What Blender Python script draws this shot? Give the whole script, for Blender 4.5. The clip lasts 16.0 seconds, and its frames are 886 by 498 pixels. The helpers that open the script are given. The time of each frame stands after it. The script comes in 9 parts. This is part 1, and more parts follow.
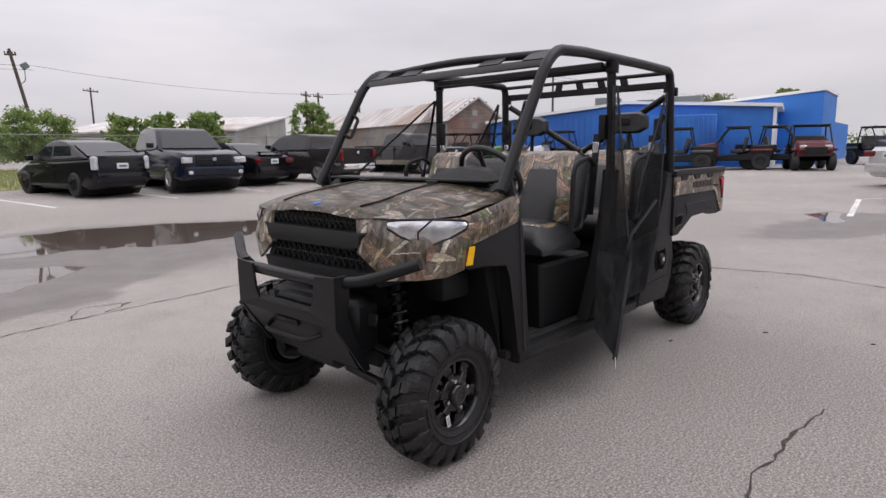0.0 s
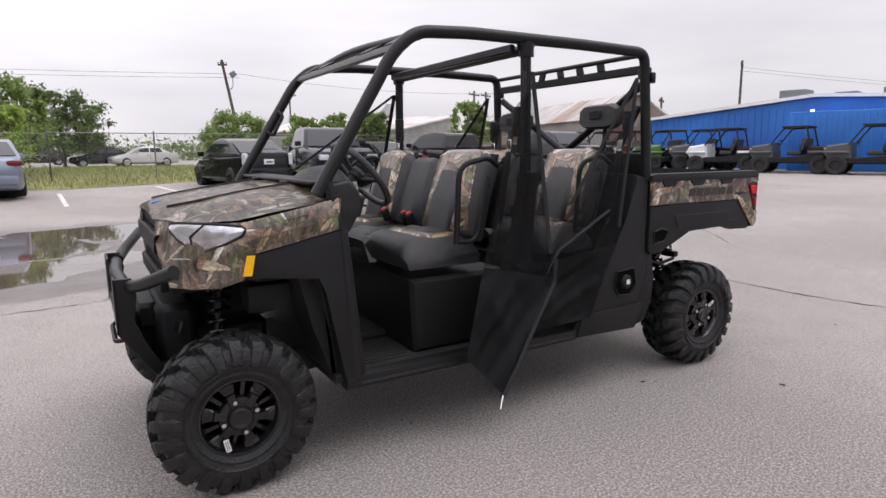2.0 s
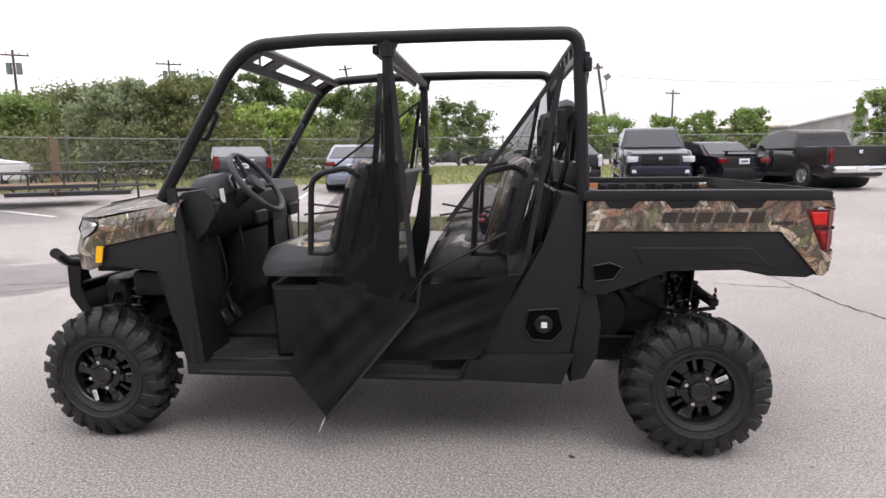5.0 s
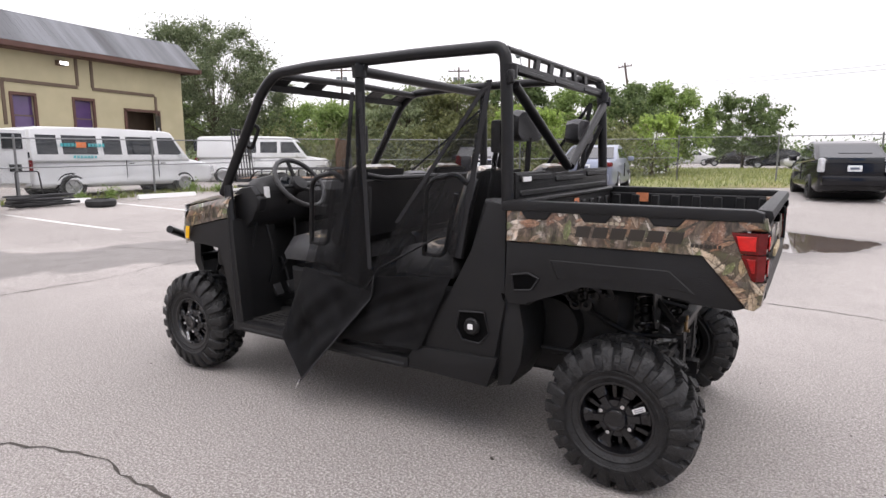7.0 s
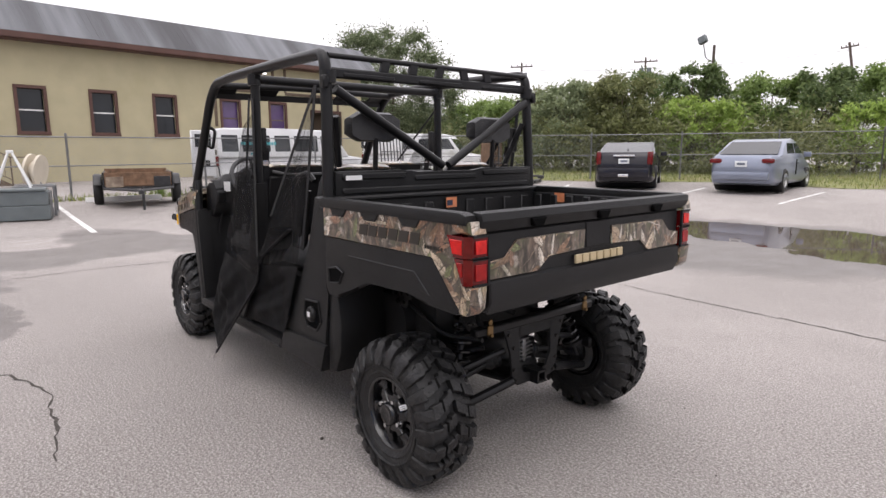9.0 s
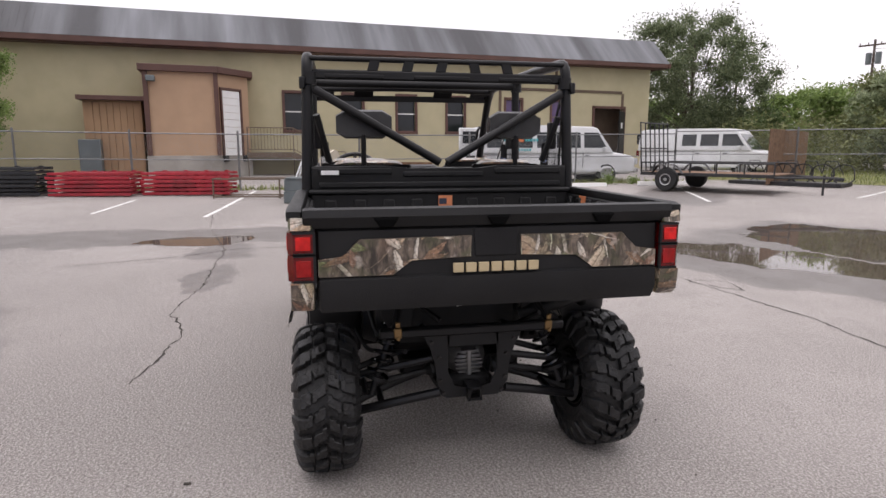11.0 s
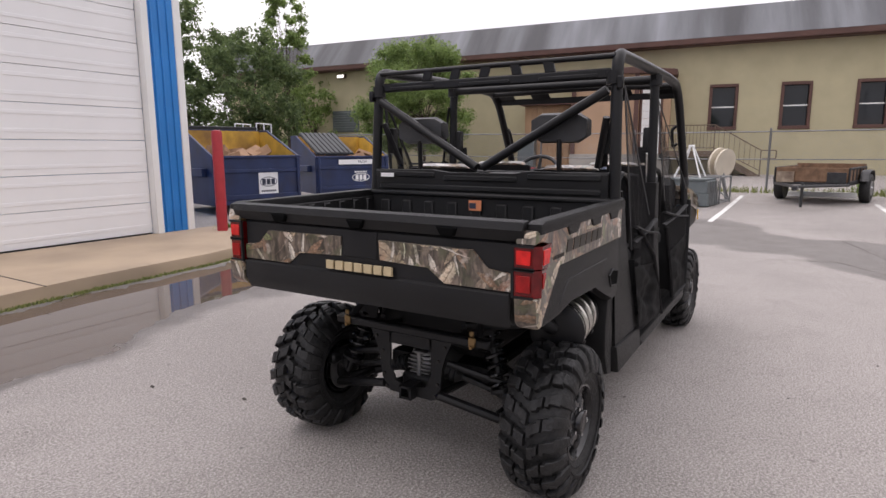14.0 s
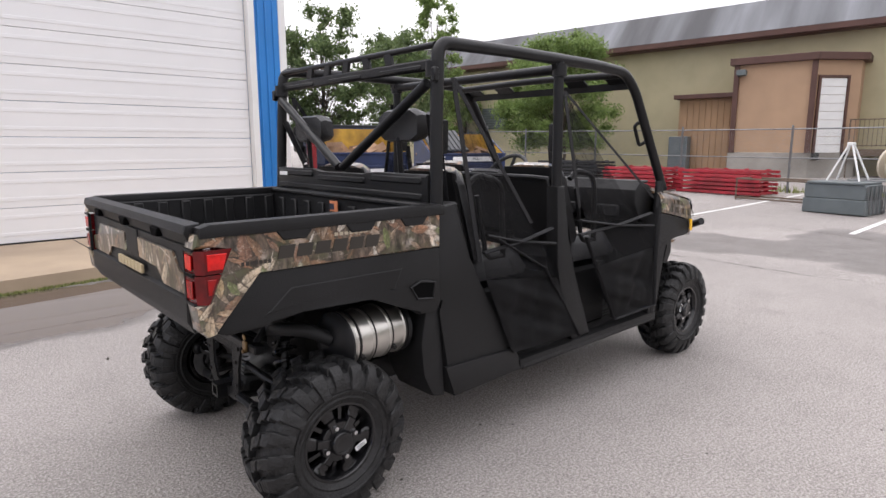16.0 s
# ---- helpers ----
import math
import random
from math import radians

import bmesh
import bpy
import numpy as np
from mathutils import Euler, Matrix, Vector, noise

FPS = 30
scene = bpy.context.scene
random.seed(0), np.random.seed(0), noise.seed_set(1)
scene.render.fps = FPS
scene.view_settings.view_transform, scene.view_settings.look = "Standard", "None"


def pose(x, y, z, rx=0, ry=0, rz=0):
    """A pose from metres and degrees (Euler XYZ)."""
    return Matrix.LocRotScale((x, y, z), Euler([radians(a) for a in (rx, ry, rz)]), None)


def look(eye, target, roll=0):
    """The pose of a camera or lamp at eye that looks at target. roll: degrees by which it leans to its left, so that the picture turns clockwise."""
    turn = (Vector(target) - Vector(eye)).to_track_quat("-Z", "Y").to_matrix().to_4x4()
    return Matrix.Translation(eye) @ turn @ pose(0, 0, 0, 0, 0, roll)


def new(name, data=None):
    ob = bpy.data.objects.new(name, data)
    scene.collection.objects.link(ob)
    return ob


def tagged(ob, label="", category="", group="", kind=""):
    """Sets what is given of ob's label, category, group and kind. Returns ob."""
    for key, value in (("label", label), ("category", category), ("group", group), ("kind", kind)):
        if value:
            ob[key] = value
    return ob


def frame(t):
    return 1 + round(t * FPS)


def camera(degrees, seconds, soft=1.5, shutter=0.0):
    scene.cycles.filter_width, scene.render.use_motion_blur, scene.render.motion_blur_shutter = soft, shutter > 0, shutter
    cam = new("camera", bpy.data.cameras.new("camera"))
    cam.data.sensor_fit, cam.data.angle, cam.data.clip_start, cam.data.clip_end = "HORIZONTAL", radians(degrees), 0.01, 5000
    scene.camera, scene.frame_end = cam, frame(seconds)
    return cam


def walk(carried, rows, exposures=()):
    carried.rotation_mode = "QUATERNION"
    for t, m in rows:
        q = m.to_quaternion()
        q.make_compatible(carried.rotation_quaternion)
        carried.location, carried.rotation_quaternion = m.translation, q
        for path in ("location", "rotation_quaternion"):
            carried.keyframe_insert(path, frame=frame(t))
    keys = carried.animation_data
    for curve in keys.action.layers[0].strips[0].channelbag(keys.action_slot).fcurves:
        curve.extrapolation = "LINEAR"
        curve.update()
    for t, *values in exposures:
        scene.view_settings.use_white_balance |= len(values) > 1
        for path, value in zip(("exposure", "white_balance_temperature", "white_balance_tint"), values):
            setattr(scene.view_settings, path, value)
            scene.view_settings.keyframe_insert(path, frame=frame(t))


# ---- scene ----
cam = camera(73.0, 16.0)
PATH = [
    (0, (3.348, 2.377, 1.395), (1.883, 1.055, 1.071), -0.8),
    (0.5, (3.029, 2.616, 1.407), (1.659, 1.196, 1.079), -0.8),
    (1, (2.67, 2.837, 1.404), (1.394, 1.332, 1.077), -0.7),
    (1.5, (2.285, 2.968, 1.37), (1.123, 1.373, 1.044), -0.6),
    (2, (1.911, 3.095, 1.376), (0.891, 1.405, 1.054), -0.5),
    (2.5, (1.506, 3.237, 1.375), (0.711, 1.429, 1.06), -0.5),
    (3, (1.094, 3.317, 1.37), (0.484, 1.438, 1.055), -0.5),
    (3.5, (0.711, 3.381, 1.372), (0.282, 1.453, 1.058), -0.5),
    (4, (0.313, 3.443, 1.38), (0.085, 1.481, 1.07), -0.4),
    (6.5, (-1.712, 3.318, 1.421), (-0.891, 1.52, 1.117), -0.5),
    (7, (-2.076, 3.185, 1.43), (-1.038, 1.502, 1.124), -0.1),
    (7.5, (-2.461, 2.989, 1.426), (-1.281, 1.404, 1.12), -0.4),
    (8, (-2.848, 2.756, 1.429), (-1.571, 1.248, 1.121), -0.4),
    (10.5, (-4.001, 1.039, 1.463), (-2.14, 0.386, 1.134), -0.1),
    (11, (-4.101, 0.64, 1.443), (-2.166, 0.252, 1.115), -0.0),
    (11.5, (-4.163, 0.267, 1.45), (-2.194, 0.137, 1.124), -0.1),
    (12, (-4.169, -0.088, 1.46), (-2.198, 0.009, 1.133), -0.2),
    (12.5, (-4.114, -0.459, 1.451), (-2.166, -0.144, 1.125), -0.2),
    (13, (-4.056, -0.828, 1.455), (-2.162, -0.276, 1.13), -0.1),
    (13.5, (-3.948, -1.18, 1.461), (-2.139, -0.392, 1.134), -0.1),
    (14, (-3.777, -1.515, 1.478), (-2.095, -0.485, 1.145), -0.2),
    (14.5, (-3.574, -1.873, 1.487), (-1.996, -0.69, 1.154), -0.2),
    (15, (-3.29, -2.174, 1.476), (-1.789, -0.896, 1.138), -0.1),
    (15.5, (-2.948, -2.434, 1.495), (-1.536, -1.059, 1.156), -0.2),
    (16, (-2.6, -2.674, 1.483), (-1.291, -1.202, 1.142), -0.1),
]
EXPOSURES = [(0, 0.25, 6500, 16), (1.5, 0.40, 6500, 16), (3.5, 0.82, 6500, 15), (4, 0.88, 6500, 15), (7, 0.86, 6500, 15), (8, 0.78, 6550, 15), (10.5, 0.48, 6600, 16), (12.5, 0.32, 6600, 17), (13.5, 0.36, 6600, 17), (15.5, 0.65, 6500, 15), (16, 0.7, 6480, 14)]
walk(cam, [(t, look(eye, aim, roll)) for t, eye, aim, roll in PATH], EXPOSURES)

# ---- world: bright overcast sky ----
world = bpy.data.worlds.new("overcast")
scene.world = world
world.use_nodes = True
wt = world.node_tree
wt.nodes.clear()
w_out = wt.nodes.new("ShaderNodeOutputWorld")
w_bg = wt.nodes.new("ShaderNodeBackground")
w_sky = wt.nodes.new("ShaderNodeTexSky")
w_sky.sky_type, w_sky.sun_disc = "NISHITA", False
w_sky.sun_elevation, w_sky.sun_rotation = radians(52), radians(60)
w_tex = wt.nodes.new("ShaderNodeTexCoord")
w_map = wt.nodes.new("ShaderNodeMapping")
w_map.inputs["Scale"].default_value = (1.0, 1.0, 4.5)
w_noise = wt.nodes.new("ShaderNodeTexNoise")
w_noise.inputs["Scale"].default_value, w_noise.inputs["Detail"].default_value = 1.6, 5
w_ramp = wt.nodes.new("ShaderNodeValToRGB")
w_ramp.color_ramp.elements[0].position, w_ramp.color_ramp.elements[0].color = 0.30, (0.70, 0.70, 0.735, 1)
w_ramp.color_ramp.elements[1].position, w_ramp.color_ramp.elements[1].color = 0.72, (1.0, 0.99, 1.0, 1)
w_scale = wt.nodes.new("ShaderNodeVectorMath")
w_scale.operation = "SCALE"
w_scale.inputs["Scale"].default_value = 0.05
w_mix = wt.nodes.new("ShaderNodeMix")
w_mix.data_type = "RGBA"
w_mix.inputs["Factor"].default_value = 0.93
wt.links.new(w_tex.outputs["Generated"], w_map.inputs["Vector"])
wt.links.new(w_map.outputs["Vector"], w_noise.inputs["Vector"])
wt.links.new(w_noise.outputs["Fac"], w_ramp.inputs["Fac"])
wt.links.new(w_sky.outputs["Color"], w_scale.inputs[0])
wt.links.new(w_scale.outputs["Vector"], w_mix.inputs["A"])
wt.links.new(w_ramp.outputs["Color"], w_mix.inputs["B"])
# an overcast dome: dimmer at the horizon than overhead, a little brighter towards the veiled sun
w_dot = wt.nodes.new("ShaderNodeVectorMath")
w_dot.operation = "DOT_PRODUCT"
w_dot.inputs[1].default_value = (0.22, 0.06, 0.95)
w_lift = wt.nodes.new("ShaderNodeMapRange")
w_lift.inputs["From Min"].default_value, w_lift.inputs["From Max"].default_value = -0.1, 1.0
w_lift.inputs["To Min"].default_value, w_lift.inputs["To Max"].default_value = 0.74, 1.75
w_gain = wt.nodes.new("ShaderNodeVectorMath")
w_gain.operation = "SCALE"
wt.links.new(w_tex.outputs["Generated"], w_dot.inputs[0])
wt.links.new(w_dot.outputs["Value"], w_lift.inputs["Value"])
wt.links.new(w_lift.outputs["Result"], w_gain.inputs["Scale"])
wt.links.new(w_mix.outputs["Result"], w_gain.inputs[0])
wt.links.new(w_gain.outputs["Vector"], w_bg.inputs["Color"])
wt.links.new(w_bg.outputs["Background"], w_out.inputs["Surface"])
w_bg.inputs["Strength"].default_value = 0.95

sun = new("sun", bpy.data.lights.new("sun", "SUN"))
sun.data.energy, sun.data.angle, sun.data.color = 0.6, radians(40), (1.0, 0.97, 0.93)
sun.matrix_world = look((-12, 10, 30), (0, 0, 0))


# ---- materials ----
def material(name, base, rough=0.6, metal=0.0, var=0.12, scale=6.0, bump=0.08, fine=90.0, spec=0.5, stain=None, stain_at=0.6, coat=0.0, alpha=1.0, stretch=None):
    """Principled surface with colour variation at two scales and a fine relief."""
    m = bpy.data.materials.new(name)
    m.use_nodes = True
    nt = m.node_tree
    b = nt.nodes["Principled BSDF"]
    b.inputs["Roughness"].default_value = rough
    b.inputs["Metallic"].default_value = metal
    b.inputs["Specular IOR Level"].default_value = spec
    b.inputs["Coat Weight"].default_value = coat
    b.inputs["Alpha"].default_value = alpha
    tc = nt.nodes.new("ShaderNodeTexCoord")
    n1 = nt.nodes.new("ShaderNodeTexNoise")
    n1.inputs["Scale"].default_value, n1.inputs["Detail"].default_value = scale, 6
    n2 = nt.nodes.new("ShaderNodeTexNoise")
    n2.inputs["Scale"].default_value, n2.inputs["Detail"].default_value = fine, 3
    where = tc.outputs["Object"]
    if stretch:
        mp = nt.nodes.new("ShaderNodeMapping")
        mp.inputs["Scale"].default_value = stretch
        nt.links.new(where, mp.inputs["Vector"])
        where = mp.outputs["Vector"]
    nt.links.new(where, n1.inputs["Vector"])
    nt.links.new(tc.outputs["Object"], n2.inputs["Vector"])
    ramp = nt.nodes.new("ShaderNodeValToRGB")
    ramp.color_ramp.elements[0].position, ramp.color_ramp.elements[1].position = 0.3, 0.7
    ramp.color_ramp.elements[0].color = (*[max(0, c * (1 - var)) for c in base], 1)
    ramp.color_ramp.elements[1].color = (*[min(1, c * (1 + var)) for c in base], 1)
    nt.links.new(n1.outputs["Fac"], ramp.inputs["Fac"])
    col = ramp.outputs["Color"]
    if stain:
        n3 = nt.nodes.new("ShaderNodeTexNoise")
        n3.inputs["Scale"].default_value, n3.inputs["Detail"].default_value = scale * 0.35, 8
        nt.links.new(where, n3.inputs["Vector"])
        r3 = nt.nodes.new("ShaderNodeMapRange")
        r3.inputs["From Min"].default_value, r3.inputs["From Max"].default_value = stain_at - 0.1, stain_at + 0.12
        nt.links.new(n3.outputs["Fac"], r3.inputs["Value"])
        mx = nt.nodes.new("ShaderNodeMix")
        mx.data_type = "RGBA"
        mx.inputs["B"].default_value = (*stain, 1)
        nt.links.new(r3.outputs["Result"], mx.inputs["Factor"])
        nt.links.new(col, mx.inputs["A"])
        col = mx.outputs["Result"]
    nt.links.new(col, b.inputs["Base Color"])
    if bump:
        bp = nt.nodes.new("ShaderNodeBump")
        bp.inputs["Strength"].default_value, bp.inputs["Distance"].default_value = bump, 0.01
        nt.links.new(n2.outputs["Fac"], bp.inputs["Height"])
        nt.links.new(bp.outputs["Normal"], b.inputs["Normal"])
    return m


M = {}
M["cream"] = material("cream_stucco", (0.45, 0.405, 0.265), 0.9, var=0.07, scale=1.2, bump=0.35, fine=25, stain=(0.40, 0.36, 0.22), stain_at=0.68)
M["tan"] = material("tan_panel", (0.43, 0.285, 0.185), 0.85, var=0.06, scale=1.5, bump=0.2, fine=30)
M["tan_dark"] = material("tan_door", (0.34, 0.215, 0.125), 0.85, var=0.08, scale=2, bump=0.2)
M["maroon"] = material("maroon_trim", (0.095, 0.045, 0.035), 0.6, var=0.15, scale=2)
M["brown"] = material("brown_trim", (0.12, 0.085, 0.06), 0.7, var=0.15, scale=3)
M["roof_metal"] = material("weathered_metal_roof", (0.15, 0.157, 0.172), 0.55, 0.1, var=0.35, scale=0.8, bump=0.15, stain=(0.045, 0.045, 0.05), stain_at=0.52, stretch=(0.2, 1.9, 0.2))
M["concrete"] = material("concrete", (0.34, 0.32, 0.29), 0.92, var=0.16, scale=1.6, bump=0.3, fine=70, stain=(0.20, 0.185, 0.165), stain_at=0.62)
M["slab"] = material("tan_concrete_slab", (0.42, 0.325, 0.23), 0.85, var=0.14, scale=1.1, bump=0.3, fine=80, stain=(0.27, 0.215, 0.165), stain_at=0.58)
M["white_paint"] = material("white_paint", (0.78, 0.78, 0.77), 0.55, var=0.04, scale=2)
M["line_paint"] = material("worn_line_paint", (0.72, 0.72, 0.70), 0.8, var=0.12, scale=9, stain=(0.42, 0.40, 0.38), stain_at=0.6)
M["door_white"] = material("white_sectional_door", (0.80, 0.80, 0.81), 0.5, var=0.03, scale=1.0, bump=0.12, fine=160)
M["blue_trim"] = material("bright_blue_siding", (0.018, 0.20, 0.56), 0.45, var=0.08, scale=1.0)
M["blue"] = material("blue_metal_siding", (0.022, 0.165, 0.54), 0.45, var=0.12, scale=1.0, stain=(0.02, 0.10, 0.40), stain_at=0.62)
M["glass"] = material("dark_window_glass", (0.016, 0.019, 0.023), 0.04, var=0.2, scale=1, bump=0, spec=0.5)
M["glass_violet"] = material("violet_window_film", (0.10, 0.06, 0.16), 0.06, var=0.2, scale=1.5, bump=0, spec=0.7)
M["galv"] = material("galvanised_steel", (0.20, 0.205, 0.21), 0.5, 0.5, var=0.2, scale=5)
M["wire"] = material("chain_link_wire", (0.30, 0.31, 0.31), 0.5, 0.6, var=0.2, scale=3, bump=0)
M["black_steel"] = material("black_painted_steel", (0.022, 0.022, 0.024), 0.45, var=0.3, scale=12)
M["red_steel"] = material("red_painted_steel", (0.36, 0.024, 0.036), 0.5, var=0.2, scale=5, stain=(0.20, 0.022, 0.028), stain_at=0.58)
M["red_post"] = material("red_bollard_paint", (0.36, 0.022, 0.03), 0.5, var=0.12, scale=5)
M["navy"] = material("navy_painted_steel", (0.012, 0.025, 0.085), 0.45, var=0.25, scale=3, stain=(0.035, 0.03, 0.035), stain_at=0.66)
M["yellow_in"] = material("yellow_painted_steel", (0.60, 0.36, 0.05), 0.6, var=0.2, scale=4, stain=(0.24, 0.13, 0.04), stain_at=0.55)
M["card"] = material("cardboard", (0.36, 0.22, 0.13), 0.9, var=0.2, scale=5)
M["plastic_black"] = material("black_lid_plastic", (0.03, 0.032, 0.036), 0.5, var=0.2, scale=6)
M["rubber"] = material("tyre_rubber", (0.0115, 0.0115, 0.0120), 0.52, spec=0.45, var=0.45, scale=22, bump=0.55, fine=75)
M["chrome"] = material("chrome", (0.75, 0.75, 0.76), 0.12, 1.0, var=0.03, bump=0)
M["alloy"] = material("alloy_rim", (0.45, 0.45, 0.46), 0.3, 0.9, var=0.08, bump=0)
M["car_black"] = material("black_car_paint", (0.006, 0.006, 0.008), 0.16, var=0.2, scale=2, bump=0, spec=0.3, coat=0.15)
M["car_navy"] = material("dark_blue_car_paint", (0.008, 0.011, 0.024), 0.16, var=0.2, scale=2, bump=0, spec=0.3, coat=0.2)
M["car_plum"] = material("dark_grey_car_paint", (0.013, 0.0125, 0.018), 0.16, var=0.15, scale=2, bump=0, spec=0.3, coat=0.2)
M["car_silver"] = material("silver_blue_car_paint", (0.20, 0.225, 0.29), 0.3, 0.4, var=0.08, scale=2, bump=0, coat=0.5)
M["car_white"] = material("white_van_paint", (0.60, 0.61, 0.62), 0.35, var=0.07, scale=1.5, bump=0, coat=0.3)
M["car_char"] = material("charcoal_truck_paint", (0.020, 0.018, 0.018), 0.18, var=0.15, scale=2, bump=0, spec=0.35, coat=0.2)
M["car_tan"] = material("pewter_trim_paint", (0.28, 0.25, 0.20), 0.4, 0.4, var=0.1, scale=3, bump=0)
M["car_lsilver"] = material("light_silver_car_paint", (0.50, 0.50, 0.50), 0.3, 0.4, var=0.06, scale=2, bump=0, coat=0.5)
M["trim_black"] = material("black_car_trim", (0.009, 0.009, 0.010), 0.5, spec=0.3, var=0.2, scale=6)
M["lens_red"] = material("red_lamp_lens", (0.12, 0.004, 0.005), 0.12, var=0.3, scale=24, bump=0.15, fine=60, spec=0.35, coat=0.2)
M["lens_clear"] = material("clear_lamp_lens", (0.55, 0.56, 0.58), 0.12, 0.3, var=0.25, scale=14, bump=0, coat=0.5)
M["plate"] = material("plate_white", (0.62, 0.64, 0.66), 0.5, var=0.06, scale=12, bump=0)
M["plate_bar"] = material("plate_dark", (0.10, 0.12, 0.16), 0.5, bump=0)
M["wood"] = material("weathered_wood", (0.17, 0.10, 0.06), 0.9, var=0.35, scale=7, bump=0.4, fine=60)
M["wood_gray"] = material("grey_barn_wood", (0.22, 0.17, 0.145), 0.95, var=0.35, scale=1.2, bump=0.4, stain=(0.30, 0.14, 0.10), stain_at=0.58)
M["tin"] = material("old_tin_roof", (0.56, 0.54, 0.53), 0.6, 0.2, var=0.25, scale=1.6, stretch=(0.3, 1.2, 0.3), stain=(0.34, 0.24, 0.18), stain_at=0.6)
M["tin_wall"] = material("galvanised_wall_sheet", (0.30, 0.30, 0.29), 0.6, 0.25, var=0.22, scale=0.7, stain=(0.26, 0.17, 0.12), stain_at=0.62)
M["pole_wood"] = material("utility_pole_wood", (0.085, 0.065, 0.055), 0.95, var=0.25, scale=4)
M["bark"] = material("bark", (0.085, 0.065, 0.05), 0.95, var=0.3, scale=9, bump=0.6, fine=40)
M["grey_box"] = material("grey_tool_box", (0.13, 0.15, 0.155), 0.5, 0.2, var=0.12, scale=3)
M["tan_plain"] = material("sun_bleached_panel", (0.60, 0.54, 0.44), 0.8, var=0.08, scale=3)
M["lamp_glow"] = material("lit_lamp_face", (0.9, 0.9, 0.9), 0.4, var=0.02, bump=0)
gl = M["lamp_glow"].node_tree.nodes["Principled BSDF"]
gl.inputs["Emission Color"].default_value, gl.inputs["Emission Strength"].default_value = (1, 0.98, 0.95, 1), 2.0
M["teal"] = material("teal_sign_paint", (0.05, 0.36, 0.40), 0.5, bump=0)
M["orange_sign"] = material("orange_sign_paint", (0.62, 0.17, 0.05), 0.5, bump=0)
M["sticker"] = material("white_sticker", (0.80, 0.80, 0.80), 0.5, var=0.03, bump=0)
M["ink"] = material("dark_print", (0.03, 0.035, 0.06), 0.6, bump=0)


def leaf_material(name, dark, light):
    m = bpy.data.materials.new(name)
    m.use_nodes = True
    nt = m.node_tree
    b = nt.nodes["Principled BSDF"]
    b.inputs["Roughness"].default_value = 0.55
    geo = nt.nodes.new("ShaderNodeNewGeometry")
    ramp = nt.nodes.new("ShaderNodeValToRGB")
    ramp.color_ramp.elements[0].color, ramp.color_ramp.elements[1].color = (*dark, 1), (*light, 1)
    nt.links.new(geo.outputs["Random Per Island"], ramp.inputs["Fac"])
    nt.links.new(ramp.outputs["Color"], b.inputs["Base Color"])
    tr = nt.nodes.new("ShaderNodeBsdfTranslucent")
    nt.links.new(ramp.outputs["Color"], tr.inputs["Color"])
    ms = nt.nodes.new("ShaderNodeMixShader")
    ms.inputs[0].default_value = 0.45
    out = nt.nodes["Material Output"]
    nt.links.new(b.outputs[0], ms.inputs[1])
    nt.links.new(tr.outputs[0], ms.inputs[2])
    nt.links.new(ms.outputs[0], out.inputs["Surface"])
    return m


M["leaf"] = leaf_material("leaf_green", (0.12, 0.18, 0.05), (0.28, 0.38, 0.12))
M["leaf_dark"] = leaf_material("leaf_dark_green", (0.075, 0.115, 0.045), (0.18, 0.24, 0.09))
M["leaf_bright"] = leaf_material("leaf_spring_green", (0.19, 0.28, 0.06), (0.40, 0.53, 0.13))
M["leaf_grey"] = leaf_material("leaf_grey_green", (0.15, 0.19, 0.10), (0.36, 0.41, 0.24))
M["leaf_airy"] = leaf_material("leaf_deep_grey_green", (0.09, 0.12, 0.06), (0.22, 0.26, 0.14))
M["leaf_olive"] = leaf_material("leaf_olive", (0.11, 0.125, 0.05), (0.24, 0.26, 0.11))
M["grass"] = leaf_material("grass_blade", (0.12, 0.16, 0.045), (0.34, 0.36, 0.13))


# ---- mesh helpers ----
def V(*a):
    return Vector(a)


def box(bm, c, s, rot=None, bevel=0.0, seg=1):
    m = Matrix.Translation(c) @ (rot.to_4x4() if rot else Matrix()) @ Matrix.Diagonal((s[0], s[1], s[2], 1))
    r = bmesh.ops.create_cube(bm, size=1.0, matrix=m)
    if bevel:
        es = list({e for v in r["verts"] for e in v.link_edges})
        bmesh.ops.bevel(bm, geom=es, offset=bevel, segments=seg, affect="EDGES", profile=0.6, clamp_overlap=True)


def ring(p, axis_u, axis_v, r, seg):
    return [p + axis_u * (r * math.cos(2 * math.pi * k / seg)) + axis_v * (r * math.sin(2 * math.pi * k / seg)) for k in range(seg)]


def loft(bm, rings, caps=True, close=False):
    vs = [[bm.verts.new(p) for p in r] for r in rings]
    n = len(vs[0])
    pairs = list(zip(vs, vs[1:])) + ([(vs[-1], vs[0])] if close else [])
    for a, b in pairs:
        for k in range(n):
            bm.faces.new((a[k], a[(k + 1) % n], b[(k + 1) % n], b[k]))
    if caps and not close:
        bm.faces.new(list(reversed(vs[0])))
        bm.faces.new(vs[-1])


def frame_of(d):
    d = d.normalized()
    u = d.cross(Vector((0, 0, 1)))
    if u.length < 1e-3:
        u = d.cross(Vector((0, 1, 0)))
    u.normalize()
    return u, d.cross(u).normalized()


def cyl(bm, p0, p1, r0, r1=None, seg=12, caps=True):
    p0, p1 = Vector(p0), Vector(p1)
    u, v = frame_of(p1 - p0)
    loft(bm, [ring(p0, u, v, r0, seg), ring(p1, u, v, r0 if r1 is None else r1, seg)], caps)


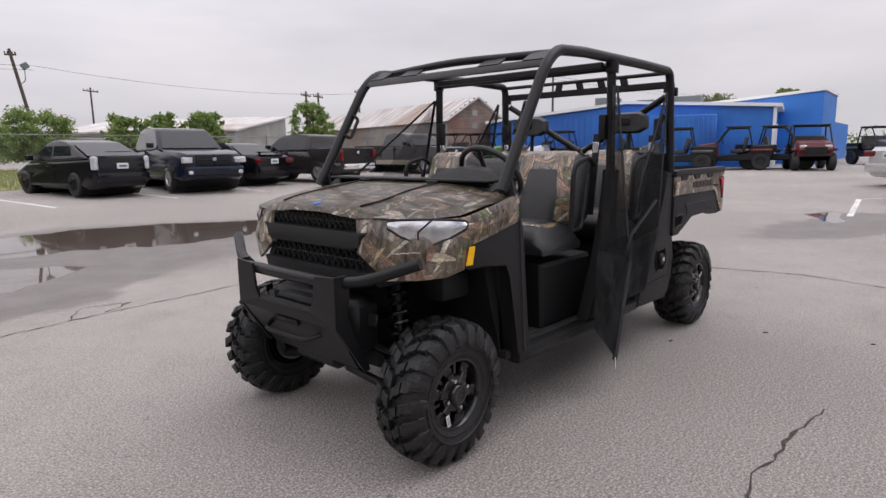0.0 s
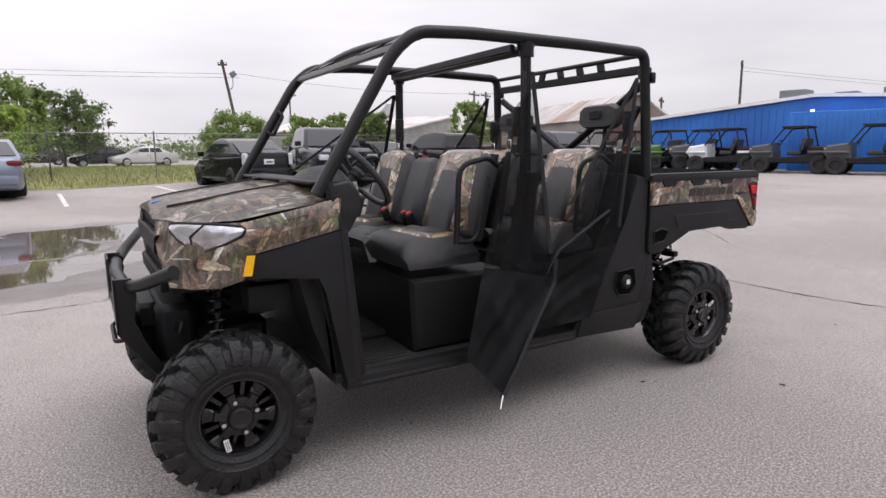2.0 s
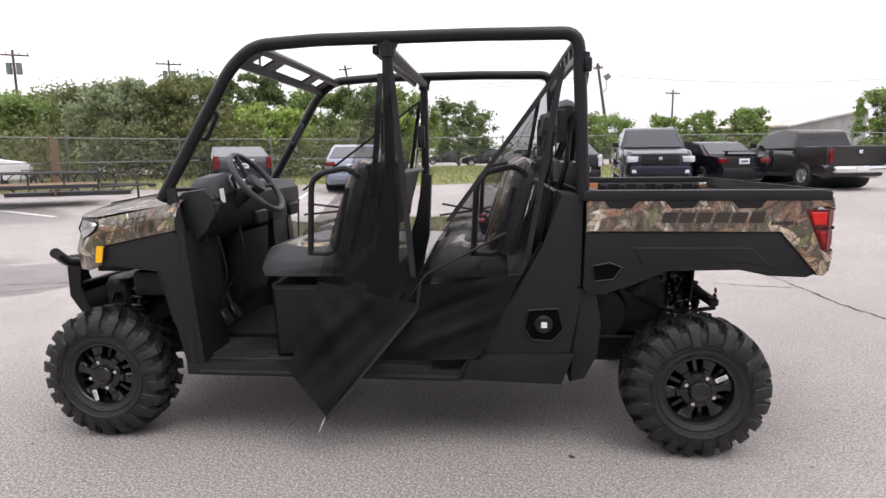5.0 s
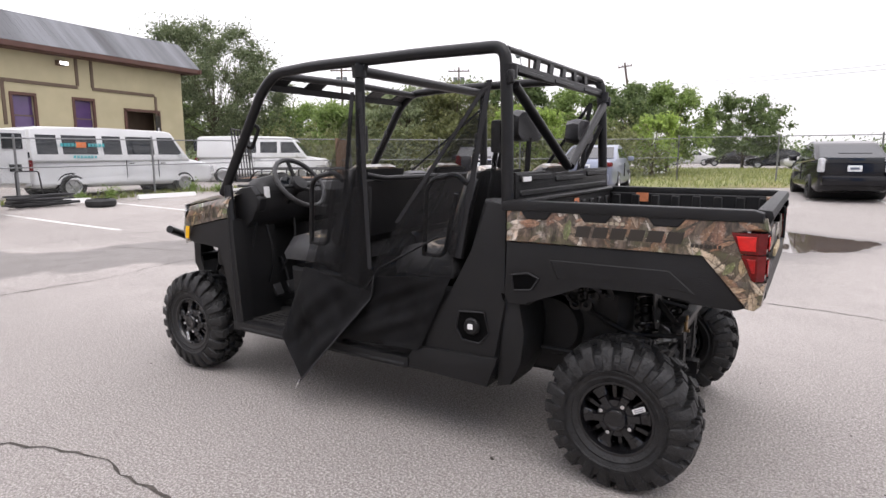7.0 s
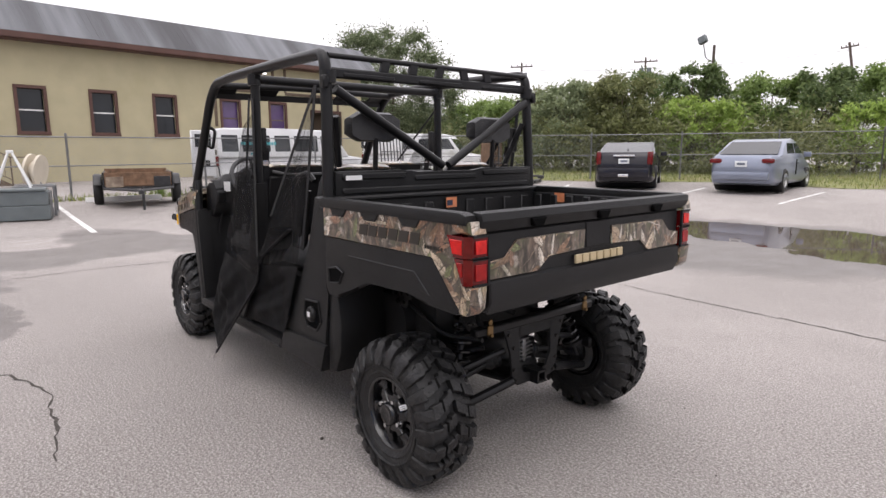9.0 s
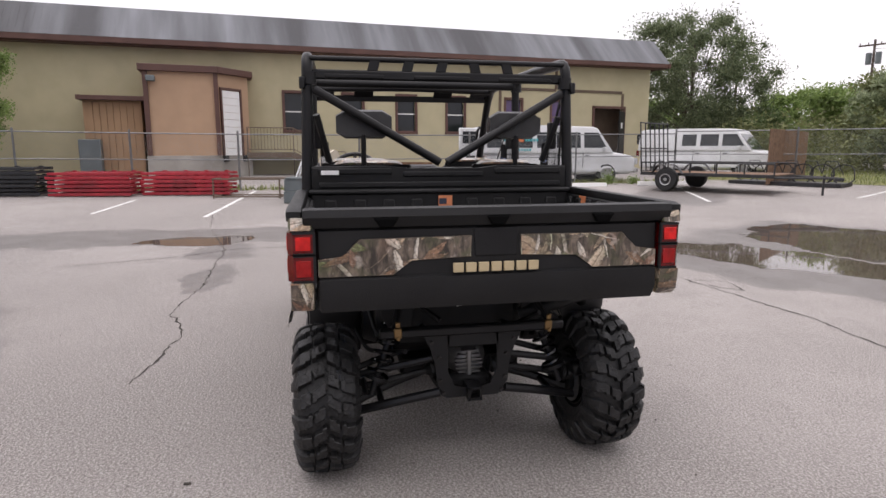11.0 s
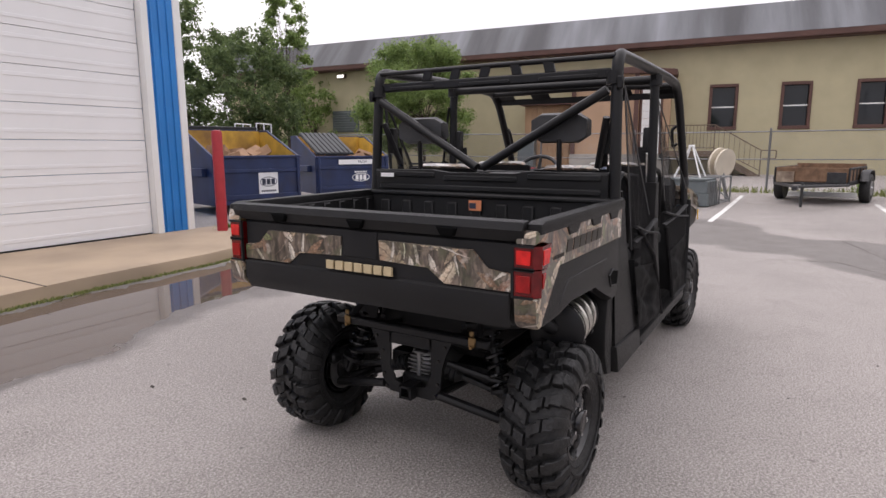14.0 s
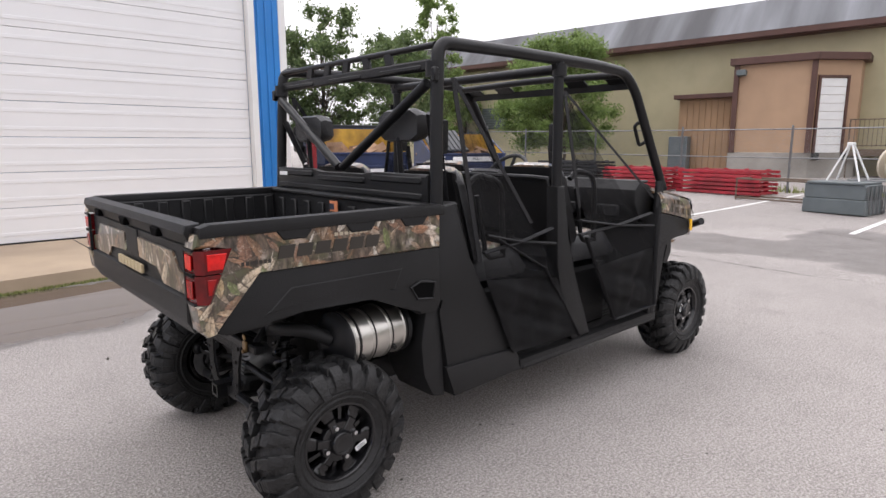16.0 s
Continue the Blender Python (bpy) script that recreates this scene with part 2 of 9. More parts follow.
def smooth_path(pts, radius=0.08, n=5):
    """Rounds the corners of a polyline."""
    pts = [Vector(p) for p in pts]
    out = [pts[0]]
    for a, b, c in zip(pts, pts[1:], pts[2:]):
        la, lc = (a - b).length, (c - b).length
        k = min(radius, la * 0.45, lc * 0.45)
        s, e = b + (a - b) * (k / la), b + (c - b) * (k / lc)
        for i in range(n + 1):
            t = i / n
            out.append(s * (1 - t) ** 2 + b * (2 * t * (1 - t)) + e * t ** 2)
    out.append(pts[-1])
    return out


def tube(bm, pts, r, seg=10, corner=0.0, closed=False, flat=1.0):
    pts = smooth_path(pts, corner) if corner else [Vector(p) for p in pts]
    rings, u = [], None
    for i, p in enumerate(pts):
        if closed:
            d = pts[(i + 1) % len(pts)] - pts[i - 1]
        else:
            d = pts[min(i + 1, len(pts) - 1)] - pts[max(i - 1, 0)]
        d.normalize()
        if u is None:
            u, v = frame_of(d)
        else:
            u = (u - d * u.dot(d)).normalized()
            v = d.cross(u).normalized()
        rr = r[i] if isinstance(r, (list, tuple)) else r
        rings.append([p + u * (rr * math.cos(2 * math.pi * k / seg)) + v * (rr * flat * math.sin(2 * math.pi * k / seg)) for k in range(seg)])
    loft(bm, rings, True, closed)


def prism(bm, poly, a0, a1, axis="y", bevel=0.0, seg=1):
    """A polygon of the two other axes drawn out along one axis."""
    def at3(p, a):
        return V(a, p[0], p[1]) if axis == "x" else V(p[0], a, p[1]) if axis == "y" else V(p[0], p[1], a)
    lo = [bm.verts.new(at3(p, a0)) for p in poly]
    hi = [bm.verts.new(at3(p, a1)) for p in poly]
    n = len(poly)
    fs = [bm.faces.new(lo), bm.faces.new(list(reversed(hi)))]
    for k in range(n):
        fs.append(bm.faces.new((lo[(k + 1) % n], lo[k], hi[k], hi[(k + 1) % n])))
    if bevel:
        es = list({e for f in fs[:2] for e in f.edges})
        bmesh.ops.bevel(bm, geom=es, offset=bevel, segments=seg, affect="EDGES", profile=0.6, clamp_overlap=True)


def revolve(bm, prof, c, axis, seg=32, close=False):
    """A profile of (radius, along) pairs turned round an axis through c."""
    c, a = Vector(c), Vector(axis).normalized()
    u, v = frame_of(a)
    loft(bm, [ring(c + a * h, u, v, max(r, 1e-4), seg) for r, h in prof], True, close)


def panel(bm, quad, thick, inset=0.0):
    """A slab on four corners, raised by its thickness along the face's normal."""
    q = [Vector(p) for p in quad]
    n = (q[1] - q[0]).cross(q[3] - q[0]).normalized()
    c = sum(q, Vector()) / 4
    q = [p + (c - p).normalized() * inset for p in q]
    lo, hi = [bm.verts.new(p) for p in q], [bm.verts.new(p + n * thick) for p in q]
    bm.faces.new(list(reversed(lo)))
    bm.faces.new(hi)
    for k in range(len(q)):
        bm.faces.new((lo[k], lo[(k + 1) % len(q)], hi[(k + 1) % len(q)], hi[k]))


def part(name, bm, mat, parent=None, label="", sharp=38, m=None):
    """Links a bmesh as one mesh object, under a thing or a part if one is given."""
    bmesh.ops.recalc_face_normals(bm, faces=bm.faces)
    me = bpy.data.meshes.new(name)
    bm.to_mesh(me)
    bm.free()
    me.materials.append(M[mat] if isinstance(mat, str) else mat)
    if sharp:
        me.polygons.foreach_set("use_smooth", [True] * len(me.polygons))
        me.set_sharp_from_angle(angle=radians(sharp))
    ob = new(name, me)
    if parent:
        ob.parent = parent
    if m is not None:
        ob.matrix_basis = m
    if label:
        ob["label"] = label
    return ob


def again(ob, parent, m=None, name=None):
    """Another part on the same mesh."""
    o = new(name or ob.name.split(".")[0], ob.data)
    o.parent = parent
    if m is not None:
        o.matrix_basis = m
    return o


def thing(name, m, label, category, group="", kind=""):
    ob = new(name)
    ob.matrix_basis = m
    ob.empty_display_size = 0.2
    return tagged(ob, label, category, group, kind)


def B():
    return bmesh.new()


RISE_R = (0, 5, 8, 11, 14, 18, 25, 40, 900)
RISE_Z = (0, 0, 0.04, 0.13, 0.24, 0.34, 0.45, 0.5, 0.5)


def ground_z(x, y):
    """The lot dips gently towards the middle, where the water stands."""
    return float(np.interp(math.hypot(x, y), RISE_R, RISE_Z))

# ---- ground: worn concrete lot with damp bands and standing water ----
PUDDLES = (  # centre x, y, half length, half width, turn, depth
    (0.3, -8.5, 2.9, 1.1, -4, 1.0),
    (-1.5, -7.6, 1.6, 0.7, 20, 0.9),
    (2.6, -5.3, 1.9, 0.75, 28, 0.8),
    (3.6, -7.3, 2.0, 1.3, -10, 0.9),
    (-1.9, 3.80, 3.1, 0.92, 7, 1.0),
    (1.3, 4.45, 1.3, 0.4, 8, 0.9),
    (5.75, 2.7, 0.95, 0.42, 97, 0.8),
    (-9.6, 0.3, 0.7, 0.3, 10, 0.8),
)
DAMP = (
    (6.35, 2.4, 5.2, 0.95, 96, 1.0),
    (6.5, -1.6, 2.6, 1.0, 80, 1.0),
    (5.0, -3.0, 2.3, 1.1, 48, 0.9),
    (4.8, 2.0, 0.8, 0.5, 10, 0.7),
    (2.95, 1.95, 0.75, 0.27, -14, 0.8),
    (-8.6, 0.7, 2.4, 0.9, -20, 0.8),
    (7.6, -0.2, 1.6, 0.9, 10, 0.8),
    (4.9, 7.2, 1.9, 0.8, 60, 0.9),
    (1.4, -7.2, 4.4, 2.9, 14, 0.9),
    (1.6, -4.9, 2.0, 0.9, 30, 0.9),
    (-1.0, 3.9, 3.6, 1.15, 7, 0.8),
    (10.6, -9.0, 2.6, 1.2, -30, 0.6),
)


def ground_material():
    m = bpy.data.materials.new("worn_concrete_paving")
    m.use_nodes = True
    nt = m.node_tree
    N, L = nt.nodes.new, nt.links.new
    b = nt.nodes["Principled BSDF"]
    tc = N("ShaderNodeTexCoord")

    def noise_node(scale, detail=5, rough=0.55, vec=None):
        n = N("ShaderNodeTexNoise")
        n.inputs["Scale"].default_value, n.inputs["Detail"].default_value, n.inputs["Roughness"].default_value = scale, detail, rough
        L(vec or tc.outputs["Object"], n.inputs["Vector"])
        return n

    def math_node(op, a, b2=None, clamp=False):
        n = N("ShaderNodeMath")
        n.operation, n.use_clamp = op, clamp
        for i, x in enumerate((a, b2)):
            if x is None:
                continue
            if isinstance(x, (int, float)):
                n.inputs[i].default_value = x
            else:
                L(x, n.inputs[i])
        return n.outputs[0]

    def map_range(x, a, c, lo=0.0, hi=1.0):
        n = N("ShaderNodeMapRange")
        n.interpolation_type = "SMOOTHSTEP"
        for k, v in (("From Min", a), ("From Max", c), ("To Min", lo), ("To Max", hi)):
            n.inputs[k].default_value = v
        L(x, n.inputs["Value"])
        return n.outputs["Result"]

    def mix(fac, a, c):
        n = N("ShaderNodeMix")
        n.data_type = "RGBA"
        for key, v in (("Factor", fac), ("A", a), ("B", c)):
            if isinstance(v, tuple):
                n.inputs[key].default_value = (*v, 1)
            elif isinstance(v, (int, float)):
                n.inputs[key].default_value = v
            else:
                L(v, n.inputs[key])
        return n.outputs["Result"]

    warp = noise_node(0.75, 5, 0.6)
    warp_off = N("ShaderNodeVectorMath")
    warp_off.operation = "MULTIPLY_ADD"
    warp_off.inputs[1].default_value, warp_off.inputs[2].default_value = (1.6, 1.6, 0), (-0.8, -0.8, 0)
    L(warp.outputs["Color"], warp_off.inputs[0])
    moved = N("ShaderNodeVectorMath")
    moved.operation = "ADD"
    L(tc.outputs["Object"], moved.inputs[0])
    L(warp_off.outputs["Vector"], moved.inputs[1])

    def blots(rows):
        total = None
        for cx, cy, rx, ry, turn, depth in rows:
            mp = N("ShaderNodeMapping")
            mp.vector_type = "TEXTURE"
            mp.inputs["Location"].default_value = (cx, cy, 0)
            mp.inputs["Rotation"].default_value = (0, 0, radians(turn))
            mp.inputs["Scale"].default_value = (rx, ry, 50)
            L(moved.outputs["Vector"], mp.inputs["Vector"])
            ln = N("ShaderNodeVectorMath")
            ln.operation = "LENGTH"
            L(mp.outputs["Vector"], ln.inputs[0])
            v = math_node("SUBTRACT", 1.0, ln.outputs["Value"])
            v = math_node("MULTIPLY", v, depth)
            total = v if total is None else math_node("MAXIMUM", total, v)
        return total

    water = map_range(blots(PUDDLES), 0.02, 0.07)
    damp = math_node("MAXIMUM", map_range(blots(DAMP), -0.02, 0.16, 0, 0.85), map_range(blots(PUDDLES), -0.16, 0.0))
    big = noise_node(0.22, 6)
    mid = noise_node(2.3, 8, 0.65)
    grit = noise_node(82, 5, 0.82)
    pits = noise_node(26, 5, 0.7)
    vor = N("ShaderNodeTexVoronoi")
    vor.inputs["Scale"].default_value = 75
    L(tc.outputs["Object"], vor.inputs["Vector"])
    spots = noise_node(9, 2)
    base = mix(map_range(big.outputs["Fac"], 0.38, 0.62), (0.214, 0.193, 0.181), (0.322, 0.293, 0.277))
    blot = noise_node(0.9, 7, 0.62)
    base = mix(map_range(blot.outputs["Fac"], 0.50, 0.70, 0, 0.55), base, (0.19, 0.17, 0.158))
    base = mix(map_range(mid.outputs["Fac"], 0.4, 0.75, 0, 0.5), base, (0.205, 0.185, 0.172))
    base = mix(map_range(grit.outputs["Fac"], 0.46, 0.61, 0, 0.88), base, (0.54, 0.508, 0.482))
    base = mix(map_range(grit.outputs["Fac"], 0.46, 0.355, 0, 0.75), base, (0.10, 0.091, 0.085))
    base = mix(map_range(pits.outputs["Fac"], 0.52, 0.72, 0, 0.6), base, (0.17, 0.152, 0.14))
    base = mix(map_range(vor.outputs["Distance"], 0.0, 0.33, 0.7, 0.0), base, (0.15, 0.14, 0.132))
    base = mix(map_range(spots.outputs["Fac"], 0.72, 0.76, 0, 0.6), base, (0.12, 0.11, 0.10))
    wet = mix(map_range(mid.outputs["Fac"], 0.35, 0.7), (0.125, 0.112, 0.104), (0.18, 0.165, 0.155))
    base = mix(damp, base, wet)
    base = mix(math_node("MULTIPLY", water, 0.9), base, (0.095, 0.072, 0.058))
    L(base, b.inputs["Base Color"])
    rough = map_range(damp, 0, 1, 0.88, 0.5)
    r2 = N("ShaderNodeMix")
    r2.data_type = "FLOAT"
    L(water, r2.inputs[0])
    L(rough, r2.inputs[2])
    r2.inputs[3].default_value = 0.03
    L(r2.outputs[0], b.inputs["Roughness"])
    bp = N("ShaderNodeBump")
    bp.inputs["Distance"].default_value = 0.006
    L(math_node("SUBTRACT", 1.0, water), bp.inputs["Strength"])
    L(math_node("ADD", grit.outputs["Fac"], math_node("MULTIPLY", vor.outputs["Distance"], 0.6)), bp.inputs["Height"])
    up = N("ShaderNodeCombineXYZ")
    up.inputs["Z"].default_value = 1.0
    nm = N("ShaderNodeMix")
    nm.data_type = "VECTOR"
    L(water, nm.inputs[0])
    L(bp.outputs["Normal"], nm.inputs[4])
    L(up.outputs["Vector"], nm.inputs[5])
    L(nm.outputs[1], b.inputs["Normal"])
    return m


def disc_sheet(name, mat, radii, seg, lift=0.0, centre=(0, 0)):
    vs, fs = [(centre[0], centre[1], ground_z(*centre) + lift)], []
    for r in radii:
        for k in range(seg):
            x, y = centre[0] + r * math.cos(2 * math.pi * k / seg), centre[1] + r * math.sin(2 * math.pi * k / seg)
            vs.append((x, y, ground_z(x, y) + lift))
    for k in range(seg):
        fs.append((0, 1 + k, 1 + (k + 1) % seg))
    for i in range(len(radii) - 1):
        a, c = 1 + i * seg, 1 + (i + 1) * seg
        for k in range(seg):
            fs.append((a + k, c + k, c + (k + 1) % seg, a + (k + 1) % seg))
    me = bpy.data.meshes.new(name)
    me.from_pydata(vs, [], fs)
    me.materials.append(mat)
    me.polygons.foreach_set("use_smooth", [True] * len(me.polygons))
    return new(name, me)


ground = disc_sheet("ground", ground_material(), [1, 2, 3, 4, 5, 6, 7, 8, 9, 10, 11, 12, 13, 14, 15, 16, 17, 18, 20, 22, 25, 30, 35, 40, 60, 100, 200, 400, 900], 96)
tagged(ground, "worn pale grey concrete lot with puddles and damp patches", "ground", kind="structure")


def strip_patch(name, poly, mat, lift, label, category, step=0.7, kind="structure"):
    """A flat patch that follows the lay of the ground."""
    bm = B()
    bm.faces.new([bm.verts.new((x, y, 0)) for x, y in poly])
    for _ in range(3):
        es = [e for e in bm.edges if e.calc_length() > step]
        if not es:
            break
        bmesh.ops.subdivide_edges(bm, edges=es, cuts=1, use_grid_fill=True)
        bmesh.ops.triangulate(bm, faces=[f for f in bm.faces if len(f.verts) > 4])
    for v in bm.verts:
        v.co.z = ground_z(v.co.x, v.co.y) + lift
    ob = part(name, bm, mat, sharp=0)
    return tagged(ob, label, category, kind=kind)


def line_mark(a, c, width=0.1):
    a, c = Vector((*a, 0)), Vector((*c, 0))
    d = (c - a).normalized()
    n = Vector((-d.y, d.x, 0)) * width / 2
    bm = B()
    k = max(2, int((c - a).length / 0.4))
    prev = None
    for i in range(k + 1):
        p = a.lerp(c, i / k)
        row = [bm.verts.new((p.x + s * n.x, p.y + s * n.y, ground_z(p.x, p.y) + 0.004)) for s in (1, -1)]
        if prev:
            bm.faces.new((prev[0], prev[1], row[1], row[0]))
        prev = row
    return tagged(part("parking_line", bm, "line_paint", sharp=0), "worn white painted parking line on concrete", "road marking", "parking lines", "structure")


for a, c in (((8.85, -3.08), (12.6, -2.8)), ((8.7, -5.9), (13.5, -5.5)), ((8.65, 0.08), (13.6, -0.02)), ((8.8, 3.02), (14.2, 2.55)), ((9.4, 5.35), (12.0, 5.2)),
             ((2.2, -13.0), (2.42, -16.6)), ((-0.9, -13.4), (-0.2, -18.2)), ((-3.8, -13.6), (-3.3, -17.5)), ((-6.5, -13.6), (-6.2, -17)), ((5.0, -13.0), (5.6, -16.2)), ((8.3, -12.2), (9.6, -14.6)),
             ((-12.8, 0.34), (-9.8, 0.60)), ((-12.9, 0.42), (-13.6, 1.25)), ((-11.6, 0.9), (-12.2, 2.4)), ((-12.4, 1.0), (-9.4, 2.8)), ((8.9, -8.6), (11.5, -9.6))):
    line_mark(a, c)


def crack(pts, width, seed):
    """A jagged, slightly open crack: a dark ribbon of uneven width."""
    rnd = random.Random(seed)
    line = []
    for (x0, y0), (x1, y1) in zip(pts, pts[1:]):
        n = max(2, int(math.hypot(x1 - x0, y1 - y0) / 0.06))
        for i in range(n):
            t = i / n
            j = 0.012 if i else 0.0
            line.append((x0 + (x1 - x0) * t + rnd.gauss(0, j), y0 + (y1 - y0) * t + rnd.gauss(0, j)))
    line.append(pts[-1])
    bm = B()
    prev = None
    for i, (x, y) in enumerate(line):
        q = line[min(i + 1, len(line) - 1)]
        o = line[max(i - 1, 0)]
        d = Vector((q[0] - o[0], q[1] - o[1], 0)).normalized()
        w = width * (0.35 + rnd.random() ** 2 * 1.3)
        z = ground_z(x, y) + 0.003
        row = [bm.verts.new((x - d.y * w / 2, y + d.x * w / 2, z)), bm.verts.new((x + d.y * w / 2, y - d.x * w / 2, z))]
        if prev:
            bm.faces.new((prev[0], prev[1], row[1], row[0]))
        prev = row
    return tagged(part("pavement_crack", bm, "crack_dirt", sharp=0), "jagged dark crack in the concrete paving", "crack", "pavement cracks", "structure")


M["crack_dirt"] = material("crack_dirt", (0.055, 0.048, 0.042), 0.95, var=0.4, scale=30)
crack([(9.9, 3.04), (7.16, 2.63), (4.94, 2.05), (3.57, 2.0), (2.6, 1.93), (1.38, 2.0), (1.2, 1.9), (1.03, 1.83), (0.89, 1.79), (0.64, 1.76), (0.45, 1.79), (0.16, 1.8), (-0.02, 1.83), (-0.25, 1.86)], 0.015, 1)
crack([(3.6, -3.15), (2.33, -3.23), (1.83, -3.32), (0.9, -3.41), (0.16, -3.49), (-0.31, -3.41), (-1.14, -3.37), (-2.2, -3.3), (-3.7, -2.9)], 0.016, 2)
crack([(1.83, -3.32), (1.6, -3.7), (1.2, -3.6), (1.5, -3.4)], 0.012, 3)
crack([(-3.6, -4.5), (-3.68, -2.32), (-3.89, -0.86), (-3.87, 0.17), (-4.04, 1.0), (-3.84, 1.76), (-3.7, 3.2)], 0.024, 4)
crack([(3.95, 3.9), (4.06, 3.57), (4.49, 2.53), (4.94, 1.98), (5.1, 0.9), (5.0, -0.6), (5.3, -1.9), (4.4, -2.6), (3.1, -2.95)], 0.018, 5)
crack([(7.3, -2.0), (5.2, -2.6), (3.6, -3.15)], 0.014, 6)
crack([(8.8, 1.4), (8.2, -0.5), (8.5, -2.6), (7.8, -4.2)], 0.014, 7)
crack([(-6.0, -2.0), (-7.2, -3.4), (-9.4, -3.9)], 0.014, 8)

rs = random.Random(3)
pebble = B()
for k in range(60):
    x, y = rs.uniform(-4.2, 3.2), rs.uniform(-3.4, 3.2)
    r = rs.uniform(0.002, 0.0055)
    box(pebble, (x, y, r * 0.3), (r * 2.2, r * 1.5, r), Euler((rs.random() * 0.4, 0, rs.random() * 6)).to_matrix())
for x, y in ((-0.87, 0.79), (-1.52, 1.26), (-1.69, 1.91)):
    box(pebble, (x, y, 0.005), (0.032, 0.018, 0.008), Euler((0.2, 0.1, x)).to_matrix(), 0.004)
tagged(part("ground_litter", pebble, "crack_dirt"), "scattered dark leaf scraps and pebbles on concrete", "litter", kind="stuff")

# ---- raised apron before the workshop door ----
apron = B()
prism(apron, [(-16, 7.4), (-16, 3.1), (-8, 4.0), (-2.04, 4.69), (-0.53, 4.94), (1.1, 5.06), (2.2, 5.25), (2.75, 5.5), (3.0, 6.0), (3.05, 7.4)], -0.05, 0.14, "z", 0.015)
tagged(part("apron", apron, "slab"), "tan stained concrete apron with a low edge", "pavement", kind="structure")
joint = B()
for x in (-4.2, -0.9):
    box(joint, (x, 6.1, 0.1425), (0.014, 2.5, 0.004))
tagged(part("apron_joint", joint, "crack_dirt"), "dirt-filled joint in the apron", "joint", kind="structure")

# ---- workshop with a white sectional door ----
work = thing("workshop", pose(0, 7.35, 0.13), "blue and white metal workshop with a tall sectional door", "building")
bm = B()
prism(bm, [(2.6, 0.0), (2.6, 9.0), (-14.0, 9.0), (-14.0, 0.18), (-13.8, 0.18), (2.42, 0.18), (2.42, 0.0)], 0, 6.4, "z")
part("wall", bm, "blue_trim", work)
bm = B()
prism(bm, [(-14.2, -0.1), (2.8, -0.1), (2.8, 9.2), (-14.2, 9.2)], 6.4, 6.6, "z")
part("roof", bm, "white_paint", work)
bm = B()
box(bm, (2.28, 0.07, 3.2), (0.42, 0.1, 6.38))
for k in range(3):
    box(bm, (2.13 + 0.14 * k, 0.012, 3.2), (0.03, 0.03, 6.38), bevel=0.008)
part("siding", bm, "blue_trim", work)
bm = B()
box(bm, (2.565, 0.06, 3.2), (0.13, 0.16, 6.4), bevel=0.01)
part("corner_trim", bm, "white_paint", work, "white corner trim")
bm = B()
box(bm, (2.0, 0.05, 3.2), (0.12, 0.16, 6.4), bevel=0.01)
box(bm, (-4.2, 0.05, 4.98), (12.28, 0.16, 0.12), bevel=0.01)
part("door_jamb", bm, "white_paint", work, "off-white door jamb")
bm = B()
box(bm, (-4.2, 0.1, 5.72), (12.28, 0.1, 1.34))
part("siding", bm, "blue_trim", work)
sect = part("door_section", (lambda b: (box(b, (0, 0, 0.243), (12.26, 0.05, 0.480), bevel=0.005), b)[-1])(B()), "door_white", work)
sect.location = (-4.2, 0.13, 0.02)
rib0 = part("rib", (lambda b: (box(b, (0, -0.027, 0), (12.26, 0.008, 0.05), bevel=0.003), b)[-1])(B()), "door_white", sect, m=pose(0, 0, 0.12))
again(rib0, sect, pose(0, 0, 0.36))
for k in range(1, 10):
    s2 = again(sect, work, pose(-4.2, 0.13, 0.02 + 0.486 * k))
    again(rib0, s2, pose(0, 0, 0.12))
    again(rib0, s2, pose(0, 0, 0.36))
bm = B()
box(bm, (-4.2, 0.12, 0.01), (12.2, 0.05, 0.025))
part("bottom_seal", bm, "rubber", work)

bol = thing("bollard", pose(2.72, 6.75, 0.14), "red painted steel bollard beside the workshop corner", "bollard")
bm = B()
revolve(bm, [(0.085, 0), (0.085, 1.58), (0.075, 1.62), (0.04, 1.635)], (0, 0, 0), (0, 0, 1), 20)
part("post", bm, "red_post", bol)


# ---- foliage ----
def leaf_cloud(rows, count, size, seed, flat=0.0):
    """Many small leaf cards scattered over the shells of clumps: rows of centre and radii."""
    rnd = np.random.RandomState(seed)
    rows = np.array(rows, float)
    wgt = rows[:, 3] * rows[:, 4] + rows[:, 3] * rows[:, 5]
    pick = rnd.choice(len(rows), count, p=wgt / wgt.sum())
    d = rnd.normal(size=(count, 3))
    d /= np.linalg.norm(d, axis=1)[:, None]
    rad = np.minimum(np.abs(rnd.normal(0.0, 0.7, size=(count, 1))), 1.35)
    c = rows[pick, :3] + d * rad * rows[pick, 3:6]
    u = rnd.normal(size=(count, 3))
    u /= np.linalg.norm(u, axis=1)[:, None]
    w = np.cross(u, rnd.normal(size=(count, 3)))
    w /= np.linalg.norm(w, axis=1)[:, None]
    s = size * (0.35 + 0.9 * rnd.rand(count, 1) ** 1.5)
    p = np.empty((count, 4, 3))
    p[:, 0], p[:, 1], p[:, 2], p[:, 3] = c - u * s, c - w * s * 0.45, c + u * s, c + w * s * 0.45
    me = bpy.data.meshes.new("crown")
    me.from_pydata(p.reshape(-1, 3).tolist(), [], np.arange(count * 4).reshape(-1, 4).tolist())
    return me


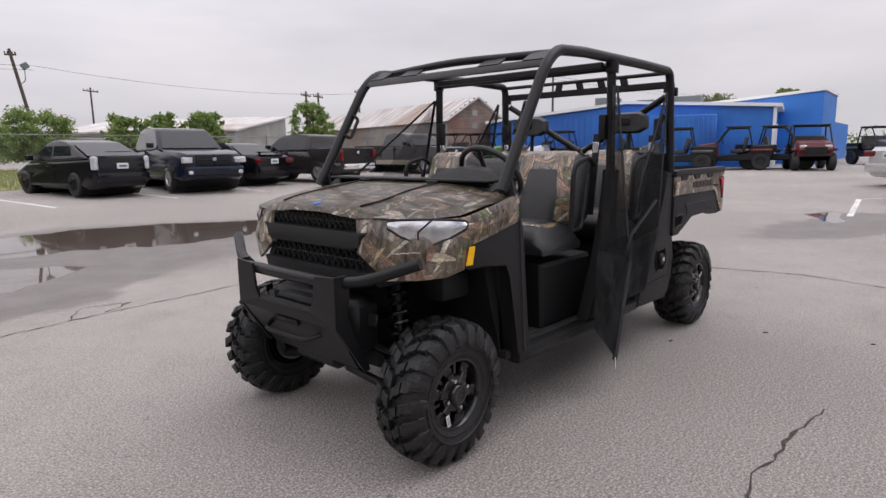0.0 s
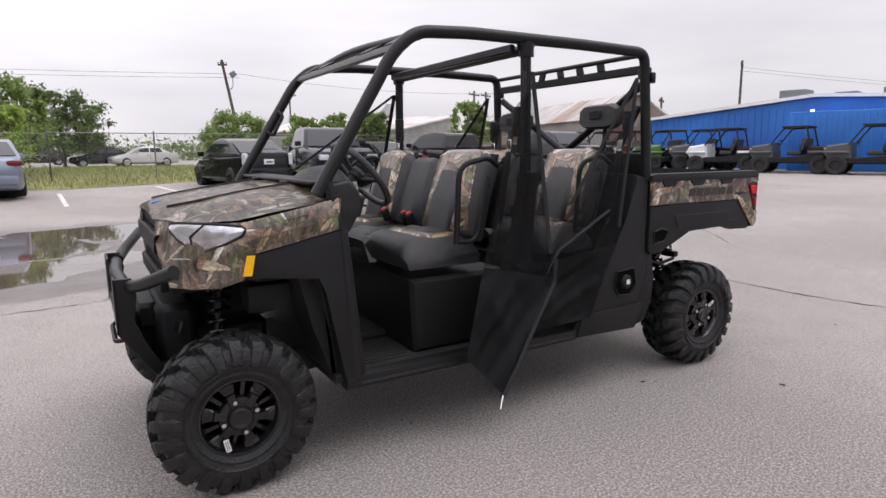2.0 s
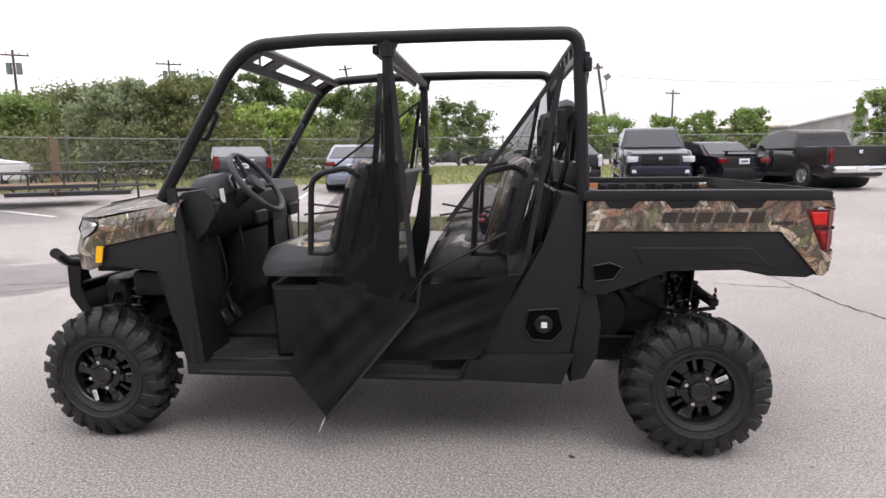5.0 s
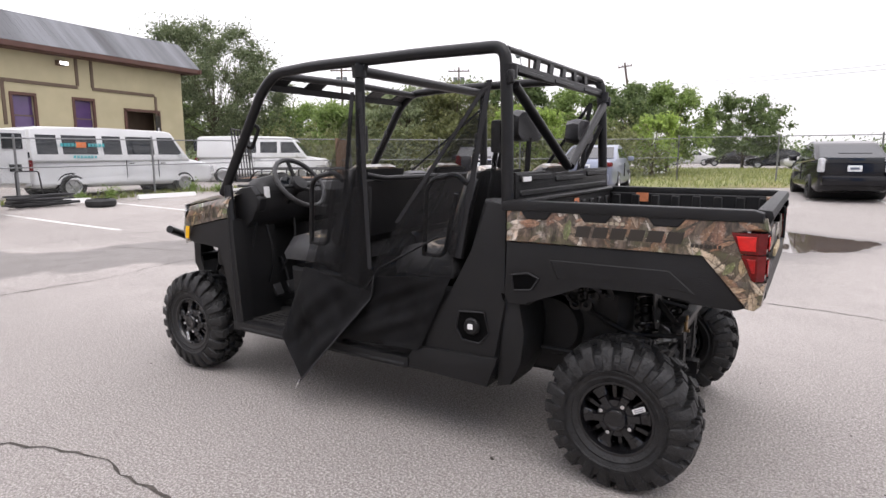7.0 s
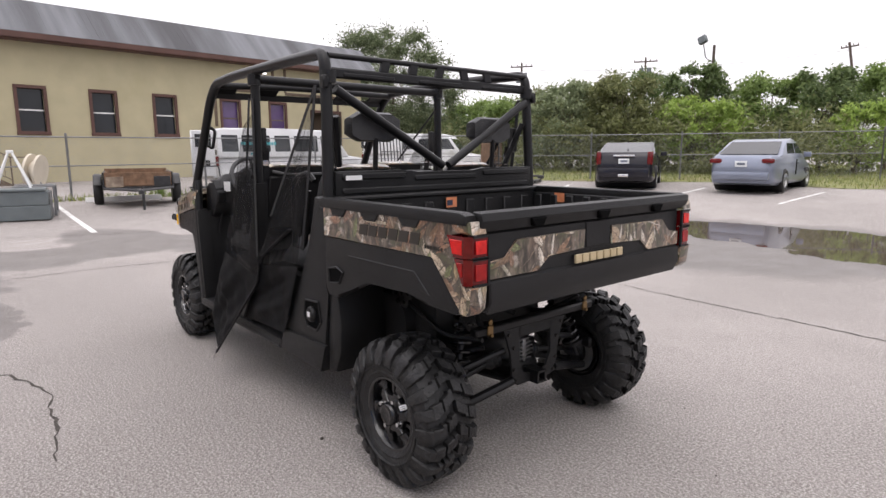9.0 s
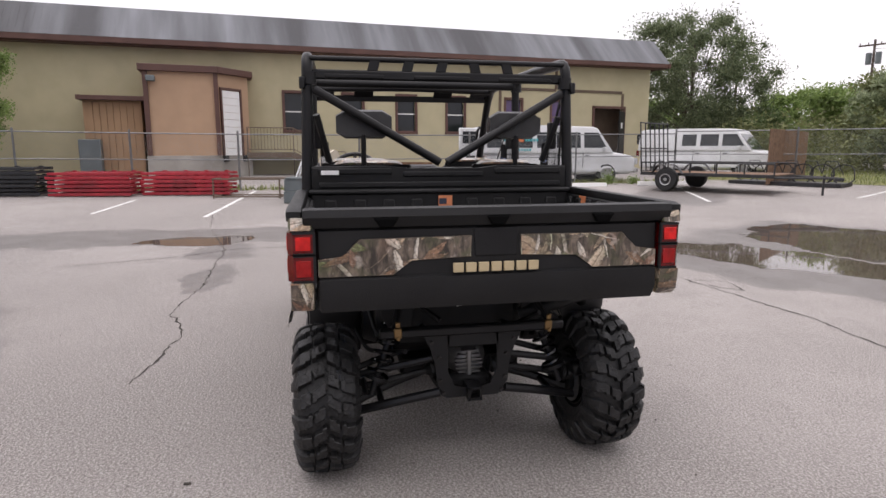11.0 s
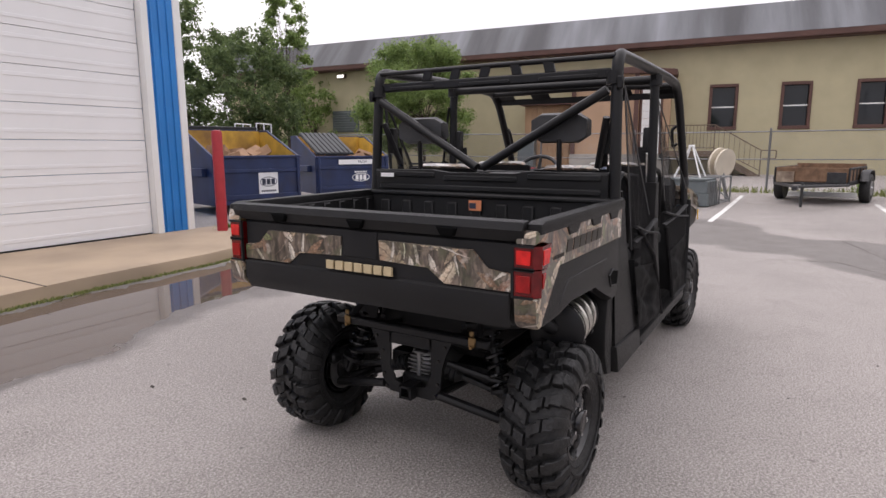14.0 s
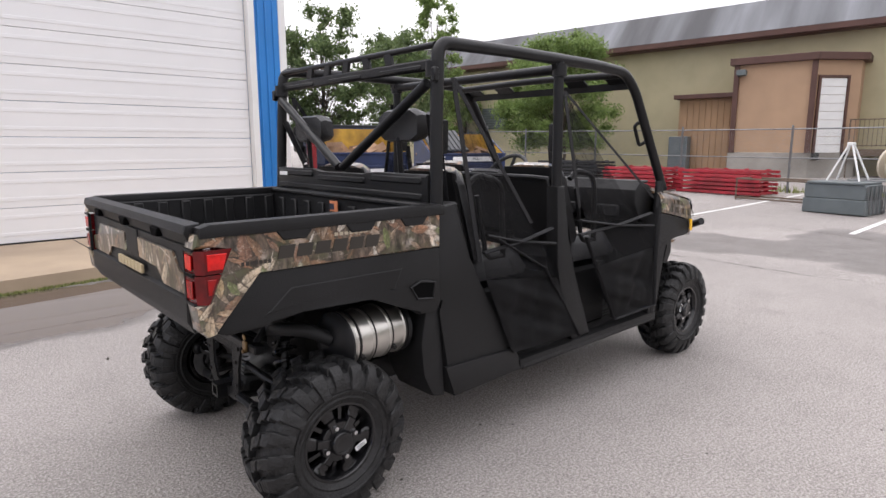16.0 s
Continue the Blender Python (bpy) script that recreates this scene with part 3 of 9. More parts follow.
def tree(x, y, height, spread, leaf, count, size, seed, label, trunk=0.16, low=0.3, group="", clumps=90, name="tree"):
    rnd = random.Random(seed)
    t = thing(name, pose(x, y, ground_z(x, y) - 0.02), label, "tree", group)
    bm = B()
    fork = height * low
    tube(bm, [(0, 0, 0), (rnd.uniform(-0.1, 0.1), rnd.uniform(-0.1, 0.1), fork * 0.5), (rnd.uniform(-0.2, 0.2), rnd.uniform(-0.2, 0.2), fork), (rnd.uniform(-0.3, 0.3), rnd.uniform(-0.3, 0.3), height * 0.8)], [trunk, trunk * 0.8, trunk * 0.65, trunk * 0.15], 8)
    rows = []
    for k in range(clumps):
        a, h = rnd.uniform(0, 6.283), rnd.random()
        z = fork + (height - fork) * (0.12 + 0.85 * h)
        rr = spread * (0.25 + 0.75 * math.sin(math.pi * (0.18 + 0.72 * h))) * rnd.uniform(0.35, 1.0)
        cx, cy = rr * math.cos(a), rr * math.sin(a)
        s = spread * rnd.uniform(0.08, 0.24)
        rows.append((cx, cy, z - s * 0.3, s, s, s * rnd.uniform(0.6, 0.95)))
        b0 = fork * rnd.uniform(0.8, 1.2) + (z - fork) * 0.3
        tube(bm, [(0, 0, b0), (cx * 0.5, cy * 0.5, (b0 + z) / 2 + 0.1), (cx, cy, z)], [trunk * 0.09, trunk * 0.06, trunk * 0.025], 5)
    part("trunk", bm, "bark", t)
    me = leaf_cloud(rows, count, size, seed)
    me.materials.append(M[leaf])
    cr = new("crown", me)
    cr.parent = t
    return t


tree(29.5, -21.5, 9.0, 4.9, "leaf_airy", 120000, 0.085, 11, "tall airy grey-green tree beside the cream building", 0.2, 0.12, clumps=150)
tree(16.9, 12.2, 5.5, 2.4, "leaf", 150000, 0.062, 12, "bright willow-like tree behind the stacked panels", 0.1, 0.12, clumps=120)
tree(20.4, 27.5, 7.9, 2.9, "leaf_dark", 22000, 0.12, 13, "tall dark evergreen tree behind the dumpsters", 0.18, 0.12)
tree(16.1, 18.7, 8.0, 1.35, "leaf", 13000, 0.10, 14, "slender tall green tree behind the dumpsters", 0.12, 0.1, clumps=90)
tree(12.4, 17.0, 5.4, 2.1, "leaf_dark", 26000, 0.09, 15, "leafy green tree behind the dumpsters", 0.13, 0.15)
tree(10.6, 19.5, 6.8, 2.2, "leaf_dark", 18000, 0.10, 16, "dark leafy tree behind the dumpsters", 0.13, 0.15)
tree(9.0, 21.0, 6.0, 2.4, "leaf_dark", 18000, 0.10, 17, "dark green tree behind the dumpsters", 0.13, 0.15)
tree(19.6, 20.5, 4.6, 2.0, "leaf", 16000, 0.1, 18, "green tree beside the dumpsters", 0.12, 0.15)
# woods beyond the fence
wr = random.Random(5)
for k, (x, y, h, s, lf) in enumerate((
        (27, -24, 3.4, 2.8, "leaf_dark"), (31, -31, 5.0, 4.0, "leaf"), (23.5, -27, 4.2, 3.2, "leaf"), (19.5, -26, 4.6, 3.0, "leaf_olive"), (16.8, -23.6, 4.6, 2.6, "leaf_grey"),
        (15.0, -27.5, 5.2, 3.0, "leaf_dark"), (13.6, -23.4, 4.6, 2.5, "leaf_olive"), (12.2, -27.5, 5.5, 2.0, "leaf_dark"), (10.6, -25.0, 3.6, 2.2, "leaf_bright"), (9.2, -29.5, 4.6, 2.6, "leaf"),
        (7.0, -30, 4.8, 2.4, "leaf_dark"), (5.2, -33, 5.0, 2.4, "leaf"), (4.6, -27.0, 3.0, 1.4, "leaf_bright"), (2.6, -47, 5.5, 3.0, "leaf_dark"),
        (-9.0, -46, 4.0, 2.8, "leaf"), (-13.4, -36, 3.5, 1.4, "leaf"), (-16.2, -36, 3.6, 1.5, "leaf"), (-11.0, -36, 3.3, 1.4, "leaf"), (-21.2, -31.6, 4.3, 1.5, "leaf"), (34, -40, 6.0, 5.0, "leaf_dark"), (40, -26, 5.0, 4.0, "leaf"), (-46, -14, 5.0, 2.6, "leaf_olive"), (-62, -12, 6.3, 2.4, "leaf"), (-75, 0, 6.5, 4.5, "leaf"), (-70, 4, 9.5, 4.0, "leaf_grey"), (-80, 9, 6.0, 5.0, "leaf_dark"))):
    near = math.hypot(x, y)
    tree(x, y, h, s, lf, int((24000 if near < 55 else 60000) * min(1.0, (s / 2.3) ** 2)), min(0.060 + near * 0.0020, 0.14), 40 + k, {"leaf": "green broadleaf tree beyond the fence", "leaf_dark": "dark green tree beyond the fence", "leaf_olive": "olive green tree beyond the fence", "leaf_bright": "fresh light green tree beyond the fence", "leaf_grey": "pale grey-green tree beyond the fence"}[lf], 0.14, 0.12, "trees beyond the fence")

# undergrowth along the fence, far hedges and grass
rows = []
for k in range(150):
    t = wr.random()
    x = 26 - 22 * t
    y = -17.5 - 5.6 * t + wr.uniform(-5.5, -1.0)
    if x > 14:
        y = wr.uniform(-27, -20)
    rows.append((x, y, ground_z(x, y) + wr.uniform(0.2, 2.0), 1.3, 1.3, wr.uniform(0.7, 1.5)))
me = leaf_cloud(rows, 60000, 0.10, 70)
me.materials.append(M["leaf_olive"])
tagged(new("undergrowth", me), "tangled olive undergrowth behind the chain-link fence", "bushes", kind="stuff")
rows = []
for k in range(170):
    a = radians(wr.uniform(150, 345))
    r = wr.uniform(75, 120)
    rows.append((r * math.cos(a), r * math.sin(a), 0.5 + wr.uniform(0.2, 1.7), 7, 7, wr.uniform(0.9, 1.9)))
me = leaf_cloud(rows, 90000, 0.30, 71)
me.materials.append(M["leaf_dark"])
tagged(new("far_woods", me), "low line of distant green woods", "woods", kind="stuff")


def grass_patch(name, poly, count, h, seed, label):
    rnd = np.random.RandomState(seed)
    px = np.array(poly, float)
    lo, hi = px.min(0), px.max(0)
    vs, fs = [], []
    n = 0
    while n < count:
        x, y = lo + (hi - lo) * rnd.rand(2)
        inside = False
        j = len(px) - 1
        for i in range(len(px)):
            if (px[i, 1] > y) != (px[j, 1] > y) and x < (px[j, 0] - px[i, 0]) * (y - px[i, 1]) / (px[j, 1] - px[i, 1]) + px[i, 0]:
                inside = not inside
            j = i
        if not inside:
            continue
        z = ground_z(x, y)
        a, hh = rnd.rand() * 6.28, h * (0.4 + rnd.rand())
        w = 0.012 + 0.06 * h * rnd.rand()
        dx, dy = math.cos(a) * w, math.sin(a) * w
        lx, ly = rnd.normal(0, hh * 0.3, 2)
        k = len(vs)
        vs += [(x - dx, y - dy, z), (x + dx, y + dy, z), (x + lx, y + ly, z + hh)]
        fs.append((k, k + 1, k + 2))
        n += 1
    me = bpy.data.meshes.new(name)
    me.from_pydata(vs, [], fs)
    me.materials.append(M["grass"])
    return tagged(new(name, me), label, "grass", kind="stuff")


M["turf"] = material("rough_turf", (0.19, 0.20, 0.075), 0.95, var=0.3, scale=1.5, bump=0.5, stain=(0.24, 0.19, 0.10), stain_at=0.58)
LAWN = [(12.5, -15.2), (8.2, -17.4), (6.3, -18.9), (2.4, -18.0), (-1.4, -19.7), (-4.2, -20.6), (-9, -23), (-12, -40), (0, -46), (14, -40), (20, -27), (18, -15.0), (15.4, -12.5)]
strip_patch("lawn", LAWN, "turf", 0.012, "rough yellow-green grass verge beyond the lot", "grass", 1.2)
grass_patch("lawn_grass", LAWN, 26000, 0.16, 81, "rough yellow-green grass beyond the lot edge")
grass_patch("weeds", [(14.9, -11.5), (14.4, -11.5), (14.2, 12), (14.8, 12)], 2600, 0.16, 82, "weeds along the foot of the chain-link fence")
grass_patch("edge_weeds", [(-6, 4.08), (-2.04, 4.66), (-0.53, 4.90), (1.1, 5.02), (2.2, 5.22), (2.75, 5.44), (2.8, 5.36), (2.3, 5.12), (1.1, 4.95), (-0.5, 4.83), (-6, 3.98)], 3600, 0.028, 83, "thin grass along the apron edge")
grass_patch("corner_weeds", [(2.7, 7.0), (4.6, 5.6), (5.0, 6.0), (3.2, 7.6)], 700, 0.12, 84, "weeds beside the workshop corner")
for k, (x, y, s) in enumerate(((14.2, -6.0, 0.3), (14.3, -8.6, 0.33), (14.1, -9.4, 0.22), (14.2, -5.2, 0.2), (14.4, -2.6, 0.24), (3.0, 7.0, 0.12))):
    me = leaf_cloud([(0, 0, s * 0.6, s * 0.8, s * 0.8, s * 0.7)], 420, 0.045, 90 + k)
    me.materials.append(M["leaf"])
    wd = new("weed_clump", me)
    wd.location = (x, y, ground_z(x, y))
    tagged(wd, "leafy green weed clump on broken concrete", "weed", "weed clumps")

# ---- long cream building with a metal mansard (wall face at x = 0, y along the wall) ----
BZ = 0.3
hall = thing("hall", pose(22.75, 0, BZ, 0, 0, 8.8), "long cream stucco building with a weathered metal mansard roof", "building")
WINS = [(1.7, "glass"), (-0.78, "glass"), (-3.2, "glass"), (-5.58, "glass"), (-8.55, "glass_violet"), (-11.05, "glass_violet")]
bm = B()
cuts = sorted([(s - 0.42, s + 0.42, 1.95, 3.48) for s, _ in WINS] + [(-14.85, -13.05, 0.4, 3.2)])
y0 = -16.4
for a, c, z0, z1 in cuts:
    box(bm, (0.15, (y0 + a) / 2, 2.6), (0.3, a - y0, 5.4))
    box(bm, (0.15, (a + c) / 2, (z0 - 0.1) / 2), (0.3, c - a, z0 + 0.1))
    box(bm, (0.15, (a + c) / 2, (z1 + 5.3) / 2), (0.3, c - a, 5.3 - z1))
    y0 = c
box(bm, (0.15, (y0 + 26) / 2, 2.6), (0.3, 26 - y0, 5.4))
box(bm, (8, -16.25, 2.6), (15.4, 0.3, 5.4))
part("wall", bm, "cream", hall, sharp=0)
bm = B()
box(bm, (0.9, 4.8, 2.6), (0.06, 42, 5.2))
part("inner_wall", bm, "brown", hall, "dark interior behind the windows", sharp=0)
bm = B()
prism(bm, [(-0.62, 5.42), (0.75, 6.74), (14, 7.0), (14, 5.3), (-0.5, 5.3)], -17.1, 26, "y")
part("roof", bm, "roof_metal", hall, "streaked grey metal roof", sharp=0)
rib = B()
for k in range(180):
    y = -17.0 + k * 0.24
    panel(rib, [(-0.62, y, 5.425), (-0.62, y + 0.02, 5.425), (0.75, y + 0.02, 6.745), (0.75, y, 6.745)], 0.006)
part("roof_seams", rib, "roof_metal", hall, sharp=0)["kind"] = "stuff"
bm = B()
box(bm, (-0.56, 4.45, 5.31), (0.12, 43.2, 0.2), bevel=0.01)
box(bm, (-0.25, 4.45, 5.2), (0.5, 43.0, 0.05))
box(bm, (6, -17.05, 5.31), (13.4, 0.12, 0.2))
part("fascia", bm, "maroon", hall, "maroon painted eave fascia")
for ob in hall.children:
    if ob.name.split(".")[0] in ("roof", "roof_seams", "fascia"):
        for v in ob.data.vertices:
            v.co.z -= 0.0085 * (v.co.y + 13)
for s, g in WINS:
    w = part("window", (lambda b: (box(b, (0.0, s, 3.53), (0.1, 1.02, 0.12), bevel=0.01), box(b, (0.0, s, 1.9), (0.14, 1.06, 0.13), bevel=0.01), box(b, (0.0, s - 0.46, 2.715), (0.1, 0.11, 1.52), bevel=0.01), box(b, (0.0, s + 0.46, 2.715), (0.1, 0.11, 1.52), bevel=0.01), b)[-1])(B()), "maroon", hall, "brown-framed sash window")
    bm = B()
    box(bm, (0.14, s, 3.1), (0.012, 0.82, 0.74))
    part("pane", bm, g, w)
    bm = B()
    box(bm, (0.11, s, 2.33), (0.012, 0.82, 0.76))
    part("pane", bm, g, w)
    bm = B()
    box(bm, (0.12, s, 2.72), (0.05, 0.84, 0.05))
    part("sash_bar", bm, "white_paint" if g == "glass" else "brown", w)
for nm, c, s in (("trim_band", (-0.02, -9.3, 4.0), (0.05, 3.06, 0.13)), ("trim_band", (-0.02, -7.83, 3.15), (0.05, 0.13, 1.6)), ("trim_band", (-0.02, -10.84, 4.6), (0.05, 0.13, 1.1)), ("trim_band", (-0.02, -11.52, 4.6), (0.05, 0.13, 1.1)), ("trim_band", (-0.02, -13.1, 4.0), (0.05, 3.2, 0.13)), ("trim_band", (-0.02, -14.75, 3.2), (0.05, 0.13, 1.5))):
    bm = B()
    box(bm, c, s, bevel=0.008)
    part(nm, bm, "brown", hall)
bm = B()
for y in (-13.02, -14.88):
    box(bm, (0.0, y, 1.85), (0.16, 0.1, 2.9))
box(bm, (0.0, -13.95, 3.25), (0.16, 1.96, 0.12))
part("door_frame", bm, "maroon", hall)
bm = B()
box(bm, (-0.3, -14.55, 1.75), (0.05, 0.75, 2.6), Euler((0, 0, 0.6)).to_matrix(), bevel=0.01)
od = part("open_door", bm, "trim_black", hall, "dark door standing open")
bm = B()
box(bm, (-0.34, -14.52, 2.35), (0.02, 0.22, 0.28), Euler((0, 0, 0.6)).to_matrix())
part("notice", bm, "sticker", od)


def wall_lamp(parent, y, z, lit=True):
    bm = B()
    prism(bm, [(0, 0.1), (-0.22, 0.06), (-0.26, -0.1), (0, -0.12)], y - 0.2, y + 0.2, "y", 0.01)
    lm = part("wall_lamp", bm, "brown", parent)
    bm = B()
    panel(bm, [(-0.262, y - 0.17, 0.03), (-0.262, y + 0.17, 0.03), (-0.285, y + 0.17, -0.1), (-0.285, y - 0.17, -0.1)], 0.012)
    gl2 = part("lamp_face", bm, "lamp_glow" if lit else "white_paint", lm)
    lm.location.z = gl2.location.z = 0
    lm.location = (0, 0, z)


wall_lamp(hall, -10.16, 4.9)
wall_lamp(hall, 18.95, 4.7)
bm = B()
box(bm, (-0.03, 18.85, 2.5), (0.08, 1.5, 1.04), bevel=0.01)
for k in range(8):
    box(bm, (-0.08, 18.85, 2.08 + 0.12 * k), (0.03, 1.36, 0.04), Euler((0, 0.5, 0)).to_matrix())
part("vent_grille", bm, "grey_box", hall, "grey louvred vent")
bm = B()
box(bm, (-0.6, 5, 0.02), (1.2, 42, 0.1))
part("plinth", bm, "concrete", hall)

# porch block with an angled side, its base, roll door, shed, landing and stair
PL = [(-2.0, 7.2), (-2.0, 4.75), (-0.85, 3.6), (-0.003, 3.6), (-0.003, 7.2)]
bm = B()
prism(bm, PL, 0.9, 3.95, "z")
porch = part("porch", bm, "tan", hall, "tan clad porch block", sharp=0)
bm = B()
cxp = [(-2.05, 7.25), (-2.05, 4.73), (-0.87, 3.54), (-0.003, 3.54), (-0.003, 7.25)]
prism(bm, cxp, -0.1, 0.92, "z", 0.01)
part("porch_base", bm, "concrete", porch, "stained concrete base", sharp=0)
bm = B()
prism(bm, [(-2.18, 7.35), (-2.18, 4.67), (-0.92, 3.4), (-0.003, 3.4), (-0.003, 7.35)], 3.92, 4.16, "z", 0.015)
part("porch_roof", bm, "maroon", porch, "maroon roof edge", sharp=0)
bm = B()
box(bm, (-2.03, 4.77, 2.42), (0.12, 0.16, 3.0))
box(bm, (-2.03, 7.14, 2.42), (0.12, 0.16, 3.0))
part("corner_trim", bm, "maroon", porch, sharp=0)
mdoor = Matrix.Translation((-1.425, 4.175, 0)) @ Euler((0, 0, radians(45))).to_matrix().to_4x4()
slat0 = None
for k in range(9):
    if slat0 is None:
        bm = B()
        box(bm, (0, 0, 0), (0.05, 0.92, 0.262), bevel=0.01)
        slat0 = part("door_slat", bm, "white_paint", porch, "white ribbed roll door slat", m=mdoor @ Matrix.Translation((-0.02, 0.16, 1.05 + 0.27 * k)))
    else:
        again(slat0, porch, mdoor @ Matrix.Translation((-0.02, 0.16, 1.05 + 0.27 * k)))
bm = B()
for y in (-0.35, 0.66):
    box(bm, (-0.03, y, 2.12), (0.09, 0.08, 2.5))
box(bm, (-0.03, 0.155, 3.4), (0.09, 1.09, 0.08))
part("door_frame", bm, "maroon", porch, m=mdoor)
for y in (-0.42, 0.62):
    bm = B()
    box(bm, (-0.10, y, 0.80), (0.12, 0.22, 0.24), bevel=0.02)
    part("dock_bumper", bm, "rubber", porch, "black rubber dock bumper", m=mdoor)
bm = B()
box(bm, (-2.2, 6.95, 3.65), (0.26, 0.3, 0.2), bevel=0.02)
part("porch_lamp", bm, "grey_box", porch, "grey flood lamp")
bm = B()
box(bm, (-0.65, 8.35, 1.45), (1.3, 1.9, 2.9))
shed = part("lean_to", bm, "tan_dark", hall, "brown boarded lean-to with door", sharp=0)
for k in range(8):
    bm = B()
    box(bm, (-1.315, 7.55 + 0.22 * k, 1.45), (0.03, 0.2, 2.8), bevel=0.004)
    part("board", bm, "tan_dark", shed, sharp=0)
bm = B()
box(bm, (-0.75, 8.35, 2.98), (1.7, 2.2, 0.16), bevel=0.01)
part("lean_to_roof", bm, "maroon", shed, sharp=0)
bm = B()
box(bm, (-1.65, 9.1, 0.75), (0.45, 0.7, 1.5), bevel=0.02)
part("meter_cabinet", bm, "grey_box", hall, "grey metal utility cabinet")
bm = B()
box(bm, (-0.65, 2.85, 0.92), (1.3, 1.8, 0.22), bevel=0.01)
land = part("landing", bm, "brown", hall, "dark stair landing with pipe rails")
for k in range(6):
    bm = B()
    box(bm, (-0.65, 1.82 - 0.27 * k, 0.86 - 0.16 * k), (1.25, 0.3, 0.06), bevel=0.006)
    part("tread", bm, "brown", land)
bm = B()
box(bm, (-1.29, 1.13, 0.46), (0.05, 1.95, 0.22), Euler((radians(30.6), 0, 0)).to_matrix())
part("stringer", bm, "brown", land)
bm = B()
X = -1.28
tube(bm, [(X, 3.74, 2.0), (X, 1.95, 2.0), (X, 0.35, 1.05), (X, -0.15, 1.05), (X, -0.15, 0.75), (X, 0.3, 0.75)], 0.022, 6, 0.05)
tube(bm, [(X, 3.74, 1.15), (X, 1.95, 1.15), (X, 0.35, 0.3)], 0.016, 6)
for k in range(15):
    cyl(bm, (X, 3.7 - 0.125 * k, 1.1), (X, 3.7 - 0.125 * k, 2.0), 0.009, seg=5)
for k in range(9):
    y = 1.8 - 0.18 * k
    cyl(bm, (X, y, 1.08 - 0.095 * k), (X, y, 1.92 - 0.107 * k), 0.009, seg=5)
for y, z in ((3.72, 2.0), (1.95, 2.0), (0.35, 1.05)):
    cyl(bm, (X, y, 0.0), (X, y, z), 0.022, seg=6)
part("railing", bm, "brown", land, "thin dark pipe railing")


# ---- chain-link fences ----
def fence(pts, height, seed, label, pitch=0.09, gap=3.0, mid=False):
    f = thing("fence", pose(*pts[0], ground_z(*pts[0])), label, "fence")
    ox, oy, oz = pts[0][0], pts[0][1], ground_z(*pts[0])
    vs, fs = [], []

    def wire(p, q, r=0.0015):
        d = (q - p).normalized()
        u, v = frame_of(d)
        k = len(vs)
        for e in (p, q):
            for a in range(3):
                vs.append(tuple(e + u * (r * math.cos(a * 2.094)) + v * (r * math.sin(a * 2.094))))
        for a in range(3):
            fs.append((k + a, k + (a + 1) % 3, k + 3 + (a + 1) % 3, k + 3 + a))
    post_mesh = None
    for (x0, y0), (x1, y1) in zip(pts, pts[1:]):
        n = max(1, round(math.hypot(x1 - x0, y1 - y0) / gap))
        for i in range(n):
            a = Vector((x0 + (x1 - x0) * i / n - ox, y0 + (y1 - y0) * i / n - oy, 0))
            c = Vector((x0 + (x1 - x0) * (i + 1) / n - ox, y0 + (y1 - y0) * (i + 1) / n - oy, 0))
            a.z, c.z = ground_z(a.x + ox, a.y + oy) - oz, ground_z(c.x + ox, c.y + oy) - oz
            if post_mesh is None:
                bm = B()
                revolve(bm, [(0.03, -0.05), (0.03, height + 0.04), (0.034, height + 0.05), (0.02, height + 0.1)], (0, 0, 0), (0, 0, 1), 8)
                post_mesh = part("post", bm, "galv", f)
                post_mesh.location = a
            else:
                again(post_mesh, f, Matrix.Translation(a))
            bm = B()
            cyl(bm, a + V(0, 0, height), c + V(0, 0, height), 0.021, seg=6)
            part("top_rail", bm, "galv", f)
            if mid:
                bm = B()
                cyl(bm, a + V(0, 0, height * 0.55), c + V(0, 0, height * 0.55), 0.017, seg=6)
                part("mid_rail", bm, "galv", f)
            L2 = (c - a).length
            m2 = int(L2 / pitch)
            h = height - 0.05
            for k in range(-int(h / pitch), m2 + 1):
                for lean in (1, -1):
                    s0, s1 = k * pitch, k * pitch + h
                    z0, z1 = 0.04, h
                    if s0 < 0:
                        z0, s0 = z0 - s0, 0
                    if s1 > L2:
                        z1, s1 = z1 - (s1 - L2), L2
                    if s1 <= s0:
                        continue
                    if lean < 0:
                        p, q = a.lerp(c, 1 - s0 / L2), a.lerp(c, 1 - s1 / L2)
                    else:
                        p, q = a.lerp(c, s0 / L2), a.lerp(c, s1 / L2)
                    wire(p + V(0, 0, z0), q + V(0, 0, z1))
    again(post_mesh, f, Matrix.Translation((pts[-1][0] - ox, pts[-1][1] - oy, ground_z(*pts[-1]) - oz)))
    me = bpy.data.meshes.new("mesh_fabric")
    me.from_pydata(vs, [], fs)
    me.materials.append(M["wire"])
    ob = new("mesh_fabric", me)
    ob.parent = f
    ob["kind"] = "stuff"
    return f


fence([(14.0, 14.5), (14.35, 3.0), (14.75, -4.0), (14.8, -11.3)], 1.62, 1, "galvanised chain-link fence before the cream building", mid=True)
fence([(14.8, -11.3), (10.8, -17.4), (2.75, -23.0)], 1.7, 2, "galvanised chain-link fence along the overgrown lot edge", mid=True)
fence([(2.75, -23.0), (-0.8, -23.6), (-14, -25.5), (-34, -30)], 1.75, 3, "galvanised chain-link fence behind the parked cars", pitch=0.12)


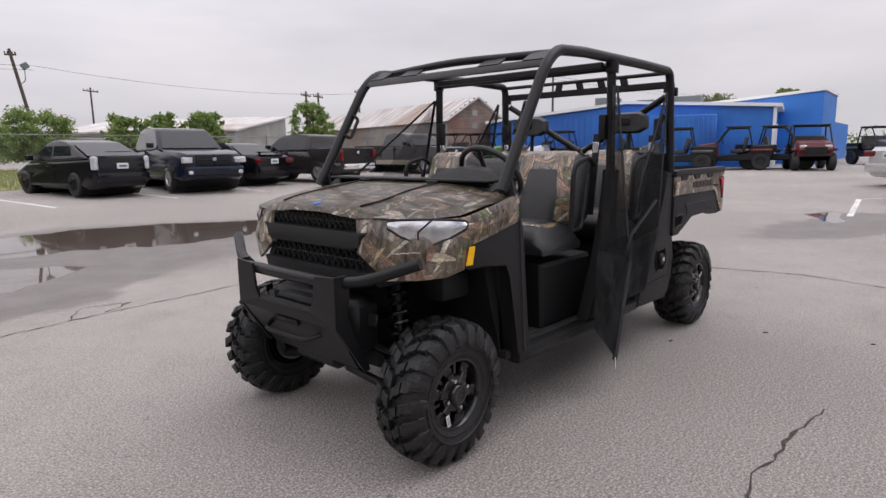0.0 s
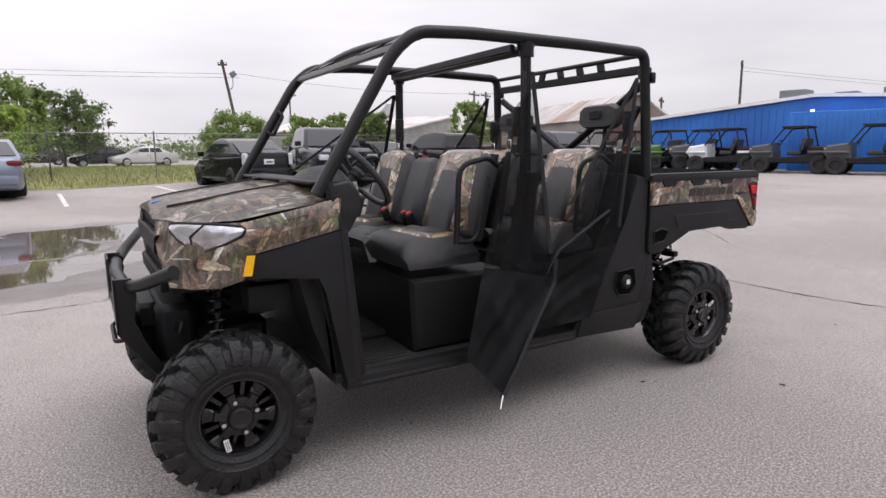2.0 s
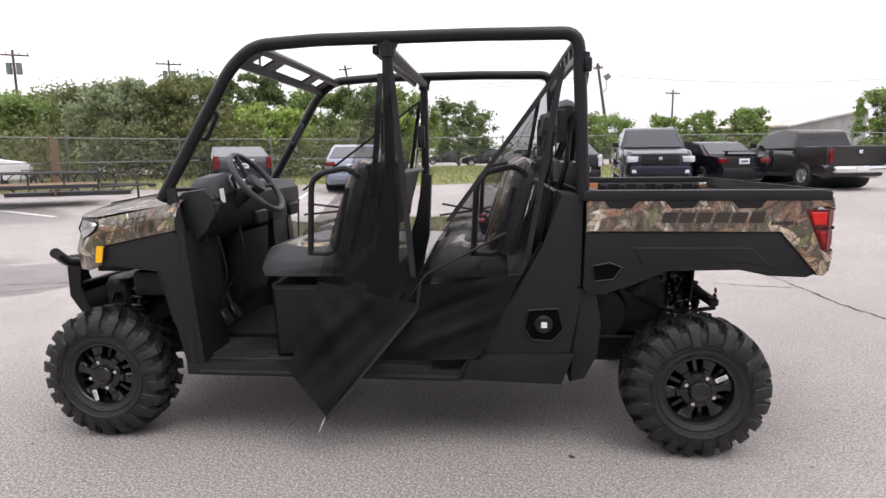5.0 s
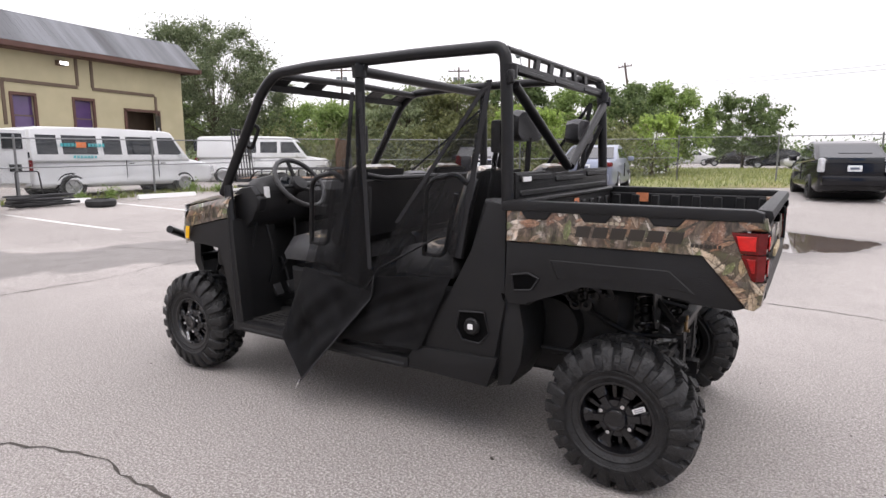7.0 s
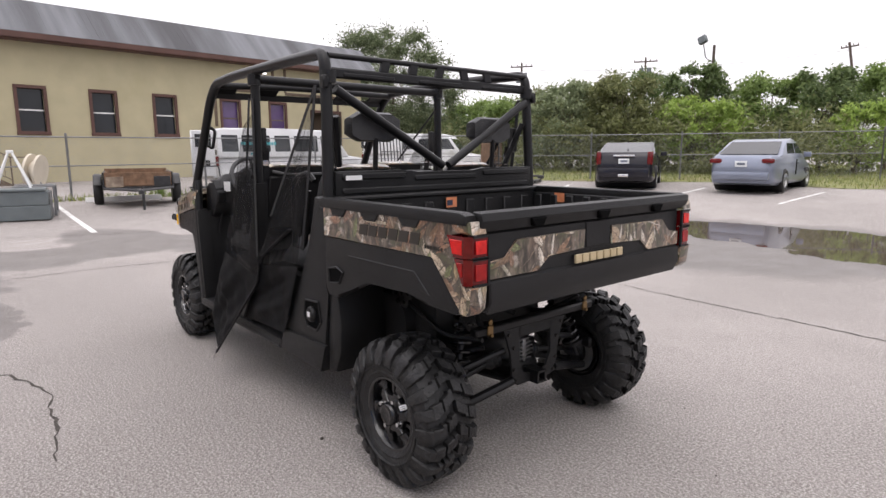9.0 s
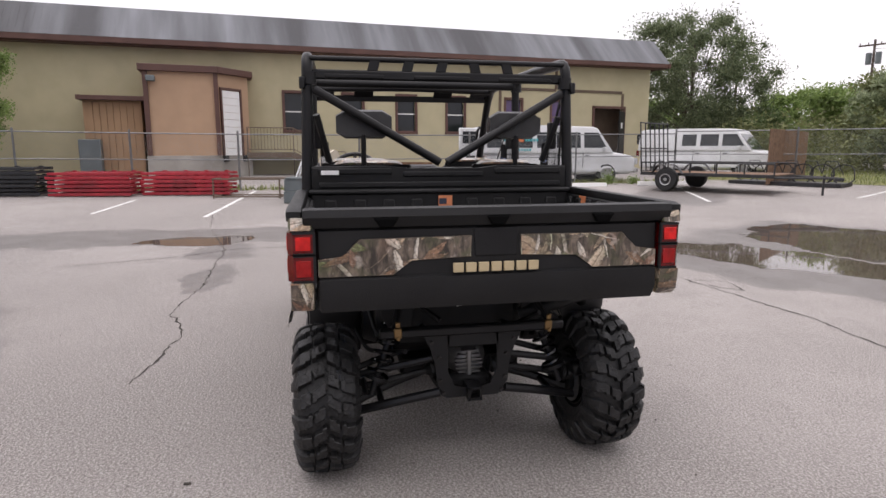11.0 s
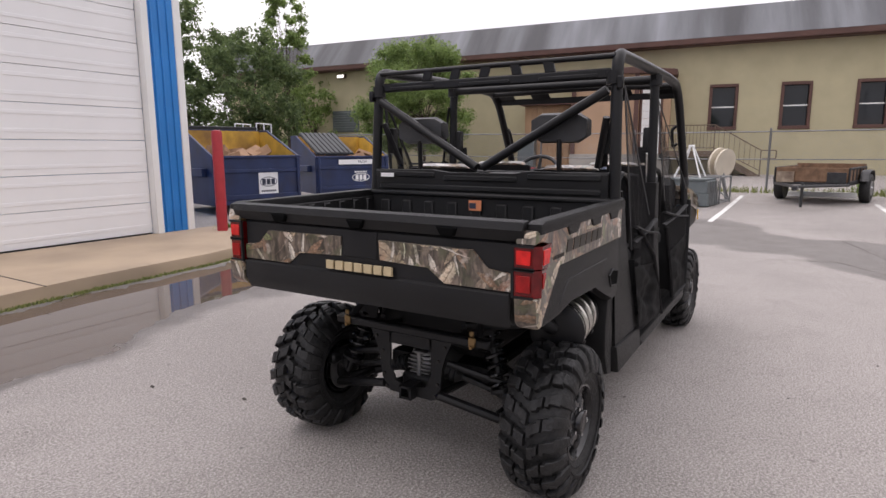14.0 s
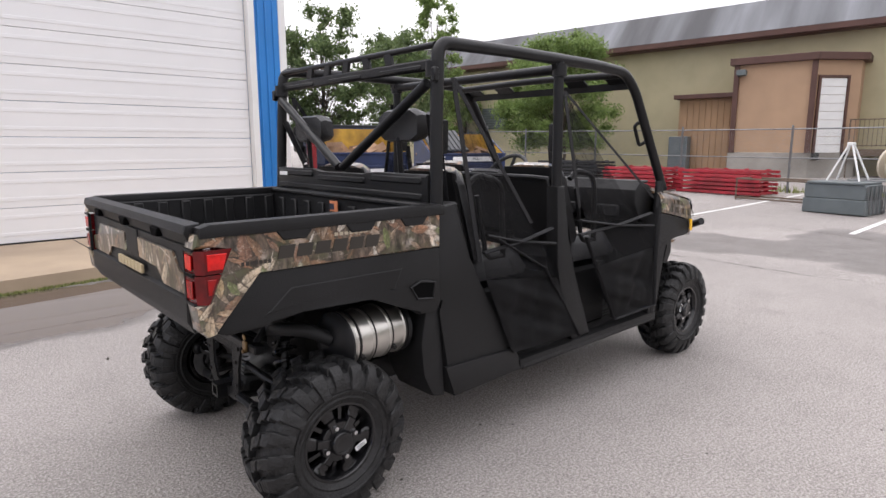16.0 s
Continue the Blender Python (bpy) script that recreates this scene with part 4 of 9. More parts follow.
# ---- poles ----
def utility_pole(x, y, h, r, arms, label, lean=0.0, lamp=False, boxes=False, side=0.0):
    p = thing("utility_pole", pose(x, y, ground_z(x, y), lean, side, 0), label, "pole", "utility poles")
    bm = B()
    cyl(bm, (0, 0, -0.1), (0, 0, h), r * 0.8, r * 0.55, 8)
    part("pole", bm, "pole_wood", p)
    for z, w in arms:
        bm = B()
        box(bm, (0, 0, z), (w, 0.1, 0.12), Euler((0, 0, 0.5)).to_matrix())
        for s in (-0.46, -0.2, 0.2, 0.46):
            cyl(bm, (s * w * 0.88, s * w * 0.48, z), (s * w * 0.88, s * w * 0.48, z + 0.22), 0.04, seg=6)
        part("crossarm", bm, "pole_wood", p)
    if lamp:
        bm = B()
        dz = 0.0 if lamp > 0 else -1.6
        tube(bm, [(0, 0, h - 0.9 + dz), (lamp * 0.4, 0.1, h - 0.7 + dz), (lamp * 0.55, 0.15, h + 0.1 + dz)], 0.035, 6, 0.2)
        part("arm", bm, "galv", p)
        bm = B()
        box(bm, (lamp * 0.62, 0.15, h + 0.35 + dz), (0.5, 0.25, 0.45), Euler((0, 0.4, 0)).to_matrix(), bevel=0.06)
        part("flood_light", bm, "grey_box", p, "grey flood light")
    if boxes:
        bm = B()
        cyl(bm, (0.35, 0.1, h - 1.9), (0.35, 0.1, h - 1.0), 0.22, seg=12)
        cyl(bm, (-0.35, -0.1, h - 1.9), (-0.35, -0.1, h - 1.0), 0.22, seg=12)
        part("transformer", bm, "grey_box", p)
    return p


utility_pole(-10.4, -49.9, 8.6, 0.19, ((8.2, 0.9),), "dark leaning wooden pole with a flood light", 2.0, lamp=-1, side=9)
utility_pole(13.9, -61.6, 10.6, 0.2, ((10.2, 1.4),), "weathered wooden utility pole above the trees", -2.0, side=9)
utility_pole(13.3, -31.7, 6.8, 0.14, (), "wooden pole with a flood light above the bushes", 1.0, lamp=1)
for x, y, h in ((-33.2, -48.7, 6.9), (-34.3, -48.2, 6.8), (-22, -74, 8.5), (-37.5, -45.7, 7.2), (-50.1, -30.7, 8.7), (-46.5, -36.4, 5.8)):
    utility_pole(x, y, h, 0.17, ((h - 0.4, 2.2),), "distant wooden utility pole with a crossarm")
for x, y, h in ((38, -43, 9.6), (45, -36, 9.0), (30, -52, 10)):
    utility_pole(x, y, h, 0.16, ((h - 0.4, 2.2),), "wooden utility pole with transformers", boxes=True)
bm = B()
for (x0, y0, z0), (x1, y1, z1) in (((-10.4, -49.9, 7.6), (60, -62, 8.4)), ((-10.4, -49.9, 7.9), (60, -62, 8.9)), ((-37.5, -45.7, 7.2), (-10.4, -49.9, 7.9)), ((-50.1, -30.7, 8.6), (-140, -20, 9)), ((-50.1, -30.7, 8.3), (-140, -20, 8.6)), ((38, -43, 9.4), (13.9, -61.6, 10.4)), ((45, -36, 8.6), (90, -20, 9))):
    pts = [Vector((x0, y0, z0)).lerp(Vector((x1, y1, z1)), i / 12) - Vector((0, 0, 4 * 0.7 * (i / 12) * (1 - i / 12))) for i in range(13)]
    tube(bm, pts, 0.011, 4)
tagged(part("power_lines", bm, "trim_black"), "thin dark power lines strung between poles", "cable", kind="stuff")


# ---- blue metal building, container, barn, sheds ----
blue_b = thing("warehouse", pose(-26.8, -4.8, 0.4, 0, 0, 12), "low blue metal warehouse with white trim", "building")
bm = B()
prism(bm, [(0, 0), (0, 2.72), (-6.5, 3.12), (-14, 2.45), (-14, 0)], -16, 0, "x", 0)
bmw = bm
part("wall", bmw, "blue", blue_b, sharp=0)
bm = B()
prism(bm, [(0.25, 2.71), (-6.5, 3.14), (-14.2, 2.44), (-14.2, 2.58), (-6.5, 3.28), (0.25, 2.86)], -16.3, 0.22, "x")
part("roof", bm, "white_paint", blue_b, "white metal roof edge", sharp=0)
bm = B()
box(bm, (0.02, -0.02, 1.42), (0.14, 0.14, 2.84))
part("corner_trim", bm, "white_paint", blue_b)
bm = B()
for k in range(46):
    box(bm, (0.012, -0.25 - 0.3 * k, 1.35), (0.03, 0.05, 2.7))
part("siding_ribs", bm, "blue", blue_b)["kind"] = "stuff"
bm = B()
box(bm, (-2.4, 0.02, 1.0), (1.1, 0.06, 2.05))
part("door", bm, "white_paint", blue_b, "white door")
bm = B()
box(bm, (0.03, -6.6, 2.55), (0.1, 0.14, 0.12), bevel=0.02)
part("flood_light", bm, "lamp_glow", blue_b)
for x, y, w in ((-6, -4.5, 1.4), (-7, -7.0, 1.0), (-4, -8.5, 1.2)):
    bm = B()
    box(bm, (x, y, 3.45), (w, w, 0.7), bevel=0.03)
    part("roof_unit", bm, "grey_box", blue_b, "grey rooftop air unit")
tall = thing("tall_warehouse", pose(-31.9, -3.9, 0.4, 0, 0, 3), "taller blue metal hall with a white edge", "building")
bm = B()
prism(bm, [(-9.0, 0), (-9.0, 3.0), (0.0, 3.66), (0.0, 0)], -5, 0, "x")
prism(bm, [(-9.0, 0), (-9.0, 2.2), (-0.4, 2.4), (-0.4, 0)], -16, -5, "x")
part("wall", bm, "blue", tall, sharp=0)
bm = B()
prism(bm, [(-9.1, 3.0), (0.1, 3.68), (0.1, 3.82), (-9.1, 3.16)], -5.1, 0.1, "x")
part("roof", bm, "white_paint", tall, sharp=0)

cont = thing("shipping_container", pose(-25.2, -9.3, ground_z(-25.2, -9.3), 0, 0, 22), "blue corrugated steel shipping container beside the warehouse", "container")
bm = B()
box(bm, (0, 0, 1.2), (2.3, 4.6, 2.35), bevel=0.02)
part("body", bm, "blue", cont)
bm = B()
for k in range(22):
    box(bm, (1.16, -2.15 + 0.205 * k, 1.2), (0.05, 0.09, 2.1), bevel=0.015)
for k in range(11):
    box(bm, (-1.05 + 0.21 * k, 2.31, 1.2), (0.09, 0.05, 2.1), bevel=0.015)
part("corrugation", bm, "blue", cont)["kind"] = "stuff"

BH, BE, BT = 1.95, 3.12, 4.3
barn = thing("barn", pose(-23.5, -19.25, 0, 0, 0, -13.4), "old weathered barn with a rusty tin roof", "building")
bm = B()
prism(bm, [(-BH, 0.3), (BH, 0.3), (BH, BE), (0, BT - 0.04), (-BH, BE)], -20, 0, "y")
part("wall", bm, "tin_wall", barn, sharp=0)
bm = B()
for k in range(58):
    y = -0.2 - 0.34 * k
    box(bm, (BH + 0.006, y, 1.7), (0.02, 0.04, 2.8))
part("wall_ribs", bm, "tin_wall", barn, sharp=0)["kind"] = "stuff"
rb = random.Random(9)
for k in range(21):
    z = 0.4 + 0.19 * k
    hw = BH if z < BE else BH * (BT - z) / (BT - BE)
    if hw > 0.12:
        bm = B()
        box(bm, (0, 0.03 + rb.uniform(-0.006, 0.006), z), (2 * hw, 0.05, 0.176), bevel=0.006)
        part("board", bm, "wood_gray", barn, "grey and reddish gable board" if k == 0 else "", sharp=0)
bm = B()
for z in (2.75, 3.45):
    box(bm, (0.1, 0.062, z), (0.34, 0.012, 0.3))
part("gable_patch", bm, "tin_wall", barn, sharp=0)
bm = B()
for s in (1, -1):
    panel(bm, [(s * (BH + 0.22), 0.3, BE - 0.13), (s * (BH + 0.22), -20.3, BE - 0.13), (0, -20.3, BT), (0, 0.3, BT)][::s], 0.04)
part("roof", bm, "tin", barn, sharp=0)
rb = B()
for k in range(30):
    for s in (1, -1):
        y = 0.28 - 0.7 * k
        panel(rb, [(s * (BH + 0.22), y, BE - 0.085), (s * (BH + 0.22), y - 0.05, BE - 0.085), (0, y - 0.05, BT + 0.05), (0, y, BT + 0.05)][::s], 0.02)
part("roof_seams", rb, "tin", barn, sharp=0)["kind"] = "stuff"
white_shed = thing("metal_shed", pose(-24, -42, 0.45, 0, 0, 35), "long low white metal shed beyond the fence", "building")
bm = B()
prism(bm, [(-5, 0), (5, 0), (5, 2.6), (-5, 4.0)], -16, 0, "y")
part("wall", bm, "tin_wall", white_shed, sharp=0)
bm = B()
prism(bm, [(-5.3, 4.06), (5.3, 2.58), (5.3, 2.7), (-5.3, 4.2)], -16.3, 0.3, "y")
part("roof", bm, "tin", white_shed, sharp=0)
ts = thing("cargo_trailer", pose(-11.5, -47.0, 0.46, 0, 0, 8), "dull white box trailer beyond the fence", "trailer")
bm = B()
box(bm, (0, 0, 1.35), (5.2, 2.2, 1.7), bevel=0.04)
part("body", bm, "tin_wall", ts)
bm = B()
cyl(bm, (0, -0.1, 0), (0, 0.1, 0), 0.32, seg=16)
wh = part("wheel", bm, "rubber", ts, m=pose(-0.5, 1.1, 0.32))
for q in ((0.5, 1.1), (-0.5, -1.1), (0.5, -1.1)):
    again(wh, ts, pose(*q, 0.32), "wheel")
brick = thing("brick_shed", pose(42, -34, 0.5, 0, 0, 20), "small tan brick shed among the trees", "building")
bm = B()
box(bm, (0, 0, 1.3), (4, 5, 2.6))
part("wall", bm, "wood_gray", brick)
bm = B()
box(bm, (0, 0, 2.68), (4.4, 5.4, 0.16))
part("roof", bm, "white_paint", brick)
tk = thing("propane_tank", pose(5.2, -30.0, 0.46), "small white upright storage tank beyond the fence", "tank")
bm = B()
revolve(bm, [(0.55, 0), (0.55, 1.9), (0.4, 2.15), (0.1, 2.25)], (0, 0, 0), (0, 0, 1), 16)
part("tank", bm, "white_paint", tk)


# ---- the crew utility vehicle (x ahead, y to its left) ----
def camo_material():
    """Printed woodland film: layers of overlapping leaves and twigs over bark, laid flat on each face."""
    m = bpy.data.materials.new("woodland_camouflage_film")
    m.use_nodes = True
    nt = m.node_tree
    N, L = nt.nodes.new, nt.links.new
    b = nt.nodes["Principled BSDF"]
    b.inputs["Roughness"].default_value = 0.30
    b.inputs["Coat Weight"].default_value = 0.5
    tc = N("ShaderNodeTexCoord")

    def put(x, socket):
        if isinstance(x, tuple):
            socket.default_value = (*x, 1) if len(socket.default_value) == 4 and len(x) == 3 else x
        elif isinstance(x, (int, float)):
            socket.default_value = x
        else:
            L(x, socket)

    def calc(op, a, c=0.0, d=0.0):
        n = N("ShaderNodeMath")
        n.operation = op
        for k, x in enumerate((a, c, d)):
            put(x, n.inputs[k])
        return n.outputs[0]

    def step(x, a, c, lo=0.0, hi=1.0):
        n = N("ShaderNodeMapRange")
        for key, v in (("From Min", a), ("From Max", c), ("To Min", lo), ("To Max", hi)):
            n.inputs[key].default_value = v
        L(x, n.inputs["Value"])
        return n.outputs["Result"]

    def mix(fac, a, c):
        n = N("ShaderNodeMix")
        n.data_type = "RGBA"
        put(fac, n.inputs["Factor"])
        put(a, n.inputs["A"])
        put(c, n.inputs["B"])
        return n.outputs["Result"]

    def pick(cond, a, c):
        n = N("ShaderNodeMix")
        n.data_type = "FLOAT"
        L(cond, n.inputs[0])
        L(a, n.inputs[2])
        L(c, n.inputs[3])
        return n.outputs[0]

    def vector(u, v):
        n = N("ShaderNodeCombineXYZ")
        put(u, n.inputs[0])
        put(v, n.inputs[1])
        return n.outputs[0]

    def noise(vec, scale, detail=3, rough=0.55):
        n = N("ShaderNodeTexNoise")
        n.inputs["Scale"].default_value, n.inputs["Detail"].default_value, n.inputs["Roughness"].default_value = scale, detail, rough
        L(vec, n.inputs["Vector"])
        return n

    def ramp_of(v, stops):
        r = N("ShaderNodeValToRGB")
        r.color_ramp.interpolation = "CONSTANT"
        e = r.color_ramp.elements
        while len(e) < len(stops):
            e.new(0.5)
        for k, (p, c) in enumerate(stops):
            e[k].position, e[k].color = p, (*c, 1)
        L(v, r.inputs["Fac"])
        return r.outputs["Color"]

    pos, nrm = N("ShaderNodeSeparateXYZ"), N("ShaderNodeSeparateXYZ")
    L(tc.outputs["Object"], pos.inputs[0])
    L(tc.outputs["Normal"], nrm.inputs[0])
    end_on = calc("GREATER_THAN", calc("ABSOLUTE", nrm.outputs[0]), 0.72)
    flat = calc("GREATER_THAN", calc("ABSOLUTE", nrm.outputs[2]), 0.72)
    uv = vector(pick(end_on, pos.outputs[0], pos.outputs[1]), pick(flat, pos.outputs[2], pos.outputs[1]))
    wn = noise(uv, 7, 3)

    def shifted(dx, dy, amount):
        ma = N("ShaderNodeVectorMath")
        ma.operation = "MULTIPLY_ADD"
        ma.inputs[1].default_value = (amount, amount, 0)
        L(wn.outputs["Color"], ma.inputs[0])
        ad = N("ShaderNodeVectorMath")
        ad.operation = "ADD"
        ad.inputs[1].default_value = (dx, dy, 0)
        L(uv, ad.inputs[0])
        L(ad.outputs["Vector"], ma.inputs[2])
        return ma.outputs["Vector"]

    leaf_tones = ((0.0, (0.52, 0.36, 0.22)), (0.12, (0.26, 0.15, 0.085)), (0.24, (0.74, 0.62, 0.46)), (0.36, (0.43, 0.235, 0.14)), (0.50, (0.40, 0.30, 0.22)), (0.60, (0.17, 0.21, 0.075)), (0.70, (0.60, 0.46, 0.31)), (0.80, (0.27, 0.145, 0.095)), (0.86, (0.84, 0.77, 0.66)))
    twig_tones = ((0.0, (0.56, 0.50, 0.42)), (0.3, (0.22, 0.17, 0.125)), (0.5, (0.78, 0.72, 0.63)), (0.78, (0.11, 0.083, 0.06)))
    # bark and shade behind the leaves
    mp = N("ShaderNodeMapping")
    mp.inputs["Rotation"].default_value, mp.inputs["Scale"].default_value = (0, 0, 0.9), (1.0, 0.22, 1.0)
    L(shifted(1.3, 4.1, 0.06), mp.inputs["Vector"])
    bark = noise(mp.outputs["Vector"], 38, 5, 0.6)
    shade = noise(uv, 11, 3)
    col = mix(step(bark.outputs["Fac"], 0.38, 0.62), (0.028, 0.022, 0.017), (0.20, 0.155, 0.12))
    col = mix(step(shade.outputs["Fac"], 0.5, 0.66), col, (0.085, 0.085, 0.045))
    fine = noise(uv, 150, 3)
    for scale, dx, dy, long, thin, share, tones in ((4.6, 0.3, 7.1, 0.105, 0.028, 0.9, leaf_tones), (4.2, 5.2, 1.4, 0.120, 0.0085, 0.9, twig_tones), (5.4, 2.9, 3.3, 0.088, 0.019, 0.85, leaf_tones), (4.8, 8.8, 2.5, 0.110, 0.0060, 0.85, twig_tones),
                                                    (6.2, 1.1, 8.2, 0.076, 0.015, 0.65, leaf_tones), (7.6, 6.6, 5.5, 0.056, 0.010, 0.6, leaf_tones), (6.0, 4.4, 9.1, 0.080, 0.0030, 0.7, twig_tones), (7.6, 3.7, 0.6, 0.052, 0.018, 0.6, leaf_tones), (9.5, 7.3, 3.9, 0.040, 0.012, 0.6, leaf_tones)):
        vec = shifted(dx, dy, 0.05)
        v = N("ShaderNodeTexVoronoi")
        v.voronoi_dimensions = "2D"
        v.inputs["Scale"].default_value = scale
        L(vec, v.inputs["Vector"])
        rnd = N("ShaderNodeSeparateColor")
        L(v.outputs["Color"], rnd.inputs["Color"])
        loc = N("ShaderNodeVectorMath")
        loc.operation = "SUBTRACT"
        L(vec, loc.inputs[0])
        L(v.outputs["Position"], loc.inputs[1])
        rot = N("ShaderNodeVectorRotate")
        rot.rotation_type = "Z_AXIS"
        L(loc.outputs["Vector"], rot.inputs["Vector"])
        L(calc("MULTIPLY", rnd.outputs["Red"], 6.283), rot.inputs["Angle"])
        q = N("ShaderNodeSeparateXYZ")
        L(rot.outputs["Vector"], q.inputs[0])
        along = calc("DIVIDE", q.outputs[0], long)
        # lens outline with a bent, ragged edge
        bend = calc("MULTIPLY_ADD", calc("MULTIPLY", along, along), thin * 0.35, q.outputs[1])
        across = calc("DIVIDE", calc("ABSOLUTE", bend), thin)
        body = calc("ADD", calc("ADD", across, calc("MULTIPLY", along, along)), calc("MULTIPLY_ADD", fine.outputs["Fac"], 1.0, -0.5))
        keep = calc("LESS_THAN", rnd.outputs["Green"], share)
        tone = ramp_of(rnd.outputs["Blue"], tones)
        # one half of the blade in shade, veins, a dark midrib
        lit = step(calc("DIVIDE", bend, thin), -0.5, 0.5, 0.0, 0.75)
        tone = mix(lit, tone, mix(0.5, tone, (0.05, 0.038, 0.028)))
        vein = noise(rot.outputs["Vector"], 75, 4, 0.7)
        tone = mix(step(vein.outputs["Fac"], 0.50, 0.66, 0.0, 0.75), tone, (0.10, 0.075, 0.052))
        tone = mix(step(vein.outputs["Fac"], 0.46, 0.32, 0.0, 0.55), tone, (0.72, 0.66, 0.56))
        if thin > 0.01:
            tone = mix(step(across, 0.10, 0.04, 0.0, 0.65), tone, (0.09, 0.062, 0.042))
        # a thin shadow round it, then the leaf itself
        col = mix(calc("MULTIPLY", keep, step(body, 1.5, 1.0, 0.0, 0.55)), col, (0.03, 0.023, 0.017))
        col = mix(calc("MULTIPLY", keep, step(body, 1.05, 0.80, 0.0, 0.92)), col, tone)
    # print fades into darker and paler drifts
    drift = noise(uv, 16, 5, 0.65)
    col = mix(step(drift.outputs["Fac"], 0.54, 0.66, 0.0, 0.62), col, (0.035, 0.026, 0.021))
    col = mix(step(drift.outputs["Fac"], 0.43, 0.31, 0.0, 0.42), col, (0.68, 0.60, 0.53))
    hue = noise(uv, 6.5, 3)
    warm = N("ShaderNodeMix")
    warm.data_type, warm.blend_type = "RGBA", "MULTIPLY"
    put(step(hue.outputs["Fac"], 0.54, 0.68, 0.0, 0.75), warm.inputs["Factor"])
    put(col, warm.inputs["A"])
    put((1.0, 0.80, 0.71), warm.inputs["B"])
    green = N("ShaderNodeMix")
    green.data_type, green.blend_type = "RGBA", "MULTIPLY"
    put(step(hue.outputs["Fac"], 0.45, 0.33, 0.0, 0.7), green.inputs["Factor"])
    put(warm.outputs["Result"], green.inputs["A"])
    put((0.80, 0.92, 0.66), green.inputs["B"])
    L(green.outputs["Result"], b.inputs["Base Color"])
    return m


M["camo"] = camo_material()
M["poly"] = material("black_moulded_plastic", (0.0095, 0.0095, 0.0102), 0.46, var=0.35, scale=3, bump=0.3, fine=260, spec=0.3)
M["cage"] = material("satin_black_tube", (0.0092, 0.0092, 0.0102), 0.38, spec=0.3, var=0.2, scale=6, bump=0.1, fine=300)
M["vinyl"] = material("black_seat_vinyl", (0.024, 0.024, 0.026), 0.42, spec=0.5, var=0.2, scale=18, bump=0.4, fine=220)
M["fabric"] = material("black_door_fabric", (0.0125, 0.0125, 0.0140), 0.55, spec=0.28, var=0.25, scale=8, bump=0.5, fine=200)
M["net"] = material("black_door_mesh", (0.012, 0.012, 0.013), 0.7, var=0.3, scale=60, bump=0.0, spec=0.2, alpha=0.46)
M["rim"] = material("gloss_black_rim", (0.006, 0.006, 0.007), 0.2, var=0.15, scale=10, bump=0, spec=0.5, coat=0.2)
M["steel"] = material("stainless_steel", (0.56, 0.54, 0.50), 0.30, 0.95, var=0.12, scale=9, bump=0.05)
M["alu"] = material("cast_aluminium", (0.20, 0.20, 0.20), 0.42, 0.85, var=0.15, scale=20, bump=0.2)
# near-black colour that paints the shade of recesses which are not cut in
M["hollow"] = material("painted_recess_shade", (0.0022, 0.0022, 0.0024), 0.9, var=0.1, bump=0, spec=0.08)
M["amber"] = material("amber_reflector", (0.95, 0.52, 0.01), 0.25, var=0.05, scale=60, bump=0.1, fine=400)
M["gold"] = material("zinc_yellow_latch", (0.24, 0.155, 0.07), 0.35, 0.8, var=0.1, bump=0)
M["tan_print"] = material("tan_print", (0.47, 0.38, 0.23), 0.5, var=0.04, bump=0)
M["print_dark"] = material("dark_print_on_film", (0.028, 0.023, 0.018), 0.5, var=0.1, bump=0)
M["print_mid"] = material("brown_print_on_film", (0.10, 0.085, 0.06), 0.5, var=0.4, scale=40, bump=0)
M["print_light"] = material("pale_print_on_film", (0.42, 0.36, 0.27), 0.5, var=0.1, bump=0)
M["red_plastic"] = material("red_buckle_plastic", (0.42, 0.02, 0.025), 0.35, var=0.1, bump=0)
M["orange_label"] = material("orange_warning_label", (0.62, 0.22, 0.10), 0.5, var=0.1, scale=30, bump=0)
M["dull_pipe"] = material("dull_exhaust_pipe", (0.035, 0.033, 0.032), 0.5, 0.6, var=0.3, scale=8)
M["headlamp"] = material("headlamp_reflector", (0.66, 0.67, 0.70), 0.24, 0.75, var=0.4, scale=9, bump=0.12, fine=18, coat=0.8)
M["dash"] = material("dark_grey_dash", (0.014, 0.014, 0.015), 0.5, spec=0.35, var=0.2, scale=8, bump=0.3, fine=240)
M["floor_mat"] = material("dusty_rubber_floor", (0.022, 0.021, 0.021), 0.75, spec=0.3, var=0.25, scale=6, bump=0.5, fine=120)

utv = thing("utility_vehicle", pose(0, 0, 0), "camouflage crew side-by-side utility vehicle with black cage standing on concrete", "utility vehicle")


